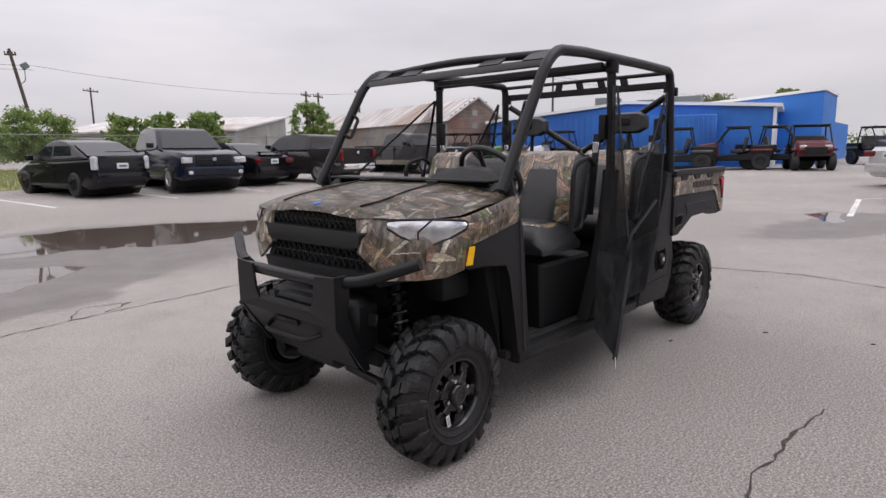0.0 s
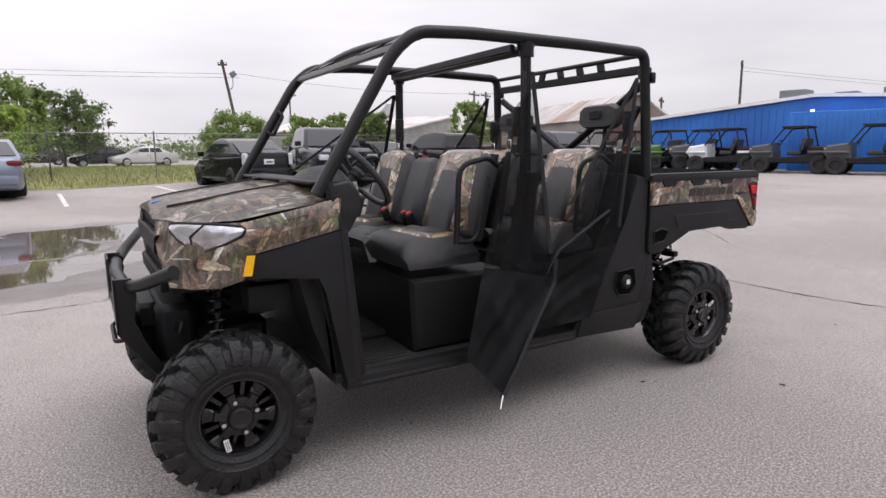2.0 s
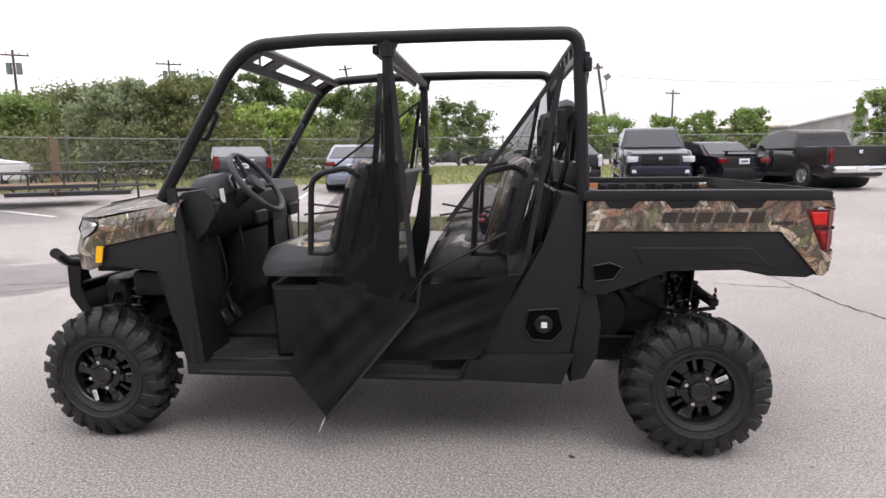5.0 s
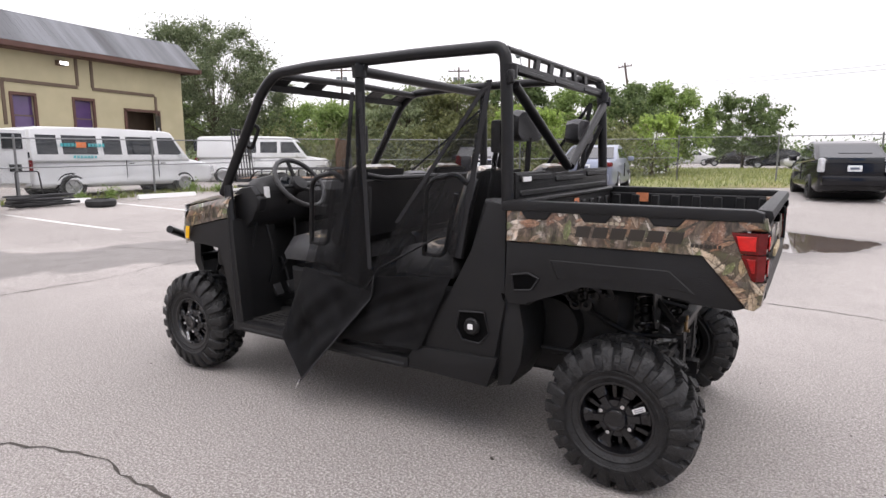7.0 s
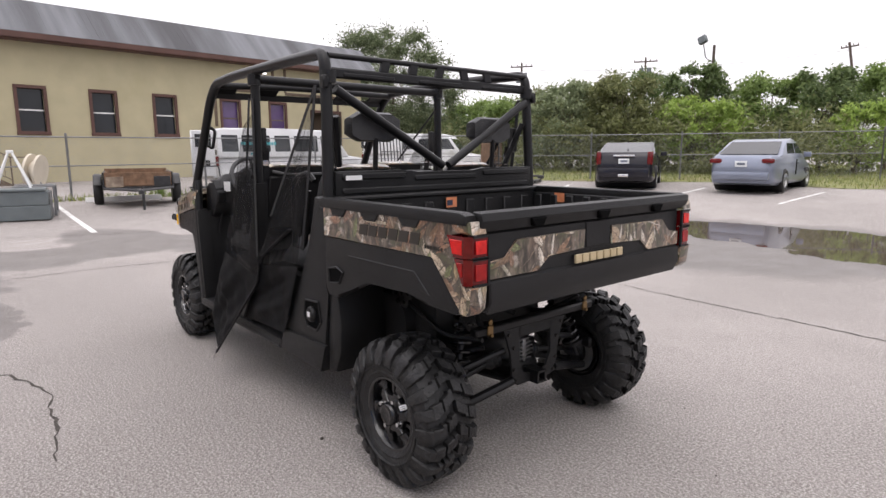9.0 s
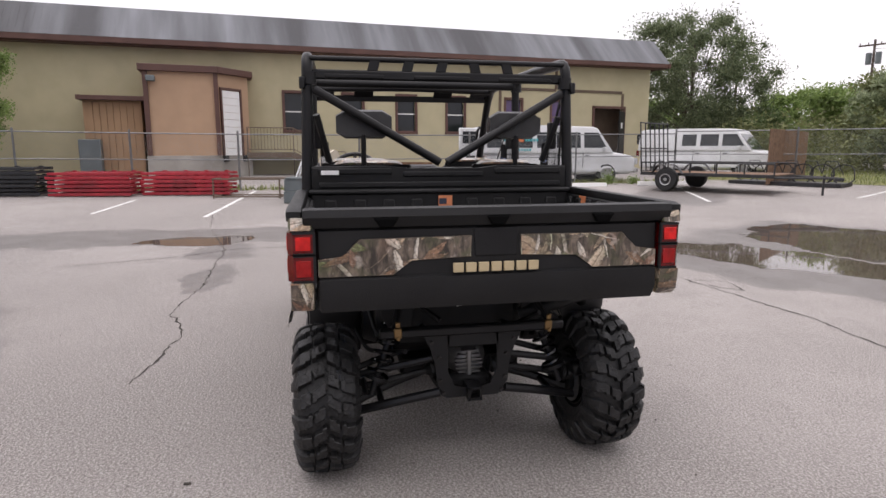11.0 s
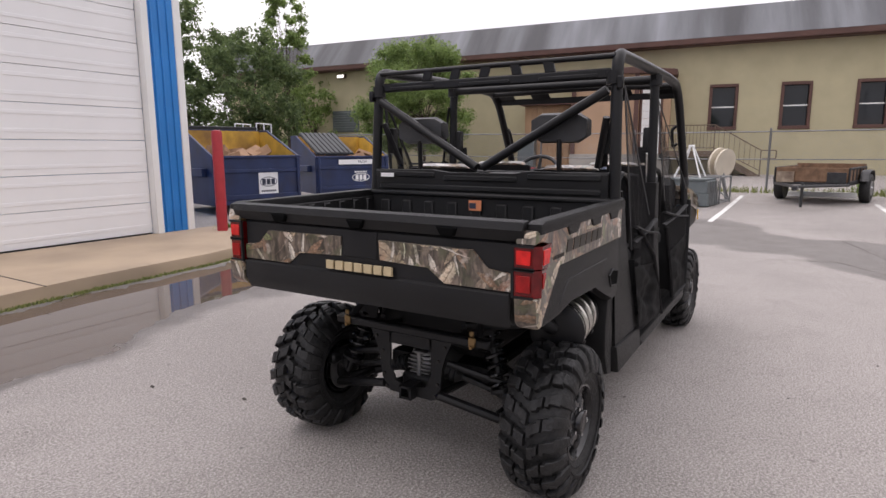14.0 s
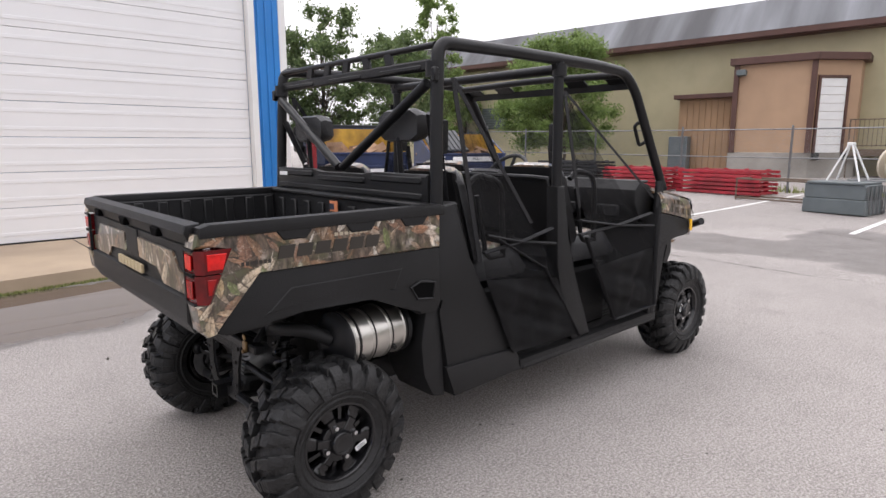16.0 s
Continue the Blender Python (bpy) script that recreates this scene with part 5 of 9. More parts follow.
def tyre_mesh(radius, width, rim_r):
    """Round-shouldered carcass with interlocking curved lugs in two rows."""
    bm = B()
    w, r = width / 2, radius - 0.031
    half = [(rim_r - 0.012, 0.78), (rim_r + 0.008, 0.86), (rim_r + 0.022, 0.93), (rim_r + 0.03, 0.91), (rim_r + 0.055, 0.98), (r - 0.075, 1.0), (r - 0.045, 0.965), (r - 0.02, 0.86), (r - 0.007, 0.68), (r - 0.001, 0.4)]
    prof = [(a, -w * k) for a, k in half] + [(r, 0)] + [(a, w * k) for a, k in reversed(half)]
    revolve(bm, prof, (0, 0, 0), (0, 1, 0), 60, True)
    n = 22
    pitch = 2 * math.pi / n
    rnd = random.Random(4)

    def crown(k):
        return float(np.interp(k, (0, 0.4, 0.68, 0.86, 0.965, 1.0, 1.06), (r, r - 0.001, r - 0.007, r - 0.02, r - 0.038, r - 0.052, r - 0.07)))

    def lug(a0, side, stations):
        """A block from (across, leading edge, trailing edge, height) rows; edges are in parts of the pitch."""
        rows = []
        for yy, e0, e1, high in stations:
            base, top = crown(yy) - 0.006, crown(yy) + high
            ring6 = []
            for rr, e in ((base, e1 + 0.05), (top - 0.003, e1), (top, e1 - 0.035), (top, e0 + 0.035), (top - 0.003, e0), (base, e0 - 0.05)):
                a = a0 + e * pitch
                ring6.append(V(rr * math.cos(a), side * yy * w, rr * math.sin(a)))
            rows.append(ring6)
        loft(bm, rows, True)

    for side in (1, -1):
        for k in range(n):
            a0 = pitch * (k + (0.5 if side < 0 else 0) + rnd.uniform(-0.03, 0.03))
            if k % 2:
                # crown block with a bite in its edge, then a long shoulder lug
                lug(a0, side, ((0.03, -0.72, -0.20, 0.028), (0.16, -0.66, -0.08, 0.030), (0.165, -0.54, -0.08, 0.030), (0.30, -0.44, 0.02, 0.030), (0.305, -0.44, 0.14, 0.030), (0.41, -0.36, 0.16, 0.029)))
                lug(a0, side, ((0.48, -0.28, 0.22, 0.029), (0.62, -0.26, 0.28, 0.030), (0.625, -0.26, 0.38, 0.030), (0.77, -0.20, 0.42, 0.031), (0.775, -0.10, 0.42, 0.031), (0.95, -0.08, 0.44, 0.028), (1.03, -0.06, 0.42, 0.018), (1.05, -0.02, 0.38, 0.004)))
            else:
                # crown block and a shoulder lug that reaches further down the side wall
                lug(a0, side, ((0.06, -0.62, -0.12, 0.029), (0.24, -0.56, -0.02, 0.030), (0.245, -0.42, -0.02, 0.030), (0.36, -0.36, 0.08, 0.030)))
                lug(a0, side, ((0.44, -0.32, 0.18, 0.029), (0.55, -0.30, 0.24, 0.030), (0.555, -0.18, 0.24, 0.030), (0.72, -0.16, 0.34, 0.030), (0.84, -0.16, 0.38, 0.031), (0.845, -0.10, 0.48, 0.031), (0.96, -0.08, 0.48, 0.027), (1.04, -0.06, 0.44, 0.016), (1.075, -0.04, 0.42, 0.010), (1.09, 0.0, 0.36, -0.012)))
    # raised rings and rim guard on the side walls
    for side in (1, -1):
        for rr, k in ((rim_r + 0.05, 0.985), (r - 0.085, 1.002)):
            tube(bm, [(rr * math.cos(a * math.pi / 24), side * w * k, rr * math.sin(a * math.pi / 24)) for a in range(48)], 0.0028, 5, closed=True)
    return bm


def rim_mesh(rim_r, depth):
    """Deep barrel, six wide stepped spokes with thin webs between, and a domed cap."""
    bm = B()
    revolve(bm, [(rim_r, 0.0), (rim_r + 0.008, -0.010), (rim_r - 0.004, -0.02), (rim_r - 0.016, -0.06), (rim_r - 0.026, -depth), (rim_r - 0.034, -depth), (rim_r - 0.028, -0.062), (rim_r - 0.018, -0.012), (rim_r - 0.010, 0.0)], (0, 0, 0), (0, 1, 0), 48, True)
    for k in range(6):
        a = 2 * math.pi * k / 6 + 0.2
        u, t = V(math.cos(a), 0, math.sin(a)), V(-math.sin(a), 0, math.cos(a))
        rows = []
        for rr, y, hw, th in ((0.045, -0.006, 0.021, 0.03), (0.082, -0.010, 0.019, 0.03), (0.100, -0.012, 0.022, 0.03), (0.104, -0.020, 0.024, 0.026), (rim_r - 0.034, -0.026, 0.031, 0.026), (rim_r - 0.016, -0.018, 0.036, 0.03)):
            rows.append([u * rr + t * hw * 1.1 + V(0, y - th, 0), u * rr + t * hw * 0.98 + V(0, y - 0.006, 0), u * rr + t * hw * 0.74 + V(0, y, 0), u * rr - t * hw * 0.74 + V(0, y, 0), u * rr - t * hw * 0.98 + V(0, y - 0.006, 0), u * rr - t * hw * 1.1 + V(0, y - th, 0)])
        loft(bm, rows, True)
        # thin web between two spokes
        a2 = a + math.pi / 6
        u, t = V(math.cos(a2), 0, math.sin(a2)), V(-math.sin(a2), 0, math.cos(a2))
        rows = []
        for rr, y, hw in ((0.06, -0.028, 0.008), (rim_r - 0.02, -0.042, 0.011)):
            rows.append([u * rr + t * hw * 1.3 + V(0, y - 0.02, 0), u * rr + t * hw * 0.8 + V(0, y, 0), u * rr - t * hw * 0.8 + V(0, y, 0), u * rr - t * hw * 1.3 + V(0, y - 0.02, 0)])
        loft(bm, rows, True)
    revolve(bm, [(0.086, -0.06), (0.086, -0.022), (0.080, -0.014), (0.052, -0.012), (0.050, 0.006), (0.044, 0.014), (0.036, 0.016), (0.034, 0.0145), (0.01, 0.0145)], (0, 0, 0), (0, 1, 0), 32)
    revolve(bm, [(rim_r - 0.03, -depth * 0.62), (0.02, -depth * 0.62)], (0, 0, 0), (0, 1, 0), 32)
    return bm


RR, RIM = 0.333, 0.163
STICKERS = {(True, 1): (0.056, -0.110, 12), (False, 1): (-0.094, 0.058, -62), (False, -1): (0.094, -0.046, 68), (True, -1): (-0.055, 0.02, 20)}
for front in (True, False):
    wd = 0.235 if front else 0.272
    yc = 0.634 if front else 0.650
    first = None
    for side in (1, -1):
        x, hz = (1.441 if front else -1.438), RR - 0.006
        spin = 0.35 if side > 0 else 1.1
        mm = Matrix.Translation((x, side * yc, hz)) @ (Matrix() if side > 0 else Euler((0, 0, math.pi)).to_matrix().to_4x4()) @ Euler((0, spin + (0.7 if front else 0), 0)).to_matrix().to_4x4()
        if first is None:
            wheel = part("wheel", rim_mesh(RIM, wd * 0.8), "rim", utv, "black alloy wheel on a lugged mud tyre", m=mm)
            wheel.data.transform(Matrix.Translation((0, wd * 0.42, 0)))
            ty = part("tyre", tyre_mesh(RR, wd, RIM), "rubber", wheel, "black mud tyre with deep curved lugs", sharp=30)
            nuts = []
            for k in range(4):
                a = math.pi / 4 + k * math.pi / 2
                bm = B()
                cyl(bm, (0.068 * math.cos(a), wd * 0.42 - 0.016, 0.068 * math.sin(a)), (0.068 * math.cos(a), wd * 0.42 + 0.004, 0.068 * math.sin(a)), 0.0105, 0.009, 6)
                nuts.append(part("lug_nut", bm, "chrome", wheel, "bright steel lug nut"))
            first = (wheel, ty, nuts)
            w2 = wheel
        else:
            w2 = again(first[0], utv, mm)
            w2["label"] = "black alloy wheel on a lugged mud tyre"
            again(first[1], w2, name="tyre")
            for o in first[2]:
                again(o, w2, name="lug_nut")
        dx, dz, turn = STICKERS[(front, side)]
        bm = B()
        box(bm, (0, 0, 0), (0.021, 0.003, 0.055), bevel=0.001)
        stk = part("sticker", bm, "sticker", w2, "small white sticker", m=mm.inverted() @ Matrix.Translation((x + dx, side * (yc + wd * 0.42 - 0.008), hz + dz)) @ Euler((0, radians(turn), 0)).to_matrix().to_4x4())
        bm = B()
        for k in range(2):
            box(bm, (0.004 - 0.008 * k, side * 0.0018, 0), (0.003, 0.001, 0.04))
        part("print_bar", bm, "ink", stk)


def both(fn):
    for s in (1, -1):
        fn(s)


# chassis
bm = B()
prism(bm, [(1.50, 0.36), (1.30, 0.30), (-1.15, 0.30), (-1.35, 0.36), (-1.35, 0.44), (1.50, 0.44)], -0.3, 0.3, "y", 0.02)
part("belly_pan", bm, "poly", utv)
bm = B()
prism(bm, [(1.02, 0.362), (-0.84, 0.362), (-0.84, 0.402), (1.02, 0.402)], -0.70, 0.70, "y", 0.008)
for k in range(9):
    for s in (1, -1):
        box(bm, (0.62 + 0.02 * k, s * (0.30 + 0.04 * k), 0.404), (0.30, 0.012, 0.006))
part("floor_board", bm, "floor_mat", utv, "dusty black ribbed floor")
both(lambda s: part("sill", (lambda b: (prism(b, [(0.99, 0.345), (-0.36, 0.345), (-0.36, 0.40), (0.99, 0.405)], s * 0.66, s * 0.752, "y", 0.016, 2), tube(b, [(0.92, s * 0.735, 0.365), (-0.34, s * 0.735, 0.36)], 0.022, 8), b)[-1])(B()), "poly", utv))

# front sheet metal
PLAN = ((1.655, 0.335), (1.635, 0.50), (1.565, 0.635), (1.475, 0.705), (1.40, 0.742), (1.365, 0.748), (1.19, 0.752), (1.0, 0.745))
TOP = (1.128, 1.120, 1.112, 1.108, 1.112, 1.118, 1.150, 1.188)
LOW = (0.950, 0.842, 0.850, 0.858, 0.885, 0.985, 1.020, 1.058)
LEAN = (0.0, 0.030, 0.036, 0.030, 0.020, 0.012, 0.008, 0.006)


def cheek(s):
    bm = B()
    rows = []
    for (x, y), hi, lo, lean in zip(PLAN, TOP, LOW, LEAN):
        out = [V(x, s * y, lo), V(x + 0.010, s * (y + 0.008), lo * 0.62 + hi * 0.38), V(x - lean * 0.55, s * (y + 0.003), lo * 0.25 + hi * 0.75), V(x - 0.006 - lean, s * (y - 0.016), hi)]
        rows.append(out + [out[3] + V(-0.012, -s * 0.010, -0.004), out[2] + V(-0.012, -s * 0.012, 0), out[1] + V(-0.012, -s * 0.012, 0), out[0] + V(-0.012, -s * 0.012, 0.002)])
    loft(bm, rows, True)
    part("fender_panel", bm, "camo", utv, "camouflage front fender panel")
    # lamp over the front corner
    bm = B()
    lamp = []
    for (x, y), z0, z1 in zip(((1.607, 0.490), (1.585, 0.548), (1.546, 0.612), (1.508, 0.660), (1.442, 0.707), (1.388, 0.738), (1.376, 0.742)), (1.068, 1.034, 1.006, 1.000, 1.030, 1.060, 1.074), (1.098, 1.106, 1.108, 1.108, 1.104, 1.098, 1.088)):
        lamp.append([V(x + 0.010, s * (y + 0.008), z0), V(x + 0.016, s * (y + 0.012), z0 * 0.5 + z1 * 0.5), V(x + 0.004, s * (y + 0.003), z1), V(x - 0.045, s * (y - 0.05), (z0 + z1) / 2)])
    loft(bm, lamp, True)
    hl = part("headlight", bm, "headlamp", utv, "bright clear headlight")
    bm = B()
    tube(bm, [q[0] for q in lamp] + [q[2] for q in reversed(lamp)], 0.0055, 6, closed=True)
    part("lamp_bezel", bm, "trim_black", hl)
    bm = B()
    tube(bm, [lamp[2][0].lerp(lamp[2][1], 0.3), lamp[2][1] + V(0.002, s * 0.002, 0), lamp[3][2]], 0.004, 6)
    part("light_fin", bm, "trim_black", hl)
    # amber reflector behind the lamp
    bm = B()
    panel(bm, [V(1.402, s * 0.752, 0.905), V(1.368, s * 0.757, 0.905), V(1.352, s * 0.759, 0.985), V(1.384, s * 0.757, 0.985)][::s], 0.007)
    part("reflector", bm, "amber", utv, "amber side reflector")
    # black fender below the camouflage
    bm = B()
    prism(bm, [(1.395, 0.893), (1.362, 0.98), (1.19, 1.016), (1.0, 1.054), (0.955, 1.045), (0.945, 0.90), (0.900, 0.42), (0.905, 0.352), (0.985, 0.352), (1.005, 0.48), (1.05, 0.80), (1.085, 0.875), (1.34, 0.872)], s * 0.66, s * 0.744, "y", 0.016, 2)
    part("fender_flare", bm, "poly", utv)
    bm = B()
    prism(bm, [(1.02, 0.40), (1.10, 0.62), (1.16, 0.87), (1.49, 0.87), (1.49, 0.98), (0.96, 1.04), (0.93, 0.40)], s * 0.40, s * 0.66, "y")
    part("wheel_liner", bm, "poly", utv)
    # post beside the door opening
    bm = B()
    tube(bm, [(0.945, s * 0.725, 0.40), (0.985, s * 0.72, 1.05), (1.03, s * 0.70, 1.25)], 0.028, 8)
    part("door_post", bm, "cage", utv)


both(cheek)
bm = B()
grid = []
for x, zc, drop in ((0.985, 1.240, 0.052), (1.10, 1.230, 0.052), (1.25, 1.212, 0.055), (1.40, 1.190, 0.06), (1.52, 1.172, 0.05), (1.60, 1.158, 0.036), (1.648, 1.142, 0.02), (1.662, 1.122, 0.008)):
    side = float(np.interp(x, (0.985, 1.19, 1.40, 1.475, 1.565, 1.635, 1.662), (0.728, 0.735, 0.722, 0.685, 0.612, 0.48, 0.33)))
    row = []
    for f in (-1, -0.9, -0.72, -0.70, -0.45, -0.16, 0, 0.16, 0.45, 0.70, 0.72, 0.9, 1):
        af = abs(f)
        z = zc - drop * max(0, (af - 0.55) / 0.45) ** 1.6 - 0.010 * af ** 2
        if 0.69 < af < 0.73:
            z -= 0.006
        row.append(bm.verts.new((x, f * side, z)))
    grid.append(row)
for a, c in zip(grid, grid[1:]):
    for k in range(len(a) - 1):
        bm.faces.new((a[k], a[k + 1], c[k + 1], c[k]))
bmesh.ops.solidify(bm, geom=list(bm.faces), thickness=0.012)
hood = part("hood", bm, "camo", utv, "camouflage hood with a raised centre", sharp=50)
for s in (1, -1):
    bm = B()
    tube(bm, [(1.02, s * 0.29, 1.242), (1.30, s * 0.30, 1.206), (1.50, s * 0.335, 1.173), (1.60, s * 0.30, 1.155)], 0.0045, 6, 0.05)
    part("hood_crease", bm, "trim_black", hood)
    bm = B()
    box(bm, (1.07, s * 0.26, 1.238), (0.05, 0.07, 0.014), bevel=0.005)
    part("hood_latch", bm, "trim_black", hood)
bm = B()
revolve(bm, [(0.022, 0), (0.022, 0.004), (0.015, 0.006)], (1.61, 0, 1.153), (0.25, 0, 1), 16)
part("badge", bm, "blue", hood, "small round blue badge")
for s in (1, -1):
    bm = B()
    for k in range(6):
        if k < 4:
            q = [(1.115 + 0.075 * k, 1.055 - 0.014 * k), (1.175 + 0.075 * k, 1.043 - 0.014 * k), (1.165 + 0.075 * k, 1.080 - 0.014 * k), (1.105 + 0.075 * k, 1.092 - 0.014 * k)]
        else:
            q = [(1.14 + 0.06 * (k - 4), 1.105 - 0.011 * (k - 4)), (1.185 + 0.06 * (k - 4), 1.096 - 0.011 * (k - 4)), (1.175 + 0.06 * (k - 4), 1.122 - 0.011 * (k - 4)), (1.13 + 0.06 * (k - 4), 1.131 - 0.011 * (k - 4))]
        tube(bm, [(x, s * (0.7605 if k < 4 else 0.757), z) for x, z in q], 0.0024, 5, closed=True)
    part("fender_marking", bm, "print_mid", utv, "row of faint dark outlines on the fender")

# grille
bm = B()
prism(bm, [(-0.345, 1.118), (0.345, 1.118), (0.335, 0.97), (0.43, 0.885), (0.44, 0.80), (-0.44, 0.80), (-0.43, 0.885), (-0.335, 0.97)], 1.44, 1.628, "x", 0.01)
grille = part("grille", bm, "poly", utv, "black grille with small hexagon cells")
bm = B()
prism(bm, [(-0.40, 1.045), (0.40, 1.045), (0.345, 0.985), (0.335, 0.957), (-0.335, 0.957), (-0.345, 0.985)], 1.60, 1.668, "x", 0.016, 2)
part("grille_bar", bm, "poly", grille)
bm = B()
prism(bm, [(-0.42, 0.868), (0.42, 0.868), (0.39, 0.80), (-0.39, 0.80)], 1.60, 1.66, "x", 0.014, 2)
part("lower_bar", bm, "poly", grille)
bm = B()
for z0, z1, hw in ((1.05, 1.11, 0.34), (0.872, 0.952, 0.36)):
    n = 16
    for k in range(n):
        y = -hw + 2 * hw * (k + 0.5) / n
        for lean in (1, -1):
            cyl(bm, (1.636, y - lean * hw / n, z0), (1.636, y + lean * hw / n, z1), 0.0052, seg=5)
    cyl(bm, (1.636, -hw, (z0 + z1) / 2), (1.636, hw, (z0 + z1) / 2), 0.004, seg=5)
part("grille_mesh", bm, "cage", grille)

# bumper
bm = B()
tube(bm, [(1.785, -0.385, 0.832), (1.805, 0, 0.838), (1.785, 0.385, 0.832)], 0.028, 12, 0.1)
bumper = part("bumper", bm, "cage", utv, "black steel brush bumper with skid plate")
both(lambda s: part("bumper_arm", (lambda b: (tube(b, [(1.775, s * 0.37, 0.84), (1.745, s * 0.50, 0.862), (1.64, s * 0.71, 0.942)], 0.026, 10, 0.08), b)[-1])(B()), "cage", bumper))


def bumper_plate(s):
    bm = B()
    prism(bm, [(1.830, 0.876), (1.765, 0.876), (1.75, 0.80), (1.77, 0.70), (1.735, 0.60), (1.655, 0.46), (1.65, 0.42), (1.68, 0.415), (1.832, 0.645)], s * 0.378, s * 0.392, "y", 0.003)
    up = part("upright_plate", bm, "cage", bumper)
    bm = B()
    prism(bm, [(s * 0.392, 0.876), (s * 0.25, 0.866), (s * 0.235, 0.74), (s * 0.20, 0.70), (s * 0.392, 0.645)], 1.822, 1.834, "x", 0.003)
    part("flange", bm, "cage", up)
    bm = B()
    box(bm, (1.70, s * 0.32, 0.505), (0.02, 0.05, 0.10), Euler((0, 0.56, 0)).to_matrix(), 0.004)
    part("slot_rim", bm, "trim_black", up)


both(bumper_plate)
bm = B()
panel(bm, [(1.822, -0.386, 0.70), (1.822, 0.386, 0.70), (1.828, 0.386, 0.645), (1.828, -0.386, 0.645)], 0.012)
panel(bm, [(1.826, -0.386, 0.648), (1.826, 0.386, 0.648), (1.672, 0.33, 0.415), (1.672, -0.33, 0.415)], 0.012)
part("skid_plate", bm, "cage", bumper)
bm = B()
tube(bm, [(1.815, -0.38, 0.70), (1.815, 0.38, 0.70)], 0.016, 8)
tube(bm, [(1.77, -0.20, 0.575), (1.835, -0.16, 0.555), (1.835, 0.16, 0.555), (1.77, 0.20, 0.575)], 0.011, 8, 0.03)
part("winch_hoop", bm, "cage", bumper)
bm = B()
box(bm, (1.812, 0, 0.615), (0.02, 0.17, 0.035), Euler((0, 0.56, 0)).to_matrix(), bevel=0.008)
part("winch_slot", bm, "trim_black", bumper)


# suspension
def susp(s):
    for x, inner, outer, top in ((1.441, 0.16, 0.53, (1.40, 0.30, 0.90)), (-1.438, 0.15, 0.545, (-1.42, 0.27, 0.84))):
        for dx in (0.15, -0.15):
            bm = B()
            tube(bm, [(x + dx, s * inner, 0.365), (x + dx * 0.75, s * (inner + outer) / 2, 0.318), (x + dx * 0.3, s * outer, 0.255)], 0.022, 8, 0.1)
            part("lower_arm", bm, "cage", utv)
            bm = B()
            tube(bm, [(x + dx * 0.8, s * (inner + 0.03), 0.515), (x + dx * 0.25, s * outer, 0.425)], 0.0165, 8)
            part("upper_arm", bm, "cage", utv)
        bm = B()
        box(bm, (x, s * (inner * 0.35 + outer * 0.65), 0.30), (0.16, 0.03, 0.03), bevel=0.008)
        part("arm_brace", bm, "cage", utv)
        bm = B()
        cyl(bm, (x, s * (inner - 0.05), 0.43), (x, s * (outer + 0.03), 0.34), 0.017, seg=8)
        for f in (0.10, 0.86):
            c = V(x, s * (inner - 0.05), 0.43).lerp(V(x, s * (outer + 0.03), 0.34), f)
            revolve(bm, [(0.02, -0.045), (0.045, -0.035), (0.036, -0.02), (0.043, -0.008), (0.035, 0.006), (0.04, 0.018), (0.03, 0.03), (0.02, 0.045)], c, (0, s, -0.2), 16)
        part("drive_shaft", bm, "rubber", utv)
        bm = B()
        box(bm, (x, s * (outer + 0.01), 0.345), (0.085, 0.055, 0.20), bevel=0.015)
        cyl(bm, (x, s * outer, 0.327), (x, s * (outer + 0.07), 0.327), 0.085, seg=20)
        hub = part("hub", bm, "cage", utv)
        bm = B()
        revolve(bm, [(0.118, 0.0), (0.118, 0.005), (0.07, 0.005), (0.07, 0.0)], (x, s * (outer - 0.012), 0.327), (0, s, 0), 28, True)
        part("brake_disc", bm, "alu", hub, "dull steel brake disc")
        bm = B()
        box(bm, (x - 0.08, s * (outer - 0.01), 0.40), (0.07, 0.05, 0.06), bevel=0.012)
        part("brake_caliper", bm, "cage", hub)
        lo, hi = V(x + (0.04 if x > 0 else -0.07), s * (outer - 0.09), 0.34), V(top[0], s * top[1], top[2])
        bm = B()
        cyl(bm, lo, hi, 0.016, seg=10)
        cyl(bm, lo.lerp(hi, 0.58), hi, 0.027, seg=10)
        cyl(bm, lo.lerp(hi, 0.14), lo.lerp(hi, 0.17), 0.056, seg=14)
        cyl(bm, lo.lerp(hi, 0.84), lo.lerp(hi, 0.87), 0.056, seg=14)
        shock = part("shock_absorber", bm, "cage", utv)
        bm = B()
        u, v = frame_of(hi - lo)
        pts = [lo.lerp(hi, 0.16 + 0.69 * k / 120) + u * (0.047 * math.cos(k * 0.46)) + v * (0.047 * math.sin(k * 0.46)) for k in range(121)]
        tube(bm, pts, 0.0085, 6)
        part("coil_spring", bm, "rim", shock)


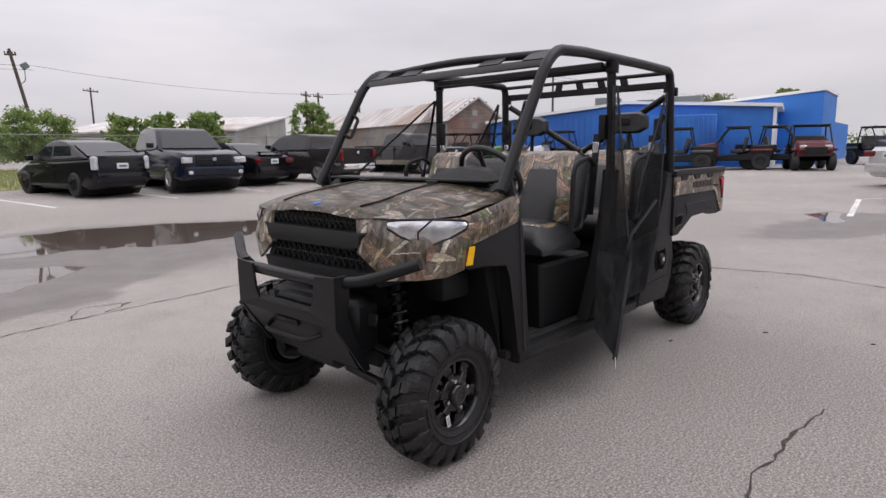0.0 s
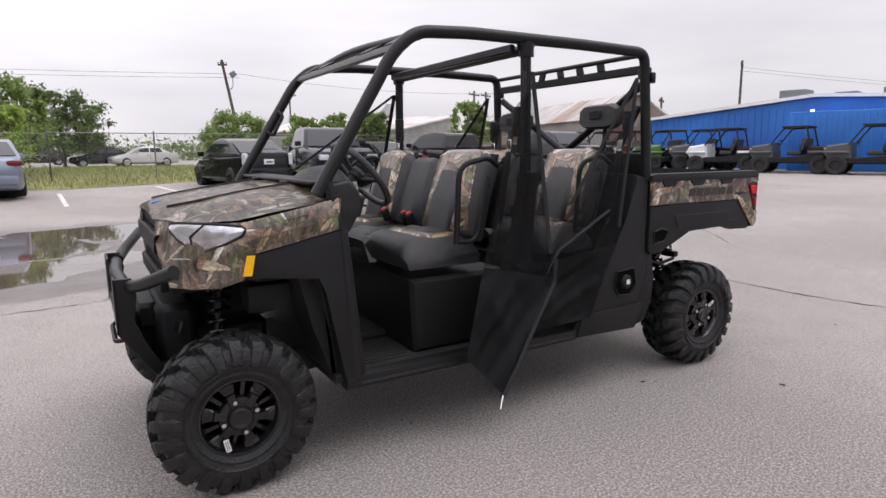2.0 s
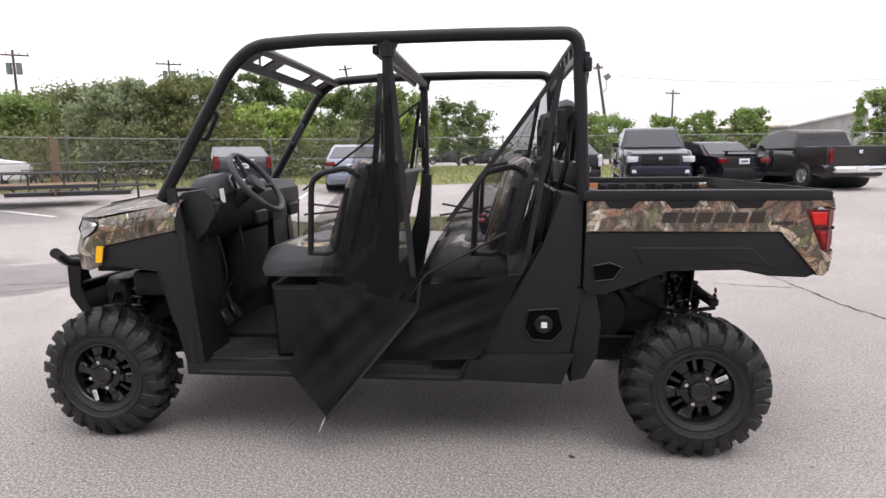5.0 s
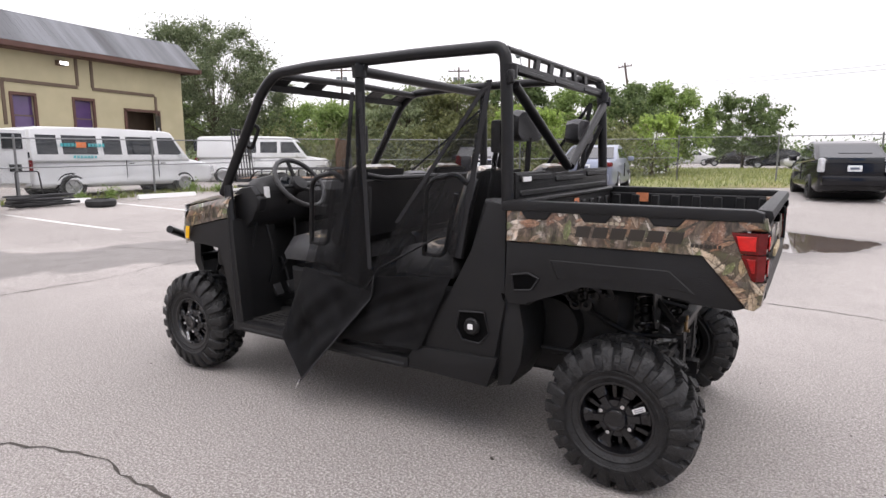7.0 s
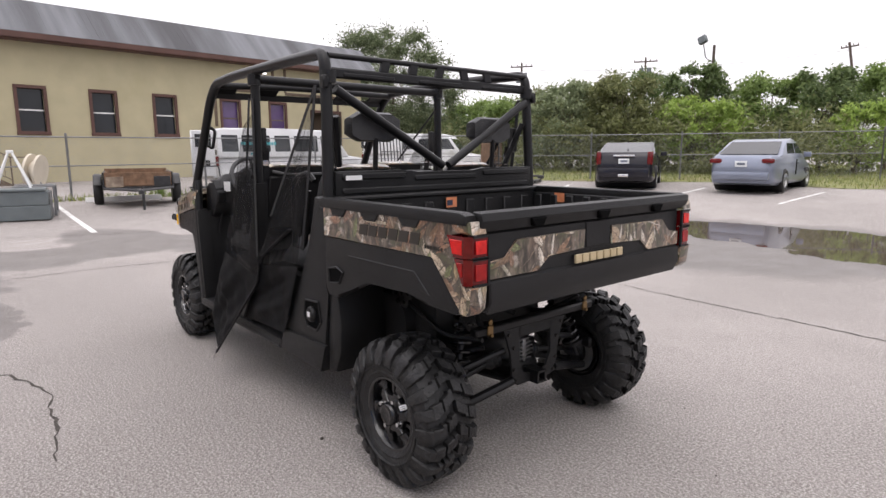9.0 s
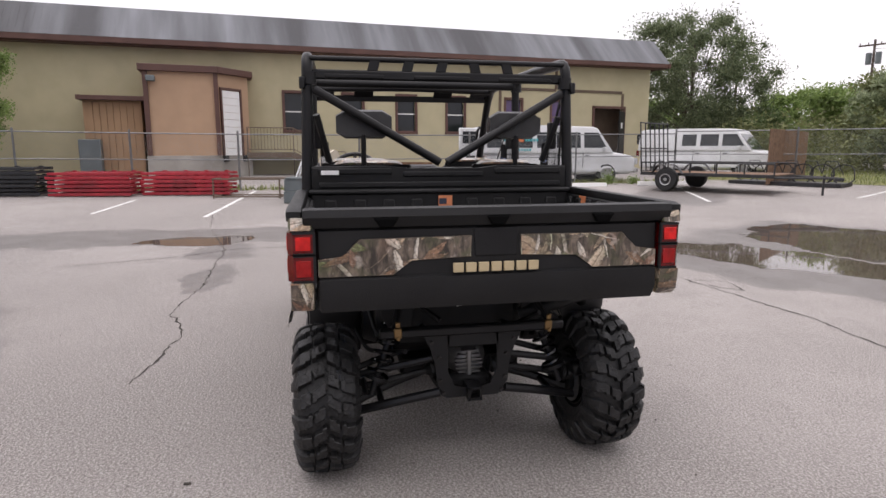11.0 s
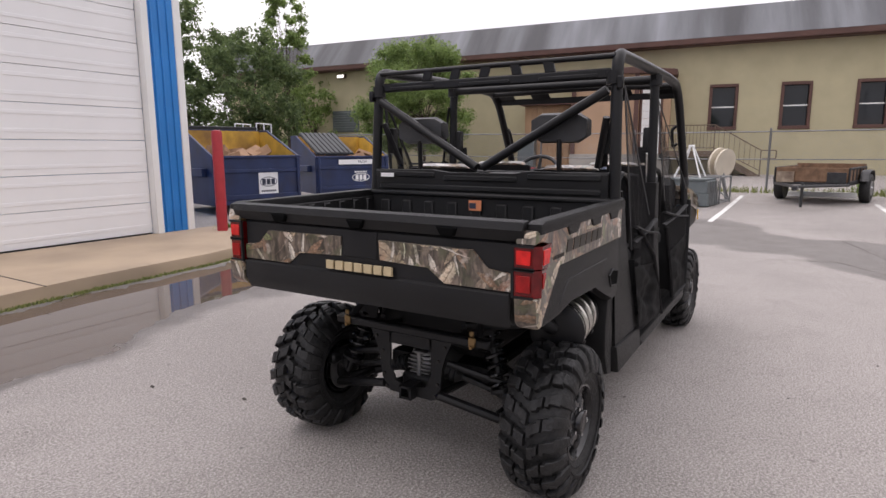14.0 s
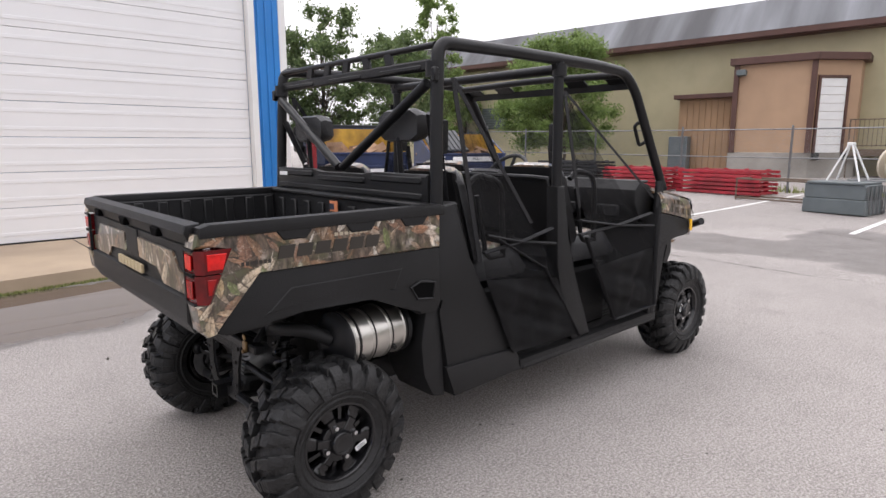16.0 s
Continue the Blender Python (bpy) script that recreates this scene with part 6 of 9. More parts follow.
both(susp)
bm = B()
box(bm, (1.42, 0, 0.47), (0.5, 0.34, 0.22), bevel=0.03)
box(bm, (1.32, 0, 0.72), (0.36, 0.40, 0.26), bevel=0.04)
part("front_gearcase", bm, "poly", utv)
bm = B()
box(bm, (1.60, 0, 0.60), (0.16, 0.66, 0.26), bevel=0.03)
box(bm, (1.70, 0, 0.66), (0.10, 0.40, 0.12), bevel=0.02)
part("radiator_box", bm, "trim_black", utv)
bm = B()
box(bm, (1.25, 0.50, 0.76), (0.20, 0.14, 0.13), bevel=0.03, seg=2)
part("reservoir", bm, "poly", utv)
bm = B()
box(bm, (1.60, 0.36, 0.635), (0.012, 0.05, 0.06), Euler((0, -0.3, 0.4)).to_matrix(), bevel=0.006)
part("radiator_guard", bm, "cage", utv)

# rear drive train
bm = B()
revolve(bm, [(0.012, -0.055), (0.05, -0.05), (0.072, -0.03), (0.088, 0.0), (0.105, 0.05), (0.11, 0.12), (0.08, 0.26)], (-1.46, 0, 0.465), (1, 0, 0), 24)
fins = []
for k in range(7):
    hw = 0.066 - 0.0035 * (k - 3) ** 2
    fins.append((0.405 + 0.02 * k, hw))
box(bm, (-1.514, 0.0, 0.465), (0.03, 0.026, 0.13), bevel=0.006)
gearcase = part("gearcase", bm, "alu", utv, "finned cast aluminium gearcase")
for z, hw in fins:
    bm = B()
    box(bm, (-1.51, 0, z), (0.035, 2 * hw, 0.007), bevel=0.002)
    part("fin", bm, "alu", gearcase)
bm = B()
revolve(bm, [(0.012, 0.0), (0.012, 0.01), (0.008, 0.014)], (-1.518, 0.0, 0.395), (-1, 0, 0), 6)
part("drain_plug", bm, "chrome", utv, "small steel drain plug")
bm = B()
box(bm, (-1.60, 0, 0.655), (0.05, 0.84, 0.04), bevel=0.008)
part("rear_crossbar", bm, "cage", utv)
bm = B()
plate = [(0.235, 0.645), (0.10, 0.645), (0.115, 0.58), (0.118, 0.46), (0.085, 0.39), (0.0, 0.375), (0.0, 0.335), (0.12, 0.335), (0.165, 0.40), (0.17, 0.50), (0.195, 0.57)]
for s in (1, -1):
    prism(bm, [(s * y, z) for y, z in plate], -1.598, -1.586, "x", 0.003)
box(bm, (-1.592, 0, 0.61), (0.012, 0.24, 0.07), bevel=0.003)
part("rear_frame_plate", bm, "poly", utv, "black pressed steel plate round the gearcase")
for s in (1, -1):
    for y, z in ((0.15, 0.42), (0.135, 0.36), (0.155, 0.53), (0.19, 0.60)):
        bm = B()
        cyl(bm, (-1.598, s * y, z), (-1.606, s * y, z), 0.0095, 0.008, 6)
        part("bolt", bm, "dull_pipe", utv)
bm = B()
for s in (1, -1):
    tube(bm, [(-1.595, s * 0.13, 0.36), (-1.40, s * 0.13, 0.34), (-1.15, s * 0.14, 0.33)], 0.018, 8)
    tube(bm, [(-1.60, s * 0.36, 0.655), (-1.45, s * 0.30, 0.80)], 0.016, 8)
    tube(bm, [(-1.60, s * 0.20, 0.645), (-1.30, s * 0.20, 0.60)], 0.016, 8)
box(bm, (-1.38, 0, 0.37), (0.32, 0.20, 0.10), bevel=0.02)
part("rear_frame", bm, "poly", utv)
for s in (1, -1):
    bm = B()
    prism(bm, [(s * 0.24, 0.83), (s * 0.42, 0.83), (s * 0.40, 0.70), (s * 0.34, 0.60), (s * 0.27, 0.62)], -1.50, -1.49, "x", 0.003)
    part("shock_tower", bm, "poly", utv)
for s in (1, -1):
    bm = B()
    box(bm, (-1.63, s * 0.342, 0.662), (0.012, 0.034, 0.045), bevel=0.004)
    box(bm, (-1.632, s * 0.342, 0.70), (0.010, 0.022, 0.026), bevel=0.004)
    cyl(bm, (-1.62, s * 0.342, 0.64), (-1.645, s * 0.342, 0.64), 0.008, seg=6)
    part("tie_bracket", bm, "gold", utv, "gold zinc-plated bracket")
bm = B()
for z in (0.365,):
    for dy, dz, sy, sz in ((0, 0.034, 0.085, 0.014), (0, -0.034, 0.085, 0.014), (0.036, 0, 0.014, 0.085), (-0.036, 0, 0.014, 0.085)):
        box(bm, (-1.60, dy * 0.75, z + dz * 0.75), (0.09, sy * 0.75, sz * 0.75))
part("hitch_receiver", bm, "cage", utv)
bm = B()
box(bm, (-1.12, 0.05, 0.66), (0.55, 0.72, 0.36), bevel=0.06)
box(bm, (-1.20, 0.28, 0.80), (0.3, 0.2, 0.16), bevel=0.04)
revolve(bm, [(0.03, 0), (0.15, 0.01), (0.16, 0.1), (0.14, 0.16)], (-1.02, 0.30, 0.60), (0, 1, 0), 24)
part("engine", bm, "poly", utv)
bm = B()
for p in (((-0.9, 0.5, 0.5), (-1.3, 0.45, 0.48), (-1.55, 0.3, 0.55)), ((-1.0, 0.2, 0.82), (-1.35, 0.3, 0.78), (-1.6, 0.15, 0.7)), ((-1.62, 0.38, 0.62), (-1.4, 0.42, 0.6), (-1.1, 0.45, 0.75)), ((-1.62, -0.3, 0.72), (-1.45, -0.2, 0.6), (-1.2, -0.1, 0.55))):
    tube(bm, p, 0.011, 6, 0.08)
part("hose", bm, "trim_black", utv)
for s in (1, -1):
    # perforated hanger under the bed: rings set edge to edge
    bm = B()
    for k, (x, z) in enumerate(((-1.16, 0.86), (-1.21, 0.865), (-1.26, 0.87), (-1.18, 0.82), (-1.23, 0.825), (-1.28, 0.83), (-1.14, 0.78), (-1.19, 0.78), (-1.24, 0.785), (-1.16, 0.74), (-1.21, 0.74), (-1.31, 0.80))):
        hole = 0.013 if k % 3 else 0.018
        revolve(bm, [(hole, 0.0), (hole, 0.006), (0.031, 0.006), (0.031, 0.0)], (x, s * 0.50, z), (0, 1, 0), 10, True)
    part("perforated_hanger", bm, "cage", utv)
bm = B()
revolve(bm, [(0.05, -0.17), (0.10, -0.16), (0.114, -0.14), (0.119, -0.135), (0.119, -0.125), (0.114, -0.12), (0.114, -0.05), (0.119, -0.045), (0.119, -0.03), (0.114, -0.025), (0.114, 0.045), (0.119, 0.05), (0.119, 0.065), (0.114, 0.07), (0.114, 0.13), (0.119, 0.135), (0.119, 0.145), (0.10, 0.16), (0.045, 0.17)], (-1.21, -0.60, 0.69), (1, 0.12, 0), 36)
muff = part("muffler", bm, "steel", utv, "stainless steel muffler with ribbed shell")
bm = B()
tube(bm, [(-1.38, -0.61, 0.70), (-1.46, -0.57, 0.75), (-1.54, -0.44, 0.74), (-1.48, -0.25, 0.68)], 0.030, 12, 0.08)
part("tail_pipe", bm, "poly", muff)
ax = V(1, 0.12, 0).normalized()
for h0, h1 in ((-0.178, -0.150), (0.152, 0.185)):
    bm = B()
    revolve(bm, [(0.06, h0), (0.105, h0 + 0.008), (0.124, h0 + 0.02), (0.124, h1), (0.09, h1)] if h0 < 0 else [(0.09, h0), (0.122, h0), (0.122, h1 - 0.012), (0.10, h1), (0.05, h1)], (-1.21, -0.60, 0.69), ax, 32)
    part("heat_shield", bm, "cage", muff, "black heat shield cap")
for h in (-0.115, -0.035, 0.06, 0.14):
    bm = B()
    revolve(bm, [(0.1155, h - 0.005), (0.121, h - 0.003), (0.121, h + 0.003), (0.1155, h + 0.005)], (-1.21, -0.60, 0.69), ax, 36, True)
    part("clamp_band", bm, "dull_pipe", muff)
for h in (-0.09, 0.085):
    bm = B()
    c = V(-1.21, -0.60, 0.69) + ax * h + V(0.0, -0.104, -0.052)
    cyl(bm, c, c + V(0.0, -0.012, -0.006), 0.011, seg=8)
    part("band_bolt", bm, "dull_pipe", muff)
bm = B()
box(bm, (-1.63, 0.06, 0.80), (0.02, 0.07, 0.06), Euler((0, 0, 0.2)).to_matrix(), bevel=0.01)
part("tag", bm, "sticker", utv, "small pale tag below the bed")


# rear quarter panels with the filler recess
def quarter(s):
    bm = B()
    prism(bm, [(-0.33, 0.352), (-0.82, 0.338), (-0.87, 0.46), (-0.882, 0.76), (-0.905, 0.80), (-0.905, 1.215), (-0.79, 1.235), (-0.745, 0.98), (-0.60, 0.76), (-0.405, 0.485), (-0.345, 0.40)], s * 0.60, s * 0.742, "y", 0.022, 2)
    q = part("quarter_panel", bm, "poly", utv)
    bm = B()
    prism(bm, [(-0.36, 0.352), (-0.82, 0.338), (-0.865, 0.46), (-0.875, 0.49), (-0.40, 0.475)], s * 0.70, s * 0.756, "y", 0.012, 2)
    part("lower_step", bm, "poly", q)
    if s > 0:
        bm = B()
        hexa = [(-0.665, 0.69), (-0.80, 0.70), (-0.825, 0.60), (-0.775, 0.545), (-0.68, 0.55), (-0.645, 0.61)]
        # no real cavity: a dark hexagon on the panel paints the recess's shade
        prism(bm, hexa, 0.741, 0.7445, "y")
        part("filler_recess", bm, "hollow", q)
        bm = B()
        tube(bm, [(x, 0.744, z) for x, z in hexa], 0.006, 6, closed=True)
        part("recess_rim", bm, "cage", q)
        bm = B()
        revolve(bm, [(0.042, 0.0), (0.042, 0.012), (0.036, 0.016), (0.034, 0.022), (0.01, 0.023)], (-0.735, 0.742, 0.625), (0, 1, 0), 24)
        cap = part("fuel_cap", bm, "poly", q)
        bm = B()
        box(bm, (-0.735, 0.767, 0.627), (0.026, 0.003, 0.026))
        part("sticker", bm, "sticker", cap)
    bm = B()
    prism(bm, [(-0.86, 0.342), (-0.93, 0.36), (-0.985, 0.47), (-1.0, 0.62), (-0.97, 0.78), (-0.88, 0.80)], s * 0.46, s * 0.732, "y", 0.02, 2)
    part("rear_wheel_liner", bm, "poly", q)
    # middle post cover, leaning ahead towards the sill
    bm = B()
    prism(bm, [(-0.075, 1.27), (-0.005, 1.27), (0.02, 0.98), (0.10, 0.78), (0.27, 0.405), (0.10, 0.40), (0.0, 0.62), (-0.055, 0.85)], s * 0.655, s * 0.735, "y", 0.014, 2)
    part("middle_post_cover", bm, "poly", utv)


both(quarter)

# cabin: seat boxes, bulkhead, dash
bm = B()
prism(bm, [(0.58, 0.40), (0.60, 0.77), (0.05, 0.77), (0.02, 0.40)], -0.62, 0.62, "y", 0.02)
part("seat_box", bm, "poly", utv)
bm = B()
prism(bm, [(-0.22, 0.40), (-0.19, 0.77), (-0.74, 0.77), (-0.74, 0.40)], -0.62, 0.62, "y", 0.02)
part("seat_box", bm, "poly", utv)
bm = B()
prism(bm, [(-0.80, 0.40), (-0.77, 0.40), (-0.775, 1.23), (-0.80, 1.23)], -0.68, 0.68, "y")
part("bulkhead", bm, "poly", utv)
bm = B()
prism(bm, [(1.075, 0.96), (1.06, 1.20), (1.0, 1.235), (0.90, 1.25), (0.85, 1.20), (0.845, 1.12), (0.90, 1.03), (0.99, 0.96)], -0.64, 0.64, "y", 0.025, 2)
dash = part("dashboard", bm, "dash", utv, "black moulded dashboard")
bm = B()
prism(bm, [(1.03, 0.40), (1.075, 0.98), (1.05, 0.98), (1.0, 0.40)], -0.66, 0.66, "y", 0.006)
part("firewall", bm, "poly", utv)
bm = B()
prism(bm, [(0.995, 0.52), (0.93, 0.62), (0.91, 0.98), (1.03, 0.98), (1.01, 0.52)], -0.20, 0.16, "y", 0.03, 2)
part("centre_console", bm, "dash", dash)
bm = B()
box(bm, (0.86, 0.60, 1.14), (0.05, 0.07, 0.10), Euler((0, -0.3, 0)).to_matrix(), 0.012)
part("switch_pod", bm, "trim_black", dash)
bm = B()
for q in (((0.90, 0.52, 1.0), (0.86, 0.50, 0.80), (0.95, 0.48, 0.60)), ((0.88, 0.30, 1.02), (0.84, 0.33, 0.86), (0.96, 0.36, 0.66)), ((0.92, 0.57, 1.05), (0.96, 0.60, 0.85), (0.98, 0.58, 0.62))):
    tube(bm, q, 0.008, 6, 0.08)
part("wiring", bm, "trim_black", dash)
bm = B()
panel(bm, [(0.835, 0.585, 1.175), (0.835, 0.54, 1.175), (0.845, 0.535, 1.245), (0.845, 0.58, 1.245)], 0.002)
part("paper_tag", bm, "sticker", dash, "white paper tag on the dash")
bm = B()
rows = []
for y, k in ((0.16, 0.0), (0.22, 0.7), (0.38, 1.0), (0.54, 0.7), (0.60, 0.0)):
    rows.append([V(1.04, y, 1.225), V(0.99, y, 1.235 + 0.075 * k), V(0.90, y, 1.245 + 0.075 * k), V(0.84, y, 1.20 + 0.03 * k), V(0.86, y, 1.18)])
loft(bm, rows)
part("gauge_hood", bm, "dash", dash, sharp=60)
bm = B()
revolve(bm, [(0.052, 0), (0.05, 0.008), (0.01, 0.009)], (0.855, 0.38, 1.255), (-1, 0, 0.35), 24)
part("gauge", bm, "glass", dash)
bm = B()
for y in (-0.45, -0.12, 0.10):
    box(bm, (0.835, y, 1.06), (0.03, 0.17, 0.08), bevel=0.01)
part("dash_pocket", bm, "trim_black", dash)
bm = B()
box(bm, (1.00, 0.0, 1.245), (0.14, 1.20, 0.016), bevel=0.006)
part("cowl", bm, "poly", utv)
wheel_c, wheel_n = V(0.735, 0.375, 1.265), V(-0.78, 0, 0.62).normalized()
u, v = frame_of(wheel_n)
bm = B()
tube(bm, [wheel_c + u * (0.182 * math.cos(k * math.pi / 20)) + v * (0.182 * math.sin(k * math.pi / 20)) for k in range(40)], 0.0155, 10, closed=True)
sw = part("steering_wheel", bm, "vinyl", utv, "black three-spoke steering wheel")
bm = B()
for a in (0.15, math.pi - 0.15, 1.5 * math.pi):
    p = wheel_c + u * (0.17 * math.cos(a)) + v * (0.17 * math.sin(a))
    tube(bm, [wheel_c - wheel_n * 0.03, p], 0.013, 6)
revolve(bm, [(0.05, -0.035), (0.058, -0.01), (0.05, 0.008), (0.02, 0.012)], wheel_c, wheel_n, 20)
part("spokes", bm, "poly", sw)
bm = B()
cyl(bm, wheel_c - wheel_n * 0.03, wheel_c - wheel_n * 0.22, 0.034, 0.045, 12)
part("column", bm, "poly", sw)
bm = B()
panel(bm, [(0.645, 0.16, 0.93), (0.63, 0.22, 0.94), (0.60, 0.24, 0.80), (0.615, 0.18, 0.79)], 0.002)
part("paper_tag", bm, "sticker", utv, "white paper tag hanging below the dash")
bm = B()
for y in (0.42, 0.30):
    box(bm, (0.93, y, 0.55), (0.025, 0.07, 0.09), Euler((0, 0.5, 0)).to_matrix(), 0.006)
    cyl(bm, (0.94, y, 0.57), (1.02, y, 0.75), 0.01, seg=6)
part("pedal", bm, "cage", utv)


def cushion(y0, y1, x0, x1, z0, z1, nose=0.05):
    """A padded seat base with rounded edges and a dropped nose."""
    bm = B()
    rows = []
    for f in np.linspace(0, 1, 9):
        y = y0 + (y1 - y0) * f
        e = min(f, 1 - f) * 2
        k = min(1.0, e / 0.28) ** 0.5 if e < 0.28 else 1.0
        zt = z0 + (z1 - z0) * (0.45 + 0.55 * k)
        rows.append([V(x0 + 0.012 * (1 - k), y, z0), V(x0 + 0.004, y, z0 + (zt - z0) * 0.6), V(x0 + 0.04, y, zt - 0.01), V((x0 + x1) / 2, y, zt - 0.016), V(x1 - 0.11, y, zt), V(x1 - 0.035, y, zt - 0.02), V(x1 - 0.004 - 0.012 * (1 - k), y, z0 + (zt - z0) * 0.5), V(x1 - 0.03, y, z0)])
    loft(bm, rows)
    return bm


def back(y0, y1, x, z0, z1, lean, thick):
    bm = B()
    rows = []
    for f in np.linspace(0, 1, 9):
        y = y0 + (y1 - y0) * f
        e = min(f, 1 - f) * 2
        k = min(1.0, e / 0.3) ** 0.5 if e < 0.3 else 1.0
        th = thick * (0.55 + 0.45 * k)
        zt = z1 - 0.05 * (1 - k)
        rows.append([V(x, y, z0), V(x - lean * 0.5, y, (z0 + zt) / 2), V(x - lean, y, zt - 0.015), V(x - lean + th * 0.4, y, zt), V(x - lean + th * 0.9, y, zt - 0.03), V(x - lean * 0.5 + th, y, (z0 + zt) / 2), V(x + th, y, z0 + 0.04), V(x + th * 0.6, y, z0)])
    loft(bm, rows)
    return bm


def seat(y0, y1, xf, xb, centre=True):
    z0 = 0.775
    base = part("seat_cushion", cushion(y0 - 0.008, y1 + 0.008, xb + 0.005, xf + 0.012, z0 + 0.045, 0.972), "vinyl", utv, "black seat cushion with camouflage border", sharp=60)
    part("cushion_cover", cushion(y0 + 0.03, y1 - 0.03, xb + 0.02, xf - 0.035, z0 + 0.06, 0.984), "camo", base, "camouflage cover", sharp=60)
    m = 0.045 * (y1 - y0) / 0.48
    part("cushion_inset", cushion(y0 + m * 2.6, y1 - m * 2.0, xb + 0.03, xf - 0.10, z0 + 0.07, 0.995), "vinyl", base, sharp=60)
    bk = part("seat_back", back(y0, y1, xb - 0.0, 0.93, 1.372, 0.113, 0.098), "vinyl", utv, "black seat back with camouflage border", sharp=60)
    part("back_cover", back(y0 + 0.022, y1 - 0.022, xb + 0.004, 0.945, 1.385, 0.115, 0.107), "camo", bk, "camouflage cover", sharp=60)
    part("back_inset", back(y0 + m * 1.8, y1 - m * 1.8, xb + 0.009, 0.935, 1.305, 0.0945, 0.113), "vinyl", bk, sharp=60)
    bm = B()
    prism(bm, [(xb - 0.025, 0.92), (xb + 0.0, 0.92), (xb - 0.10, 1.36), (xb - 0.13, 1.36)], y0 + 0.015, y1 - 0.015, "y", 0.008)
    part("back_shell", bm, "poly", bk)
    bm = B()
    c = (y0 + y1) / 2
    for k in range(7):
        box(bm, (xb - 0.028 + 0.006, c - 0.09 + 0.03 * k, 1.335), (0.004, 0.021, 0.02), Euler((0, -0.25, 0)).to_matrix())
    part("back_marking", bm, "print_light", bk, "row of tan blocks on the seat back")


for xf, xb in ((0.63, 0.20), (-0.20, -0.58)):
    seat(0.13, 0.63, xf, xb)
    seat(-0.63, -0.20, xf, xb)
    # narrow middle seat
    base = part("middle_cushion", cushion(-0.19, 0.12, xb + 0.02, xf - 0.01, 0.84, 0.955), "vinyl", utv, "narrow black middle seat", sharp=60)
    part("middle_back", back(-0.19, 0.12, xb, 0.93, 1.34, 0.11, 0.09), "vinyl", utv, "narrow black middle seat back", sharp=60)
    for y in (0.125, -0.195, 0.06):
        bm = B()
        box(bm, (xb + 0.13, y, 1.0), (0.045, 0.035, 0.075), Euler((0, 0.35, 0)).to_matrix(), 0.008)
        bk = part("belt_buckle", bm, "trim_black", utv, "black belt buckle with a red button")
        bm = B()
        box(bm, (xb + 0.142, y, 1.032), (0.03, 0.026, 0.022), Euler((0, 0.35, 0)).to_matrix(), 0.004)
        part("release_button", bm, "red_plastic", bk)
    for s in (1, -1):
        bm = B()
        tube(bm, [(xb + 0.17, s * 0.665, 0.93), (xb + 0.15, s * 0.665, 1.31), (xb - 0.02, s * 0.665, 1.345), (xb - 0.08, s * 0.665, 1.30)], 0.0145, 8, 0.07)
        tube(bm, [(xb + 0.17, s * 0.665, 0.94), (xb + 0.05, s * 0.665, 0.935), (xb - 0.02, s * 0.665, 1.25)], 0.0125, 8, 0.05)
        part("hip_hoop", bm, "cage", utv, "black tube hip restraint")
bm = B()
tube(bm, [(0.02, -0.60, 1.30), (-0.03, -0.52, 1.31), (-0.03, 0.50, 1.31), (0.02, 0.58, 1.33)], 0.014, 8, 0.05)
part("grab_rail", bm, "cage", utv)
bm = B()
box(bm, (0.05, 0.0, 1.14), (0.02, 1.22, 0.34), Euler((0, -0.25, 0)).to_matrix(), 0.008)
part("front_bulkhead", bm, "poly", utv)

# cage
SIDE = [(1.075, 0.70, 1.20), (0.70, 0.688, 1.805), (0.585, 0.685, 1.898), (0.30, 0.682, 1.916), (-0.40, 0.684, 1.920), (-0.868, 0.697, 1.912), (-0.886, 0.705, 1.60), (-0.90, 0.72, 1.20)]


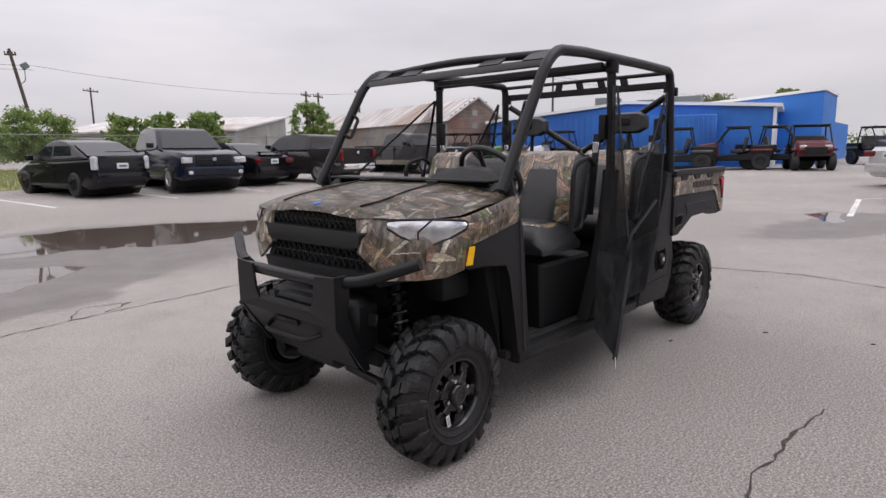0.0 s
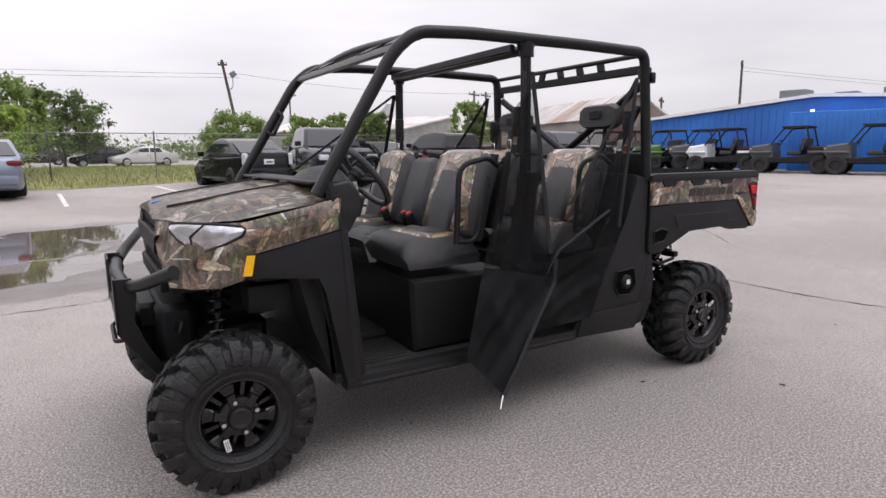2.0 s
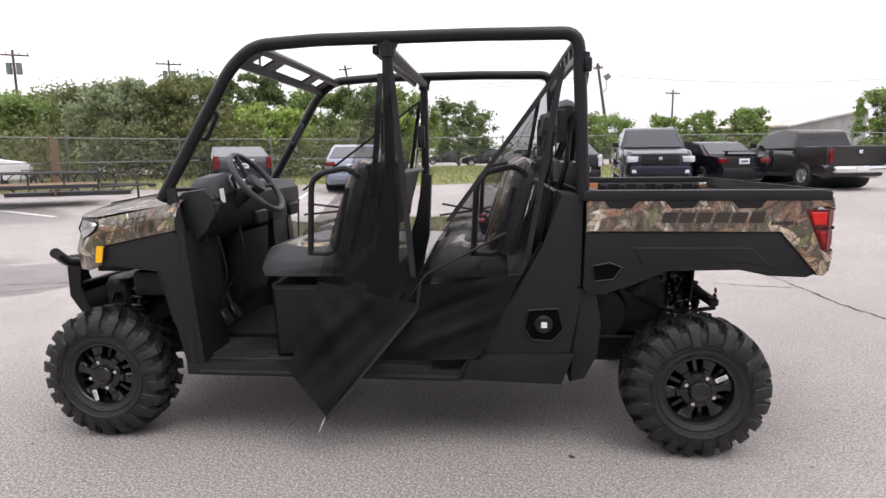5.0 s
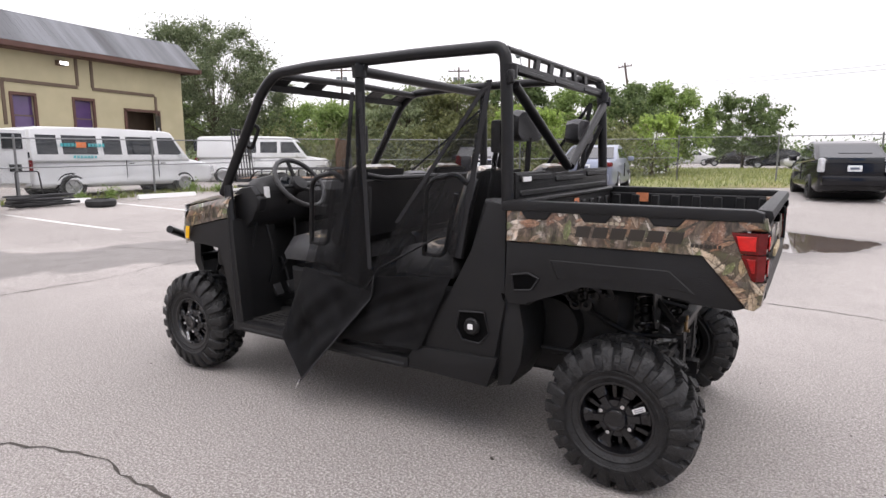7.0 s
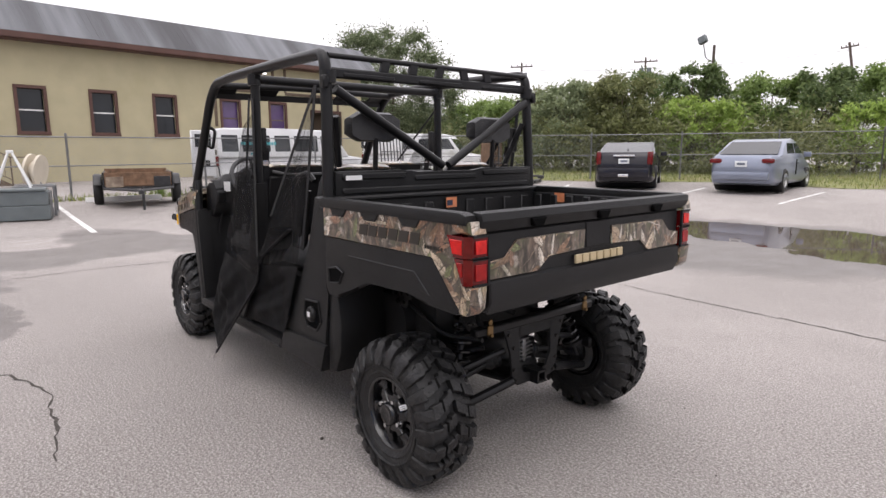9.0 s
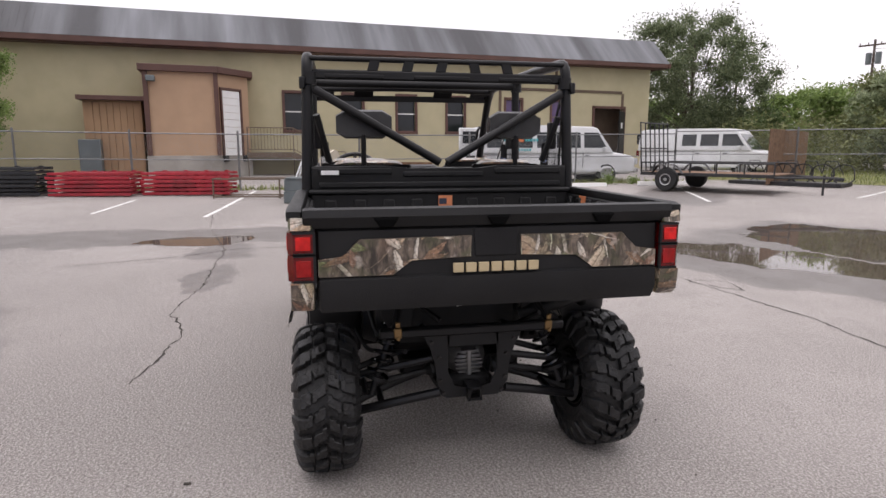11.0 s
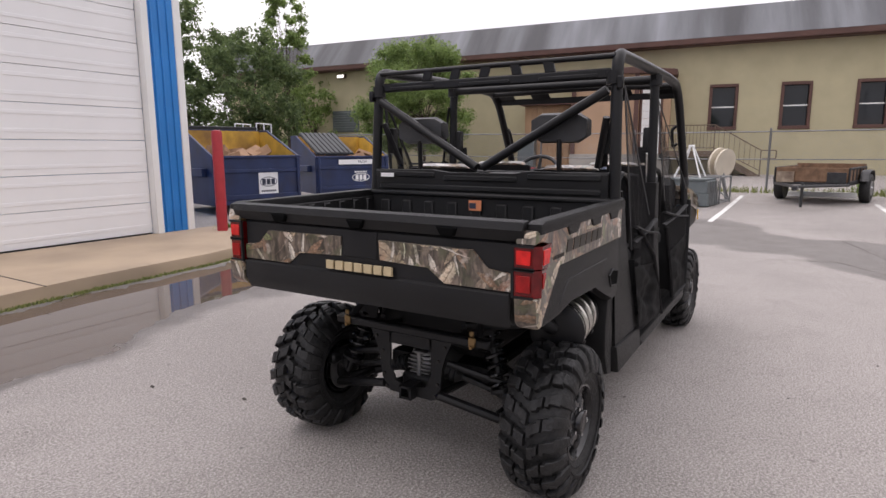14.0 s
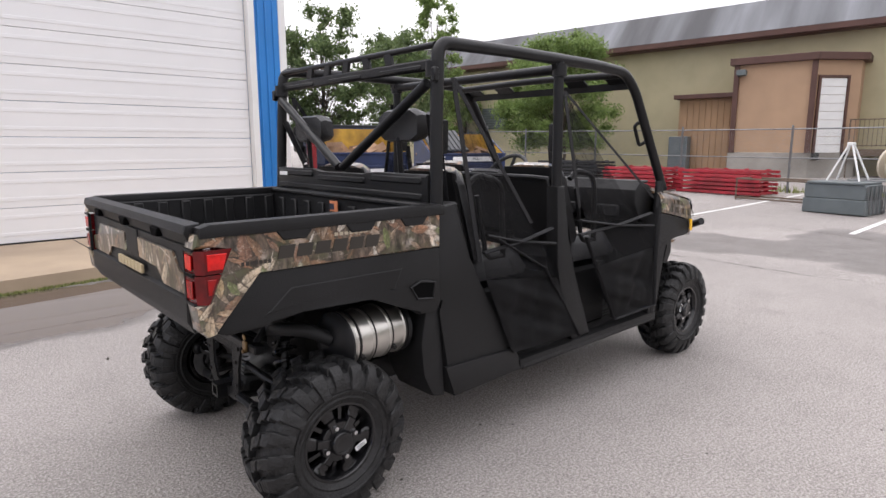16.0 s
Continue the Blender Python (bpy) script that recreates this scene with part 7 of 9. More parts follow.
def cage_side(s):
    bm = B()
    tube(bm, [(x, s * y, z) for x, y, z in SIDE], 0.0285, 14, 0.065)
    rail = part("roll_cage_side", bm, "cage", utv, "satin black roll cage tube")
    bm = B()
    tube(bm, [(-0.03, s * 0.684, 1.905), (-0.03, s * 0.69, 1.55), (-0.035, s * 0.70, 0.95), (0.02, s * 0.69, 0.6)], 0.0265, 12, 0.08)
    part("middle_post", bm, "cage", rail)
    for x, z in ((-0.03, 1.862), (-0.885, 1.80)):
        bm = B()
        revolve(bm, [(0.037, -0.03), (0.037, 0.03)], (x, s * 0.69, z), (0, 0, 1), 14)
        part("clamp_joint", bm, "cage", rail)
    bm = B()
    box(bm, (-0.91, s * 0.725, 1.775), (0.03, 0.03, 0.06), bevel=0.006)
    part("clamp_bolt", bm, "cage", rail)
    bm = B()
    prism(bm, [(0.02, 1.90), (-0.08, 1.90), (-0.055, 1.84), (-0.005, 1.84)], s * 0.67, s * 0.70, "y")
    part("gusset", bm, "cage", rail)
    bm = B()
    tube(bm, [(0.90, s * 0.655, 1.50), (0.868, s * 0.635, 1.478), (0.80, s * 0.635, 1.60), (0.825, s * 0.66, 1.625)], 0.011, 8, 0.02)
    part("grab_handle", bm, "poly", rail)
    for x in (-0.055, -0.855):
        bm = B()
        box(bm, (x + 0.045, s * 0.652, 1.52), (0.05, 0.045, 0.15), bevel=0.012, seg=2)
        part("belt_reel", bm, "poly", rail)
        bm = B()
        panel(bm, [(x + 0.06, s * 0.645, 1.48), (x + 0.06, s * 0.60, 1.48), (x + 0.13, s * 0.60, 1.0), (x + 0.13, s * 0.645, 1.0)], 0.003)
        belt = part("seat_belt", bm, "fabric", rail, "black seat belt webbing")
        bm = B()
        box(bm, (x + 0.075, s * 0.622, 1.40), (0.008, 0.04, 0.065), bevel=0.003)
        part("belt_tongue", bm, "chrome", belt)


both(cage_side)
bm = B()
prism(bm, [(0.700, 1.812), (0.682, 1.842), (0.662, 1.852), (0.668, 1.808)], -0.67, 0.67, "y", 0.003)
header = part("front_header", bm, "cage", utv, "pressed steel front header with open slots")
for y0, y1 in ((-0.68, -0.53), (-0.38, -0.235), (0.235, 0.38), (0.53, 0.68)):
    bm = B()
    prism(bm, [(0.676, 1.850), (0.575, 1.906), (0.568, 1.898), (0.664, 1.842)], y0, y1, "y", 0.003)
    part("header_web", bm, "cage", header)
bm = B()
tube(bm, [(0.565, -0.67, 1.885), (0.60, 0, 1.905), (0.565, 0.67, 1.885)], 0.022, 10, 0.2)
part("front_crossbar", bm, "cage", utv)
bm = B()
tube(bm, [(-0.03, -0.68, 1.868), (-0.03, 0.68, 1.868)], 0.026, 12)
part("middle_crossbar", bm, "cage", utv)
bm = B()
box(bm, (0.03, 0, 1.872), (0.03, 1.32, 0.04), bevel=0.006)
part("crossbar_channel", bm, "cage", utv)
bm = B()
tube(bm, [(-0.872, -0.685, 1.902), (-0.872, 0.685, 1.902)], 0.014, 10)
rear_h = part("rear_header", bm, "cage", utv, "slotted black rear header panel")
bm = B()
box(bm, (-0.878, 0, 1.822), (0.022, 1.35, 0.05), bevel=0.008)
for y in (-0.46, 0.0, 0.46):
    box(bm, (-0.888, y, 1.815), (0.012, 0.30, 0.02), bevel=0.004)
part("header_panel", bm, "cage", rear_h)
for y in (-0.36, -0.18, 0.0, 0.18, 0.36):
    bm = B()
    prism(bm, [(y - 0.035, 1.845), (y + 0.02, 1.845), (y + 0.035, 1.90), (y - 0.02, 1.90)] if y < 0 else [(y - 0.02, 1.845), (y + 0.035, 1.845), (y + 0.02, 1.90), (y - 0.035, 1.90)], -0.884, -0.866, "x", 0.003)
    part("divider", bm, "cage", rear_h)
both(lambda s: part("brace", (lambda b: (tube(b, [(-0.90, s * 0.665, 1.745), (-0.925, s * 0.02, 1.375)], 0.0235, 10), b)[-1])(B()), "cage", utv))
bm = B()
prism(bm, [(-0.695, 1.235), (0.695, 1.235), (0.695, 1.358), (0.30, 1.358), (0.20, 1.345), (-0.20, 1.345), (-0.30, 1.358), (-0.695, 1.358)], -0.93, -0.895, "x", 0.012, 2)
rp = part("rear_panel", bm, "poly", utv, "black moulded panel behind the cab")
bm = B()
for y0, y1, z0, z1 in ((-0.66, -0.28, 1.315, 1.347), (0.28, 0.66, 1.315, 1.347), (-0.22, 0.22, 1.30, 1.33), (-0.66, 0.66, 1.245, 1.275)):
    box(bm, (-0.932, (y0 + y1) / 2, (z0 + z1) / 2), (0.014, y1 - y0, z1 - z0), bevel=0.006)
part("panel_relief", bm, "poly", rp)
bm = B()
box(bm, (-0.942, 0.60, 1.325), (0.004, 0.09, 0.022))
part("sticker", bm, "sticker", rp)


def headrest(s):
    bm = B()
    rows = []
    for f in np.linspace(0, 1, 7):
        y = s * (0.27 + 0.29 * f)
        k = min(1, min(f, 1 - f) * 6) ** 0.5
        h = 0.075 * (0.6 + 0.4 * k)
        rows.append([V(-0.875, y, 1.575 - h * 0.9), V(-0.875, y, 1.575 + h * 0.85), V(-0.845, y, 1.575 + h), V(-0.79 - 0.01 * (1 - k), y, 1.575 + h * 0.8), V(-0.785 - 0.01 * (1 - k), y, 1.575 - h * 0.8), V(-0.84, y, 1.575 - h)])
    loft(bm, rows)
    h = part("headrest", bm, "vinyl", utv, "black padded headrest", sharp=60)
    bm = B()
    box(bm, (-0.782, s * 0.415, 1.585), (0.012, 0.09, 0.055), bevel=0.01)
    part("headrest_slot", bm, "trim_black", h)
    bm = B()
    tube(bm, [(-0.87, s * 0.42, 1.52), (-0.86, s * 0.42, 1.36), (-0.82, s * 0.42, 1.20)], 0.014, 8)
    tube(bm, [(-0.885, s * 0.66, 1.62), (-0.80, s * 0.60, 1.38)], 0.018, 8)
    part("headrest_stay", bm, "cage", h)


both(headrest)


# door nets
def net_sheet(bm, pts, n=10, sag=0.012, seed=1):
    """A slack sheet over a quad a-b-c-d, with folds."""
    rnd = random.Random(seed)
    a, b2, c, d = [Vector(p) for p in pts]
    nrm = (b2 - a).cross(d - a).normalized()
    ph = [rnd.uniform(0, 6.28) for _ in range(4)]
    g = []
    for i in range(n + 1):
        row = []
        for j in range(n + 1):
            u2, v2 = i / n, j / n
            p = (a.lerp(b2, u2)).lerp(d.lerp(c, u2), v2)
            w = sag * (math.sin(5 * u2 + 3 * v2 + ph[0]) + 0.6 * math.sin(9 * v2 - 4 * u2 + ph[1]) + 0.35 * math.sin(19 * u2 + 8 * v2 + ph[2]) + 0.25 * math.sin(23 * v2 - 13 * u2 + ph[3])) * math.sin(math.pi * u2) ** 0.5 * math.sin(math.pi * v2) ** 0.5
            row.append(bm.verts.new(p + nrm * w))
        g.append(row)
    for i in range(n):
        for j in range(n):
            bm.faces.new((g[i][j], g[i + 1][j], g[i + 1][j + 1], g[i][j + 1]))
    bmesh.ops.solidify(bm, geom=list(bm.faces), thickness=0.003)


def door_net(name, solid, mesh_a, bar, straps, label, seed):
    bm = B()
    net_sheet(bm, solid, 24, 0.022, seed)
    dn = part(name, bm, "fabric", utv, label, sharp=70)
    for k, q in enumerate(mesh_a):
        bm = B()
        net_sheet(bm, q, 8, 0.008, seed + k)
        part("net", bm, "net", dn, "see-through black net", sharp=70)
    bm = B()
    tube(bm, bar, 0.0135, 8, 0.012, flat=0.4)
    part("net_bar", bm, "fabric", dn)
    for q in straps:
        bm = B()
        a, c = Vector(q[0]), Vector(q[1])
        panel(bm, [a + V(0.013, 0, 0), a - V(0.013, 0, 0), c - V(0.013, 0, 0), c + V(0.013, 0, 0)], 0.003)
        part("strap", bm, "fabric", dn)
    return dn


for s in (1, -1):
    y = s * 0.765
    door_net("rear_door_net", [(-0.63, y, 0.86), (-0.10, y, 0.80), (0.10, y, 0.44), (-0.44, y, 0.46)],
             [[(-0.78, s * 0.715, 1.70), (-0.73, s * 0.715, 1.70), (-0.10, y, 0.805), (-0.63, y, 0.865)]],
             [(-0.56, y, 1.05), (-0.20, y, 0.86), (0.12, y, 0.43)],
             [((-0.80, s * 0.715, 1.77), (-0.30, s * 0.75, 1.10)), ((-0.80, s * 0.715, 1.77), (-0.66, s * 0.75, 0.95))],
             "black rear door net with solid lower panel, fastened", 3 if s > 0 else 5)
door_net("front_door_net", [(0.24, -0.765, 0.80), (0.88, -0.765, 0.85), (0.92, -0.765, 0.45), (0.47, -0.765, 0.46)],
         [[(0.0, -0.70, 1.70), (0.06, -0.70, 1.70), (0.88, -0.765, 0.853), (0.24, -0.765, 0.803)]],
         [(0.90, -0.765, 1.10), (0.93, -0.765, 0.46), (0.47, -0.765, 0.455), (0.16, -0.76, 0.98)],
         [((0.0, -0.70, 1.76), (0.86, -0.755, 1.16)), ((0.0, -0.70, 1.76), (0.10, -0.75, 1.15))],
         "black front door net with solid lower panel, fastened", 7)
door_net("front_door_net", [(0.30, 0.80, 0.83), (-0.16, 0.775, 0.72), (0.255, 0.90, 0.215), (0.44, 0.86, 0.42)],
         [[(0.06, 0.735, 1.60), (-0.06, 0.72, 1.68), (-0.16, 0.775, 0.725), (0.30, 0.80, 0.835)], [(0.10, 0.76, 1.34), (-0.10, 0.735, 1.40), (-0.16, 0.765, 0.74), (0.24, 0.785, 0.86)]],
         [(-0.17, 0.775, 0.82), (-0.155, 0.785, 0.70), (0.265, 0.905, 0.20)],
         [((0.0, 0.715, 1.76), (0.04, 0.75, 1.20)), ((-0.05, 0.715, 1.76), (-0.14, 0.775, 0.85))],
         "black front door net unfastened, hanging from the middle post", 9)
for p, q in (((0.83, -0.76, 1.065), (0.10, -0.755, 1.00)), ((0.86, -0.765, 0.985), (0.10, -0.755, 1.08)), ((-0.14, -0.755, 1.06), (-0.64, -0.755, 0.99)), ((-0.12, -0.76, 0.98), (-0.62, -0.755, 1.07))):
    bm = B()
    tube(bm, [p, Vector(p).lerp(Vector(q), 0.5) + V(0, 0, -0.012), q], 0.016, 6, 0.05, flat=0.5)
    part("door_strap", bm, "fabric", utv)
bm = B()
cyl(bm, (0.26, 0.905, 0.215), (0.285, 0.92, 0.155), 0.006, seg=8)
part("latch_pin", bm, "chrome", utv, "bright metal latch pin")


# cargo bed
def bed_side(s):
    bm = B()
    prism(bm, [(-0.915, 1.195), (-0.915, 1.052), (-1.74, 1.062), (-1.895, 0.868), (-1.925, 0.872), (-1.942, 0.97), (-1.91, 0.975), (-1.83, 1.155), (-1.935, 1.165), (-1.915, 1.195)], s * 0.735, s * 0.762, "y", 0.006)
    cs = part("bed_side_panel", bm, "camo", utv, "camouflage bed side panel")
    bm = B()
    prism(bm, [(-0.912, 1.05), (-1.742, 1.06), (-1.895, 0.866), (-1.86, 0.852), (-1.70, 0.858), (-1.58, 0.90), (-1.27, 0.893), (-1.12, 0.83), (-1.02, 0.765), (-0.93, 0.765), (-0.905, 0.80)], s * 0.70, s * 0.755, "y", 0.014, 2)
    lp = part("bed_flare", bm, "poly", utv)
    bm = B()
    prism(bm, [(-1.12, 0.985), (-1.62, 0.985), (-1.72, 0.90), (-1.56, 0.925), (-1.26, 0.92), (-1.16, 0.90)], s * 0.75, s * 0.7585, "y", 0.004)
    part("flare_relief", bm, "poly", lp)
    bm = B()
    # pocket not cut in: its inner shade is a dark plate on the flare
    prism(bm, [(-0.945, 0.90), (-1.02, 0.915), (-1.075, 0.895), (-1.04, 0.84), (-0.955, 0.83)], s * 0.754, s * 0.758, "y")
    part("tie_down_pocket", bm, "hollow", lp)
    bm = B()
    tube(bm, [(-0.945, s * 0.757, 0.90), (-1.02, s * 0.757, 0.915), (-1.075, s * 0.757, 0.895), (-1.04, s * 0.757, 0.84), (-0.955, s * 0.757, 0.83)], 0.006, 6, closed=True)
    part("pocket_rim", bm, "cage", lp)
    # top rail with teeth that dip into the panel
    bm = B()
    prism(bm, [(-0.895, 1.19), (-0.895, 1.228), (-0.93, 1.238), (-1.90, 1.236), (-1.935, 1.226), (-1.935, 1.19)], s * 0.716, s * 0.772, "y", 0.010, 2)
    for x in (-1.06, -1.32, -1.60):
        prism(bm, [(x - 0.075, 1.195), (x + 0.075, 1.195), (x + 0.045, 1.158), (x - 0.045, 1.158)], s * 0.735, s * 0.7685, "y", 0.004)
    part("bed_rail", bm, "poly", utv)
    bm = B()
    prism(bm, [(-0.93, 0.92), (-1.88, 0.92), (-1.88, 1.20), (-0.93, 1.20)], s * 0.70, s * 0.728, "y", 0.006)
    biw = part("bed_inner_wall", bm, "poly", utv)
    for k in range(8):
        bm = B()
        box(bm, (-1.0 - 0.12 * k, s * 0.696, 1.06), (0.05, 0.02, 0.26), bevel=0.006)
        part("rib", bm, "poly", biw)
    # block marking in place of lettering
    bm = B()
    for k in range(6):
        x = -1.27 - 0.073 * k if s > 0 else -1.635 + 0.073 * k
        prism(bm, [(x - 0.036, 1.094), (x + 0.024, 1.094), (x + 0.036, 1.140), (x - 0.024, 1.140)] if s < 0 else [(x - 0.024, 1.094), (x + 0.036, 1.094), (x + 0.024, 1.140), (x - 0.036, 1.140)], s * 0.7615, s * 0.7645, "y")
    part("side_marking", bm, "print_dark", cs, "row of dark slanted blocks on the bed side")
    bm = B()
    for k in range(7):
        box(bm, (-1.30 - 0.022 * k, s * 0.7625, 1.158), (0.015, 0.003, 0.012))
    part("small_marking", bm, "print_light", cs)
    bm = B()
    for k in range(7):
        box(bm, (-1.70 - 0.016 * k, s * 0.7625, 1.092), (0.011, 0.003, 0.014))
    part("small_marking", bm, "print_dark", cs)
    # tail light wrapping the corner
    for z0, z1, xa, xb, mat in ((1.074, 1.152, -1.868, -1.832, "lens_red"), (0.975, 1.070, -1.915, -1.871, "lens_red")):
        bm = B()
        rows = []
        for (p0, p1) in (((xa, 0.768), (xb, 0.768)), ((-1.925, 0.771), (-1.925, 0.771)), ((-1.950, 0.750), (-1.952, 0.750)), ((-1.954, 0.680), (-1.957, 0.680))):
            rows.append([V(p0[0], s * p0[1], z0), V(p1[0], s * p1[1], z1), V(min(p1[0] + 0.05, -1.85), s * min(p1[1], 0.72), z1), V(min(p0[0] + 0.05, -1.85), s * min(p0[1], 0.72), z0)])
        loft(bm, rows)
        tl = part("tail_light", bm, mat, utv, "red tail light")
        bm = B()
        zc, zh = (z0 + z1) / 2, (z1 - z0)
        box(bm, (-1.957, s * 0.715, zc), (0.004, 0.052, zh * 0.62), bevel=0.0015)
        part("lamp_core", bm, "lens_bright" if z0 > 1 else "lens_mid", tl)
        bm = B()
        if z0 > 1:
            prism(bm, [(-1.866, z0 + 0.012), (-1.850, z1 - 0.013), (-1.916, z1 - 0.013), (-1.916, z0 + 0.012)], s * 0.769, s * 0.7735, "y", 0.002)
        else:
            prism(bm, [(-1.908, z0 + 0.03), (-1.888, z1 - 0.013), (-1.918, z1 - 0.013), (-1.918, z0 + 0.03)], s * 0.769, s * 0.7735, "y", 0.002)
        part("side_core", bm, "lens_bright" if z0 > 1 else "lens_mid", tl)
        bm = B()
        for zz in (z0, z1):
            box(bm, (-1.953, s * 0.712, zz), (0.010, 0.078, 0.009))
        box(bm, (-1.953, s * 0.676, zc), (0.012, 0.010, zh))
        part("lamp_bezel", bm, "trim_black", tl)
    bm = B()
    prism(bm, [(-1.845, 0.972), (-1.958, 0.972), (-1.948, 0.885), (-1.925, 0.862), (-1.895, 0.866)], s * 0.68, s * 0.765, "y", 0.012, 2)
    part("corner_panel", bm, "camo", utv, "camouflage bed corner")
    bm = B()
    prism(bm, [(-1.85, 1.16), (-1.955, 1.16), (-1.945, 1.205), (-1.85, 1.20)], s * 0.68, s * 0.764, "y", 0.008)
    part("corner_panel", bm, "camo", utv)


M["lens_bright"] = material("bright_red_lens", (0.60, 0.018, 0.016), 0.12, var=0.25, scale=30, bump=0.2, fine=70, spec=0.35)
M["lens_mid"] = material("mid_red_lens", (0.30, 0.009, 0.009), 0.12, var=0.25, scale=30, bump=0.2, fine=70, spec=0.35)
both(bed_side)
bm = B()
box(bm, (-1.41, 0, 0.915), (1.0, 1.44, 0.05), bevel=0.008)
for k in range(13):
    box(bm, (-1.41, -0.6 + 0.1 * k, 0.945), (0.94, 0.045, 0.014), bevel=0.004)
part("bed_floor", bm, "poly", utv, "black ribbed bed floor")
bm = B()
box(bm, (-0.935, 0, 1.07), (0.045, 1.40, 0.32), bevel=0.008)
for k in range(9):
    box(bm, (-0.962, -0.6 + 0.15 * k, 1.06), (0.02, 0.06, 0.25), bevel=0.006)
box(bm, (-0.935, 0, 1.225), (0.075, 1.42, 0.025), bevel=0.008)
part("bed_front_wall", bm, "poly", utv)
for p, rz in (((-0.975, 0.0, 1.175), 0), ((-1.16, -0.697, 1.175), 90)):
    bm = B()
    box(bm, (0, 0, 0), (0.003, 0.075, 0.055))
    lab = part("warning_label", bm, "orange_label", utv, "orange and black warning label", m=pose(*p, 0, 0, rz))
    bm = B()
    box(bm, (-0.0025, 0.014, -0.002), (0.002, 0.04, 0.03))
    part("label_print", bm, "ink", lab)

# tailgate
bm = B()
prism(bm, [(-0.672, 1.165), (0.672, 1.165), (0.672, 0.865), (0.64, 0.85), (-0.64, 0.85), (-0.672, 0.865)], -1.935, -1.88, "x", 0.012)
gate = part("tailgate", bm, "poly", utv, "black tailgate with camouflage inserts")
bm = B()
prism(bm, [(-1.905, 1.165), (-1.945, 1.165), (-1.965, 1.205), (-1.957, 1.232), (-1.910, 1.236)], -0.7145, 0.7145, "y", 0.008, 2)
part("gate_lip", bm, "poly", gate)
bm = B()
prism(bm, [(-1.93, 0.985), (-1.952, 0.975), (-1.955, 0.90), (-1.93, 0.852)], -0.665, 0.665, "y", 0.006)
part("gate_bumper", bm, "poly", gate)
for y in (-0.42, 0.0, 0.42):
    bm = B()
    # solid dark wedge on the lip, coloured as the shade inside a notch
    prism(bm, [(y - 0.045, 1.20), (y + 0.045, 1.20), (y + 0.025, 1.168), (y - 0.025, 1.168)], -1.972, -1.945, "x", 0.004)
    part("gate_notch", bm, "hollow", gate)
for s in (1, -1):
    bm = B()
    poly = [(0.095, 1.125), (0.515, 1.122), (0.575, 1.06), (0.665, 1.05), (0.665, 0.985), (0.395, 0.985), (0.325, 1.04), (0.10, 1.045)]
    prism(bm, [(s * y, z) for y, z in poly], -1.9425, -1.93, "x", 0.002)
    part("camouflage_insert", bm, "camo", gate, "camouflage insert")
bm = B()
prism(bm, [(-0.088, 1.155), (0.088, 1.155), (0.082, 1.045), (-0.082, 1.045)], -1.940, -1.93, "x", 0.003)
part("latch_recess", bm, "trim_black", gate)
bm = B()
for k in range(7):
    y = 0.172 - 0.0493 * k
    box(bm, (-1.950, y - 0.0225, 1.006), (0.012, 0.040, 0.036), bevel=0.002)
part("gate_marking", bm, "tan_print", gate, "row of seven tan blocks")


# ---- parked vehicles (x ahead, y to the left) ----
def arch(xc, r, z0, n=9):
    return [(xc + r * math.cos(math.pi * k / (n - 1)), z0 + r * 0.98 * math.sin(math.pi * k / (n - 1))) for k in range(n)]


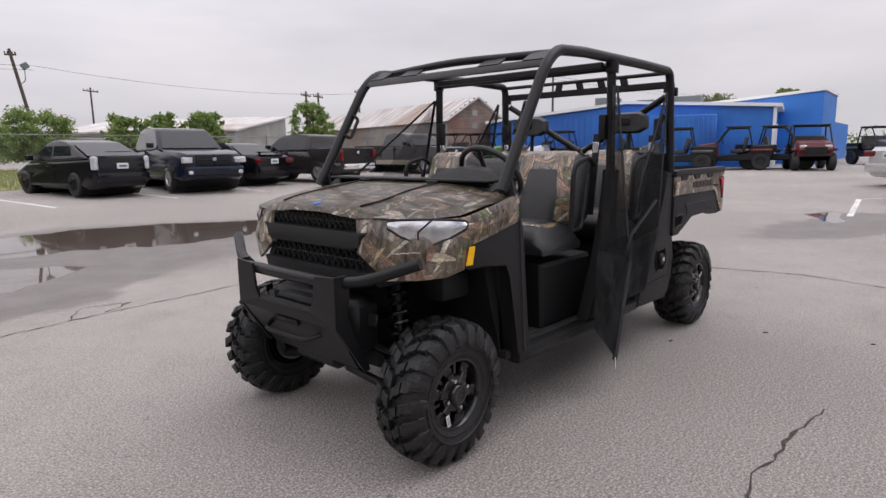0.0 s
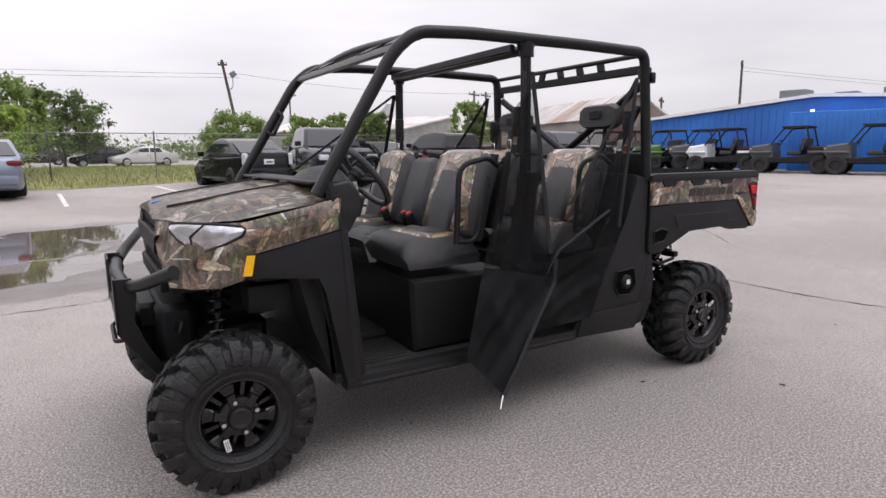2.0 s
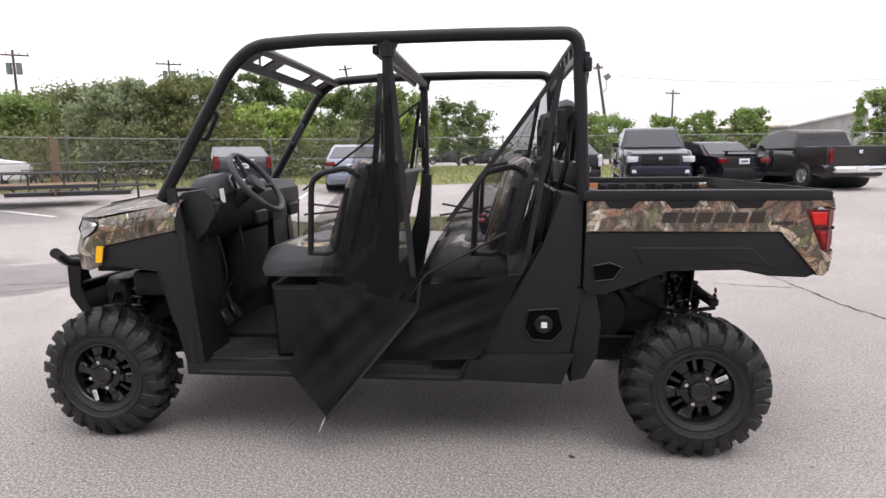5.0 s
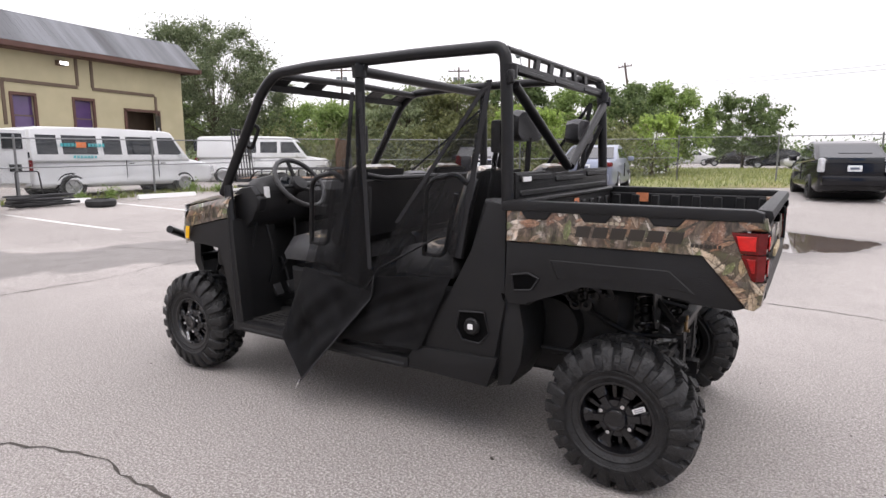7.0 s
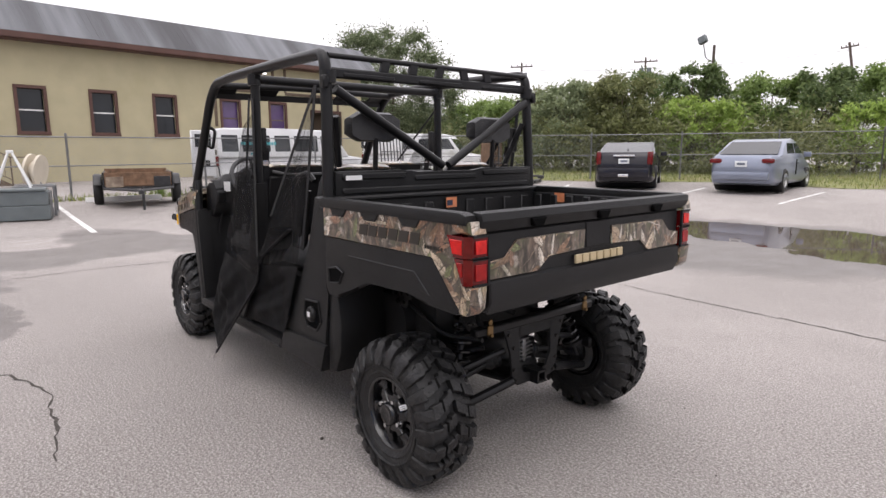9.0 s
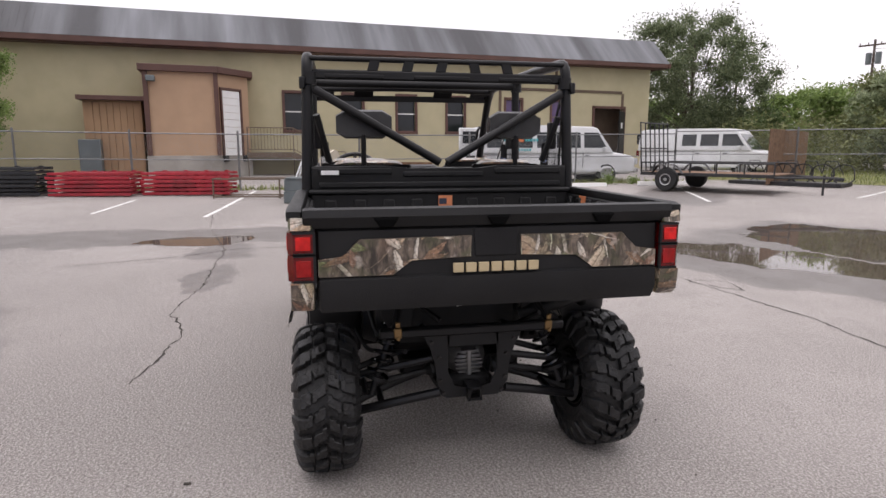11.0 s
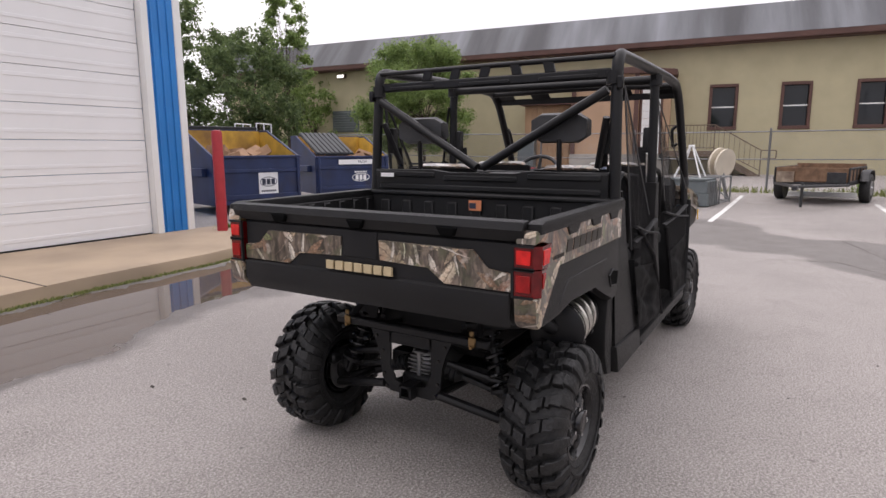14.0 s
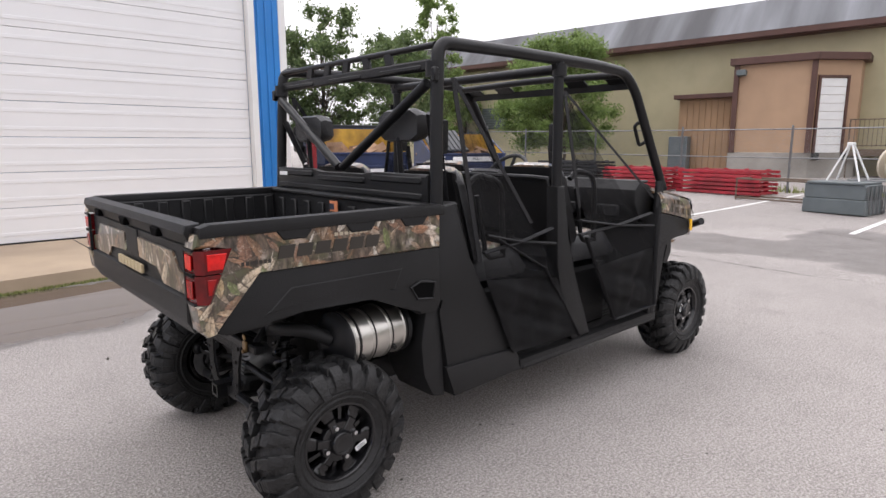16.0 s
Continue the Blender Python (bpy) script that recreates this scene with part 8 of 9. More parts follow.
def car(name, label, category, x, y, heading, L, W, xf, xr, wr, top, cab, panes, paint, rim="alloy", clear=0.2, group="parked vehicles", bed=None, front=(), rear=(), tumble=0.16, lower=None):
    """A road vehicle from its side outline: body with wheel arches, cabin, glass, wheels, lamps."""
    ob = thing(name, pose(x, y, ground_z(x, y), 0, 0, heading), label, category, group)
    hw = W / 2

    def squeeze(bm, k=0.13, top_in=0.05):
        zs = [v.co.z for v in bm.verts]
        z1 = max(zs)
        for v in bm.verts:
            e = abs(v.co.x) / (L / 2)
            v.co.y *= (1 - k * min(1.0, e) ** 6) * (1 - top_in * max(0, (v.co.z - 0.5) / max(0.2, z1 - 0.5)) ** 2) * (1 - 0.05 * max(0, (0.45 - v.co.z) / 0.3))

    x0 = min(p[0] for p in top)
    x1 = max(p[0] for p in top)
    low = [(x0 + 0.06, clear + 0.06), (x0 + 0.25, clear)] + list(reversed(arch(xr, wr * 1.14, clear))) + list(reversed(arch(xf, wr * 1.14, clear))) + [(x1 - 0.25, clear), (x1 - 0.05, clear + 0.08)]
    bm = B()
    prism(bm, low + top, -hw, hw, "y", 0.15, 4)
    squeeze(bm, 0.2)
    body = part("body", bm, paint, ob, sharp=45)
    if lower:
        for s in (1, -1):
            for u0, u1 in ((xr + 1.25 * wr, xf - 1.25 * wr), (x0 + 0.2, xr - 1.25 * wr), (xf + 1.25 * wr, x1 - 0.25)):
                bm = B()
                box(bm, ((u0 + u1) / 2, s * (hw - 0.004), clear + 0.16), (u1 - u0, 0.02, 0.2), bevel=0.006)
                part("side_cladding", bm, lower, ob)
    bm = B()
    for wx in (xf, xr):
        cyl(bm, (wx, -hw + 0.12, wr + 0.03), (wx, hw - 0.12, wr + 0.03), wr * 1.1, seg=16)
    box(bm, ((xf + xr) / 2, 0, clear + 0.05), (L * 0.8, W * 0.8, 0.12))
    part("underbody", bm, "trim_black", ob)
    (ax, az), (bx, bz), (cx, cz), (dx, dz) = cab

    def ysd(z):
        return hw * 0.955 * (1 - tumble * max(0, (z - az) / (bz - az)))
    bm = B()
    rows = []
    for px, pz in ((ax, az - 0.05), (bx + 0.06, bz - 0.05), (bx - 0.12, bz + 0.015), ((bx + cx) / 2, max(bz, cz) + 0.035), (cx + 0.12, cz + 0.01), (cx - 0.06, cz - 0.05), (dx, dz - 0.05)):
        rows.append((px, pz))
    prism(bm, rows, -1, 1, "y")
    bmesh.ops.bevel(bm, geom=list(bm.edges), offset=0.06, segments=3, affect="EDGES", profile=0.6)
    for v in bm.verts:
        v.co.y *= ysd(v.co.z)
    part("cabin", bm, paint, ob, sharp=45)

    def glass(nm, quad, mat="glass"):
        bm = B()
        panel(bm, quad, 0.008)
        return part(nm, bm, mat, ob)

    def on(px0, pz0, px1, pz1, f):
        return px0 + (px1 - px0) * f, pz0 + (pz1 - pz0) * f
    for nm, (p, q), flip in (("windshield", ((ax, az), (bx, bz)), 1), ("rear_window", ((dx, dz), (cx, cz)), -1)):
        (u0, w0), (u1, w1) = on(*p, *q, 0.06), on(*p, *q, 0.9)
        ya, yb = ysd(w0) * 0.9, ysd(w1) * 0.86
        off = 0.012 * flip
        glass(nm, [(u0 + off, ya * flip, w0), (u1 + off, yb * flip, w1), (u1 + off, -yb * flip, w1), (u0 + off, -ya * flip, w0)][::-1])
    zb, zt = max(az, dz) + (0.16 if category == "van" else 0.03), min(bz, cz) - (0.2 if category == "van" else 0.09)
    for k, (pa, pb) in enumerate(zip(panes, panes[1:])):
        for s in (1, -1):
            def edge(px, z):
                lo_x = ax + (bx - ax) * (z - az) / (bz - az) - 0.08
                hi_x = dx + (cx - dx) * (z - dz) / (cz - dz) + 0.08
                return min(max(px, hi_x), lo_x)
            q = [(edge(pa - 0.03, zb), s * (ysd(zb) + 0.001), zb), (edge(pb + 0.03, zb), s * (ysd(zb) + 0.001), zb), (edge(pb + 0.03, zt), s * (ysd(zt) + 0.001), zt), (edge(pa - 0.03, zt), s * (ysd(zt) + 0.001), zt)]
            if abs(q[0][0] - q[1][0]) < 0.05:
                continue
            glass("side_window", q if s < 0 else q[::-1])
    wheel0 = None
    for wx in (xf, xr):
        for s in (1, -1):
            mm = Matrix.Translation((wx, s * (hw - 0.125), wr)) @ (Matrix() if s > 0 else Euler((0, 0, math.pi)).to_matrix().to_4x4())
            if wheel0 is None:
                bm = B()
                revolve(bm, [(wr * 0.6, -0.1), (wr * 0.9, -0.11), (wr, -0.08), (wr, 0.08), (wr * 0.9, 0.11), (wr * 0.6, 0.1)], (0, 0, 0), (0, 1, 0), 28, True)
                wheel0 = part("wheel", bm, "rubber", ob, m=mm)
                bm = B()
                revolve(bm, [(wr * 0.64, 0.06), (wr * 0.62, 0.105), (wr * 0.54, 0.10), (wr * 0.5, 0.05), (wr * 0.1, 0.04)], (0, 0, 0), (0, 1, 0), 24)
                for k in range(6):
                    a = k * math.pi / 3
                    box(bm, (wr * 0.32 * math.cos(a), 0.07, wr * 0.32 * math.sin(a)), (wr * 0.5, 0.03, wr * 0.15), Euler((0, -a, 0)).to_matrix(), 0.008)
                cyl(bm, (0, 0.05, 0), (0, 0.1, 0), wr * 0.14, seg=12)
                rim0 = part("rim", bm, rim, wheel0)
            else:
                w2 = again(wheel0, ob, mm, "wheel")
                again(rim0, w2, name="rim")
    if bed:
        b0, b1, zf, zt2 = bed
        for s in (1, -1):
            bm = B()
            box(bm, ((b0 + b1) / 2, s * (hw - 0.07), (zf + zt2) / 2), (b1 - b0, 0.1, zt2 - zf), bevel=0.02)
            part("bed_wall", bm, paint, ob)
        bm = B()
        box(bm, (b0 + 0.04, 0, (zf + zt2) / 2), (0.08, W - 0.2, zt2 - zf), bevel=0.02)
        part("tailgate", bm, paint, ob)
    zm = (az + 0.06)
    for s in (1, -1):
        bm = B()
        box(bm, (ax - 0.42, s * (hw + 0.08), zm + 0.06), (0.1, 0.2, 0.15), bevel=0.03, seg=2)
        part("mirror", bm, paint if category != "pickup" else "trim_black", ob)
        bm = B()
        for px in ((0.72, -0.3) if category == "van" else panes[1:-1]):
            box(bm, (px + 0.16, s * (hw * 0.985), az - 0.12), (0.16, 0.03, 0.03), bevel=0.008)
            box(bm, (px, s * (hw * 0.985), (az + clear) / 2 + 0.12), (0.008, 0.03, az - clear - 0.28))
        part("door_handle", bm, "trim_black", ob)
    for nm, c, sz, mt in front:
        for s in ((1, -1) if c[1] else (1,)):
            bm = B()
            box(bm, (x1 + c[0] - (0.012 if c[1] > 0.4 else 0.02), s * c[1] * (0.93 if c[1] > 0.4 else 1), c[2]), (sz[0], sz[1] * (0.84 if sz[1] > 1.2 else 1), sz[2]), Euler((0, 0, -s * 0.4 if c[1] > 0.4 else 0)).to_matrix(), bevel=min(sz) * 0.4, seg=2)
            part(nm, bm, mt, ob)
    for nm, c, sz, mt in rear:
        for s in ((1, -1) if c[1] else (1,)):
            bm = B()
            box(bm, (x0 + c[0] - (0.012 if c[1] > 0.4 else 0), s * c[1] * (0.95 if c[1] > 0.4 else 1), c[2]), (sz[0], sz[1] * (0.84 if sz[1] > 1.2 else 1), sz[2]), Euler((0, 0, s * 0.4 if c[1] > 0.4 else 0)).to_matrix(), bevel=min(sz) * 0.4, seg=2)
            part(nm, bm, mt, ob)
    return ob


PLATE_R = (("number_plate", (-0.004, 0, 0.78), (0.02, 0.31, 0.16), "plate"), ("plate_bar", (-0.016, 0, 0.78), (0.006, 0.2, 0.06), "plate_bar"))
car("hatchback_car", "black hatchback with clear tail lights parked on the lot", "car", -2.55, -16.9, -81, 4.46, 1.75, 1.36, -1.34, 0.32,
    [(2.2, 0.55), (2.12, 0.68), (1.2, 0.92), (-2.02, 1.04), (-2.2, 0.98), (-2.24, 0.6)], [(1.15, 0.92), (0.05, 1.47), (-1.0, 1.43), (-2.0, 1.05)], [0.9, -0.25, -1.3], "car_black", "trim_black",
    rear=(("tail_light", (0.06, 0.74, 0.88), (0.16, 0.13, 0.36), "lens_clear"), ("lower_glass", (0.03, 0, 1.0), (0.03, 1.2, 0.14), "glass"), ("rear_bumper", (-0.03, 0, 0.5), (0.14, 1.66, 0.26), "car_black"), ("number_plate", (-0.012, 0, 0.80), (0.03, 0.31, 0.15), "plate"), ("plate_bar", (-0.027, 0, 0.80), (0.006, 0.2, 0.055), "plate_bar"), ("wiper", (0.14, 0.15, 1.17), (0.02, 0.4, 0.02), "trim_black")),
    front=(("headlight", (-0.15, 0.7, 0.68), (0.3, 0.2, 0.16), "lens_clear"),))
car("pickup_truck", "dark blue full-size pickup parked nose out", "pickup", -5.42, -16.75, 83, 5.8, 2.0, 1.82, -1.75, 0.4,
    [(2.84, 0.55), (2.86, 0.92), (2.78, 1.06), (2.4, 1.15), (1.15, 1.22), (-1.5, 1.22), (-1.55, 0.75), (-2.85, 0.75), (-2.88, 0.6)], [(1.15, 1.22), (0.3, 1.84), (-1.25, 1.86), (-1.5, 1.22)], [0.9, -0.1, -0.18, -1.3], "car_navy", "alloy", 0.32, bed=(-2.86, -1.5, 0.7, 1.28), tumble=0.2,
    front=(("headlight", (0.02, 0.80, 0.90), (0.1, 0.34, 0.17), "lens_clear"), ("grille", (0.02, 0, 0.90), (0.06, 1.02, 0.3), "trim_black"), ("grille_bar", (0.04, 0, 0.90), (0.06, 0.05, 0.3), "car_navy"), ("grille_bar", (0.04, 0, 0.90), (0.06, 1.0, 0.04), "car_navy"), ("badge", (0.07, 0, 0.92), (0.03, 0.1, 0.09), "alloy"), ("front_bumper", (0.06, 0, 0.6), (0.2, 1.94, 0.26), "car_navy"), ("fog_lamp", (0.13, 0.72, 0.56), (0.06, 0.2, 0.1), "lens_clear"), ("wiper", (-1.32, 0.4, 1.24), (0.02, 0.5, 0.02), "trim_black")),
    rear=(("tail_light", (0.02, 0.92, 1.0), (0.1, 0.12, 0.36), "lens_red"),))
car("sedan_car", "black sports sedan with a boot spoiler", "car", -7.45, -17.3, -81, 4.4, 1.74, 1.32, -1.3, 0.31,
    [(2.18, 0.55), (2.1, 0.68), (1.1, 0.86), (-1.35, 0.96), (-2.1, 0.98), (-2.2, 0.9), (-2.22, 0.55)], [(1.05, 0.86), (0.2, 1.36), (-0.75, 1.36), (-1.55, 0.97)], [0.85, -0.1, -0.95], "car_black", "alloy",
    rear=(("tail_light", (0.05, 0.66, 0.80), (0.14, 0.34, 0.17), "lens_red"), ("spoiler", (0.16, 0, 1.08), (0.16, 1.3, 0.035), "car_black"), ("spoiler_post", (0.18, 0.5, 1.03), (0.08, 0.04, 0.12), "car_black"), ("rear_bumper", (-0.02, 0, 0.48), (0.14, 1.64, 0.26), "car_black")) + PLATE_R,
    front=(("headlight", (-0.1, 0.66, 0.66), (0.25, 0.25, 0.14), "lens_clear"),))
car("pickup_truck", "charcoal pickup with chrome rear bumper parked nose in", "pickup", -9.93, -16.48, -82, 5.4, 1.85, 1.6, -1.6, 0.38,
    [(2.65, 0.55), (2.62, 0.94), (2.4, 1.04), (1.2, 1.12), (-1.2, 1.14), (-1.25, 0.7), (-2.6, 0.7), (-2.66, 0.55)], [(1.2, 1.12), (0.4, 1.64), (-1.0, 1.66), (-1.2, 1.14)], [0.95, 0.0, -0.08, -1.0], "car_char", "alloy", 0.3, bed=(-2.64, -1.2, 0.66, 1.18), tumble=0.2,
    rear=(("tail_light", (0.0, 0.86, 0.92), (0.1, 0.12, 0.38), "lens_red"), ("chrome_bumper", (-0.06, 0, 0.55), (0.16, 1.8, 0.2), "chrome"), ("badge", (-0.01, 0, 1.02), (0.04, 0.12, 0.1), "chrome"), ("number_plate", (-0.15, 0, 0.57), (0.02, 0.31, 0.14), "plate")))
car("pickup_truck", "dark grey extended-cab pickup with tan lower trim", "pickup", -16.4, -17.4, 87.4, 5.9, 2.0, 1.95, -1.75, 0.39,
    [(2.88, 0.55), (2.9, 0.96), (2.78, 1.08), (2.4, 1.14), (1.3, 1.18), (-0.85, 1.2), (-0.9, 0.75), (-2.88, 0.75), (-2.92, 0.6)], [(1.25, 1.18), (0.5, 1.73), (-0.75, 1.75), (-0.88, 1.2)], [1.0, 0.05, -0.02, -0.68], "car_char", "alloy", 0.32, bed=(-2.9, -0.86, 0.7, 1.24), tumble=0.2, lower="car_tan",
    front=(("headlight", (0.0, 0.8, 0.92), (0.1, 0.34, 0.22), "lens_clear"), ("grille", (0.02, 0, 0.92), (0.06, 1.1, 0.3), "trim_black"), ("badge", (0.06, 0, 0.95), (0.03, 0.2, 0.09), "chrome"), ("front_bumper", (0.06, 0, 0.58), (0.2, 1.96, 0.24), "alloy")),
    rear=(("tail_light", (0.02, 0.93, 1.0), (0.1, 0.12, 0.36), "lens_red"), ("rear_bumper", (-0.06, 0, 0.55), (0.14, 1.9, 0.18), "chrome")))
car("coupe_car", "dark grey coupe with tall narrow tail lights on the lot edge", "car", 7.9, -15.6, -62, 4.75, 1.86, 1.5, -1.32, 0.35,
    [(2.3, 0.55), (2.2, 0.7), (1.2, 0.92), (-1.3, 1.02), (-2.2, 1.10), (-2.3, 1.0), (-2.34, 0.6)], [(1.1, 0.92), (0.2, 1.40), (-0.7, 1.40), (-1.85, 1.08)], [0.9, -0.45, -1.2], "car_plum", "alloy",
    rear=(("tail_light", (0.06, 0.78, 0.93), (0.16, 0.14, 0.40), "lens_red"), ("chrome_bar", (-0.02, 0, 1.0), (0.04, 0.62, 0.05), "chrome"), ("rear_bumper", (-0.03, 0, 0.5), (0.14, 1.74, 0.3), "car_plum"), ("exhaust_tip", (-0.1, 0, 0.42), (0.08, 0.3, 0.09), "chrome"), ("number_plate", (-0.012, 0, 0.84), (0.03, 0.31, 0.15), "plate"), ("plate_bar", (-0.027, 0, 0.84), (0.006, 0.2, 0.055), "plate_bar"), ("antenna", (1.2, 0, 1.42), (0.1, 0.03, 0.06), "trim_black")))
car("sedan_car", "silver-blue sedan parked by the grass edge", "car", 4.17, -16.85, -82, 4.6, 1.84, 1.4, -1.3, 0.32,
    [(2.2, 0.55), (2.1, 0.68), (1.1, 0.9), (-1.4, 1.0), (-2.15, 1.02), (-2.26, 0.92), (-2.28, 0.58)], [(1.05, 0.9), (0.15, 1.44), (-0.8, 1.43), (-1.8, 1.02)], [0.85, -0.2, -1.15], "car_silver", "alloy",
    rear=(("tail_light", (0.05, 0.66, 0.86), (0.14, 0.40, 0.14), "lens_red"), ("rear_bumper", (-0.02, 0, 0.46), (0.14, 1.7, 0.22), "car_silver")) + PLATE_R)
car("sedan_car", "light silver sedan parked across the aisle", "car", -17.5, 2.2, 132, 4.7, 1.8, 1.4, -1.35, 0.32,
    [(2.25, 0.55), (2.15, 0.7), (1.1, 0.92), (-1.4, 1.0), (-2.2, 1.0), (-2.32, 0.9), (-2.34, 0.55)], [(1.05, 0.92), (0.2, 1.42), (-0.8, 1.42), (-1.7, 1.0)], [0.85, -0.15, -1.05], "car_lsilver", "alloy",
    rear=(("tail_light", (0.04, 0.62, 0.83), (0.12, 0.42, 0.16), "lens_red"), ("rear_bumper", (-0.02, 0, 0.46), (0.14, 1.7, 0.24), "car_lsilver")) + PLATE_R)
car("sedan_car", "pale silver car parked across the aisle", "car", -14.2, 3.1, 132, 4.6, 1.8, 1.4, -1.35, 0.32,
    [(2.2, 0.55), (2.1, 0.7), (1.1, 0.92), (-1.4, 1.0), (-2.2, 1.0), (-2.3, 0.9), (-2.32, 0.55)], [(1.05, 0.92), (0.2, 1.42), (-0.8, 1.42), (-1.7, 1.0)], [0.85, -0.15, -1.05], "car_silver", "alloy", rear=(("tail_light", (0.04, 0.62, 0.83), (0.12, 0.42, 0.16), "lens_red"),) + PLATE_R)
car("sedan_car", "dark sedan parked beyond the fence", "car", 23.5, -20.0, -60, 4.6, 1.8, 1.4, -1.3, 0.32,
    [(2.2, 0.55), (2.1, 0.68), (1.1, 0.9), (-1.4, 1.0), (-2.15, 1.0), (-2.26, 0.92), (-2.28, 0.58)], [(1.05, 0.9), (0.15, 1.42), (-0.8, 1.42), (-1.7, 1.0)], [0.85, -0.2, -1.1], "car_char", "alloy")
for k, (cx2, cy2, hd, pt, lb) in enumerate(((4.6, -58.0, 8, "car_char", "dark grey sedan in the yard beyond the fence"), (0.3, -47.5, 8, "car_black", "black sedan in the yard beyond the fence"), (-2.2, -45.0, 12, "car_lsilver", "silver car in the yard beyond the fence"), (-10.5, -27.0, 15, "car_black", "dark car beyond the chain-link fence"), (8.4, -60.0, 4, "car_lsilver", "pale car in the yard beyond the fence"))):
    car("sedan_car", lb, "car", cx2, cy2, hd, 4.5, 1.75, 1.35, -1.3, 0.31,
        [(2.2, 0.55), (2.1, 0.68), (1.1, 0.88), (-1.4, 0.96), (-2.15, 0.96), (-2.24, 0.55)], [(1.05, 0.88), (0.15, 1.38), (-0.8, 1.38), (-1.7, 0.96)], [0.85, -0.2, -1.1], pt, "alloy", group="cars beyond the fence")

van = car("passenger_van", "white passenger van with its rear door open behind the fence", "van", 16.15, -7.35, -89, 5.7, 2.0, 1.62, -1.85, 0.36,
    [(2.8, 0.5), (2.8, 0.92), (2.62, 1.04), (1.85, 1.18), (-2.78, 1.18), (-2.82, 0.5)], [(1.9, 1.16), (1.25, 2.08), (-2.72, 2.1), (-2.82, 1.16)], [1.65, 0.75, 0.68, -0.25, -0.35, -0.95, -1.05, -2.05, -2.12, -2.7], "car_white", "alloy", 0.34, group="vans", tumble=0.12,
    front=(("headlight", (0.0, 0.74, 0.82), (0.1, 0.3, 0.24), "lens_clear"), ("grille", (0.02, 0, 0.84), (0.06, 1.1, 0.28), "trim_black"), ("front_bumper", (0.06, 0, 0.48), (0.18, 1.9, 0.2), "alloy")),
    rear=(("tail_light", (0.0, 0.94, 1.0), (0.1, 0.1, 0.34), "lens_red"), ("rear_bumper", (-0.06, 0, 0.45), (0.16, 1.9, 0.16), "alloy")))
bm = B()
box(bm, (-3.28, -0.99, 1.26), (0.74, 0.07, 1.5), Euler((0, 0, 0.12)).to_matrix(), bevel=0.03)
vd = part("open_rear_door", bm, "car_white", van, "white rear door standing open")
bm = B()
box(bm, (-3.28, -1.035, 1.68), (0.5, 0.02, 0.42), Euler((0, 0, 0.12)).to_matrix(), bevel=0.008)
part("door_glass", bm, "glass", vd)
bm = B()
box(bm, (-3.25, -1.035, 0.95), (0.3, 0.02, 0.2), Euler((0, 0, 0.12)).to_matrix(), bevel=0.006)
part("number_plate", bm, "trim_black", vd)
van.matrix_basis = Matrix.Translation((0, 0, -0.05)) @ van.matrix_basis @ Matrix.Diagonal((1, 1, 0.92, 1))
# window graphics on the van, as plain shapes
bm = B()
box(bm, (-1.55, -0.955, 1.60), (0.28, 0.012, 0.16), bevel=0.03)
part("sign_shape", bm, "orange_sign", van, "orange round sign shape", m=Matrix.Rotation(radians(0), 4, "X"))
for px, py, pz, w, h, count in ((-2.06, -0.955, 1.60, 0.07, 0.1, 5), (-1.32, -0.955, 1.60, 0.07, 0.1, 5), (-1.75, -0.968, 1.25, 0.06, 0.08, 7)):
    for k in range(count):
        bm = B()
        box(bm, (px + 0.095 * k, py, pz), (w, 0.011, h))
        part("sign_bar", bm, "teal", van)
van2 = car("cargo_van", "white cargo van parked beyond the trailer", "van", 17.5, -14.5, -142, 5.2, 1.98, 1.5, -1.55, 0.35,
    [(2.55, 0.5), (2.55, 0.95), (2.4, 1.06), (1.75, 1.16), (-2.5, 1.18), (-2.56, 0.5)], [(1.8, 1.14), (1.15, 2.0), (-2.45, 2.02), (-2.55, 1.16)], [1.55, 0.7, 0.62, -0.1, -0.2, -0.8], "car_white", "alloy", 0.34, group="vans", tumble=0.12,
    front=(("headlight", (0.0, 0.72, 0.8), (0.1, 0.3, 0.2), "lens_clear"), ("grille", (0.02, 0, 0.82), (0.06, 1.0, 0.24), "trim_black"), ("front_bumper", (0.06, 0, 0.48), (0.18, 1.86, 0.18), "trim_black")),
    rear=(("tail_light", (0.0, 0.92, 1.0), (0.1, 0.1, 0.26), "lens_red"), ("rear_window_pane", (-0.01, 0.42, 1.62), (0.05, 0.6, 0.42), "glass")))
for r, z in ((5, 1.62), (6, 1.46), (7, 1.2)):
    for k in range(r):
        bm = B()
        box(bm, (-2.1 + 0.14 * k, 0.962 if z > 1.3 else 0.985, z), (0.09, 0.014, 0.1))
        part("sign_bar", bm, "plate_bar", van2)
van2.matrix_basis = Matrix.Translation((0, 0, -0.05)) @ van2.matrix_basis @ Matrix.Diagonal((1, 1, 0.92, 1))


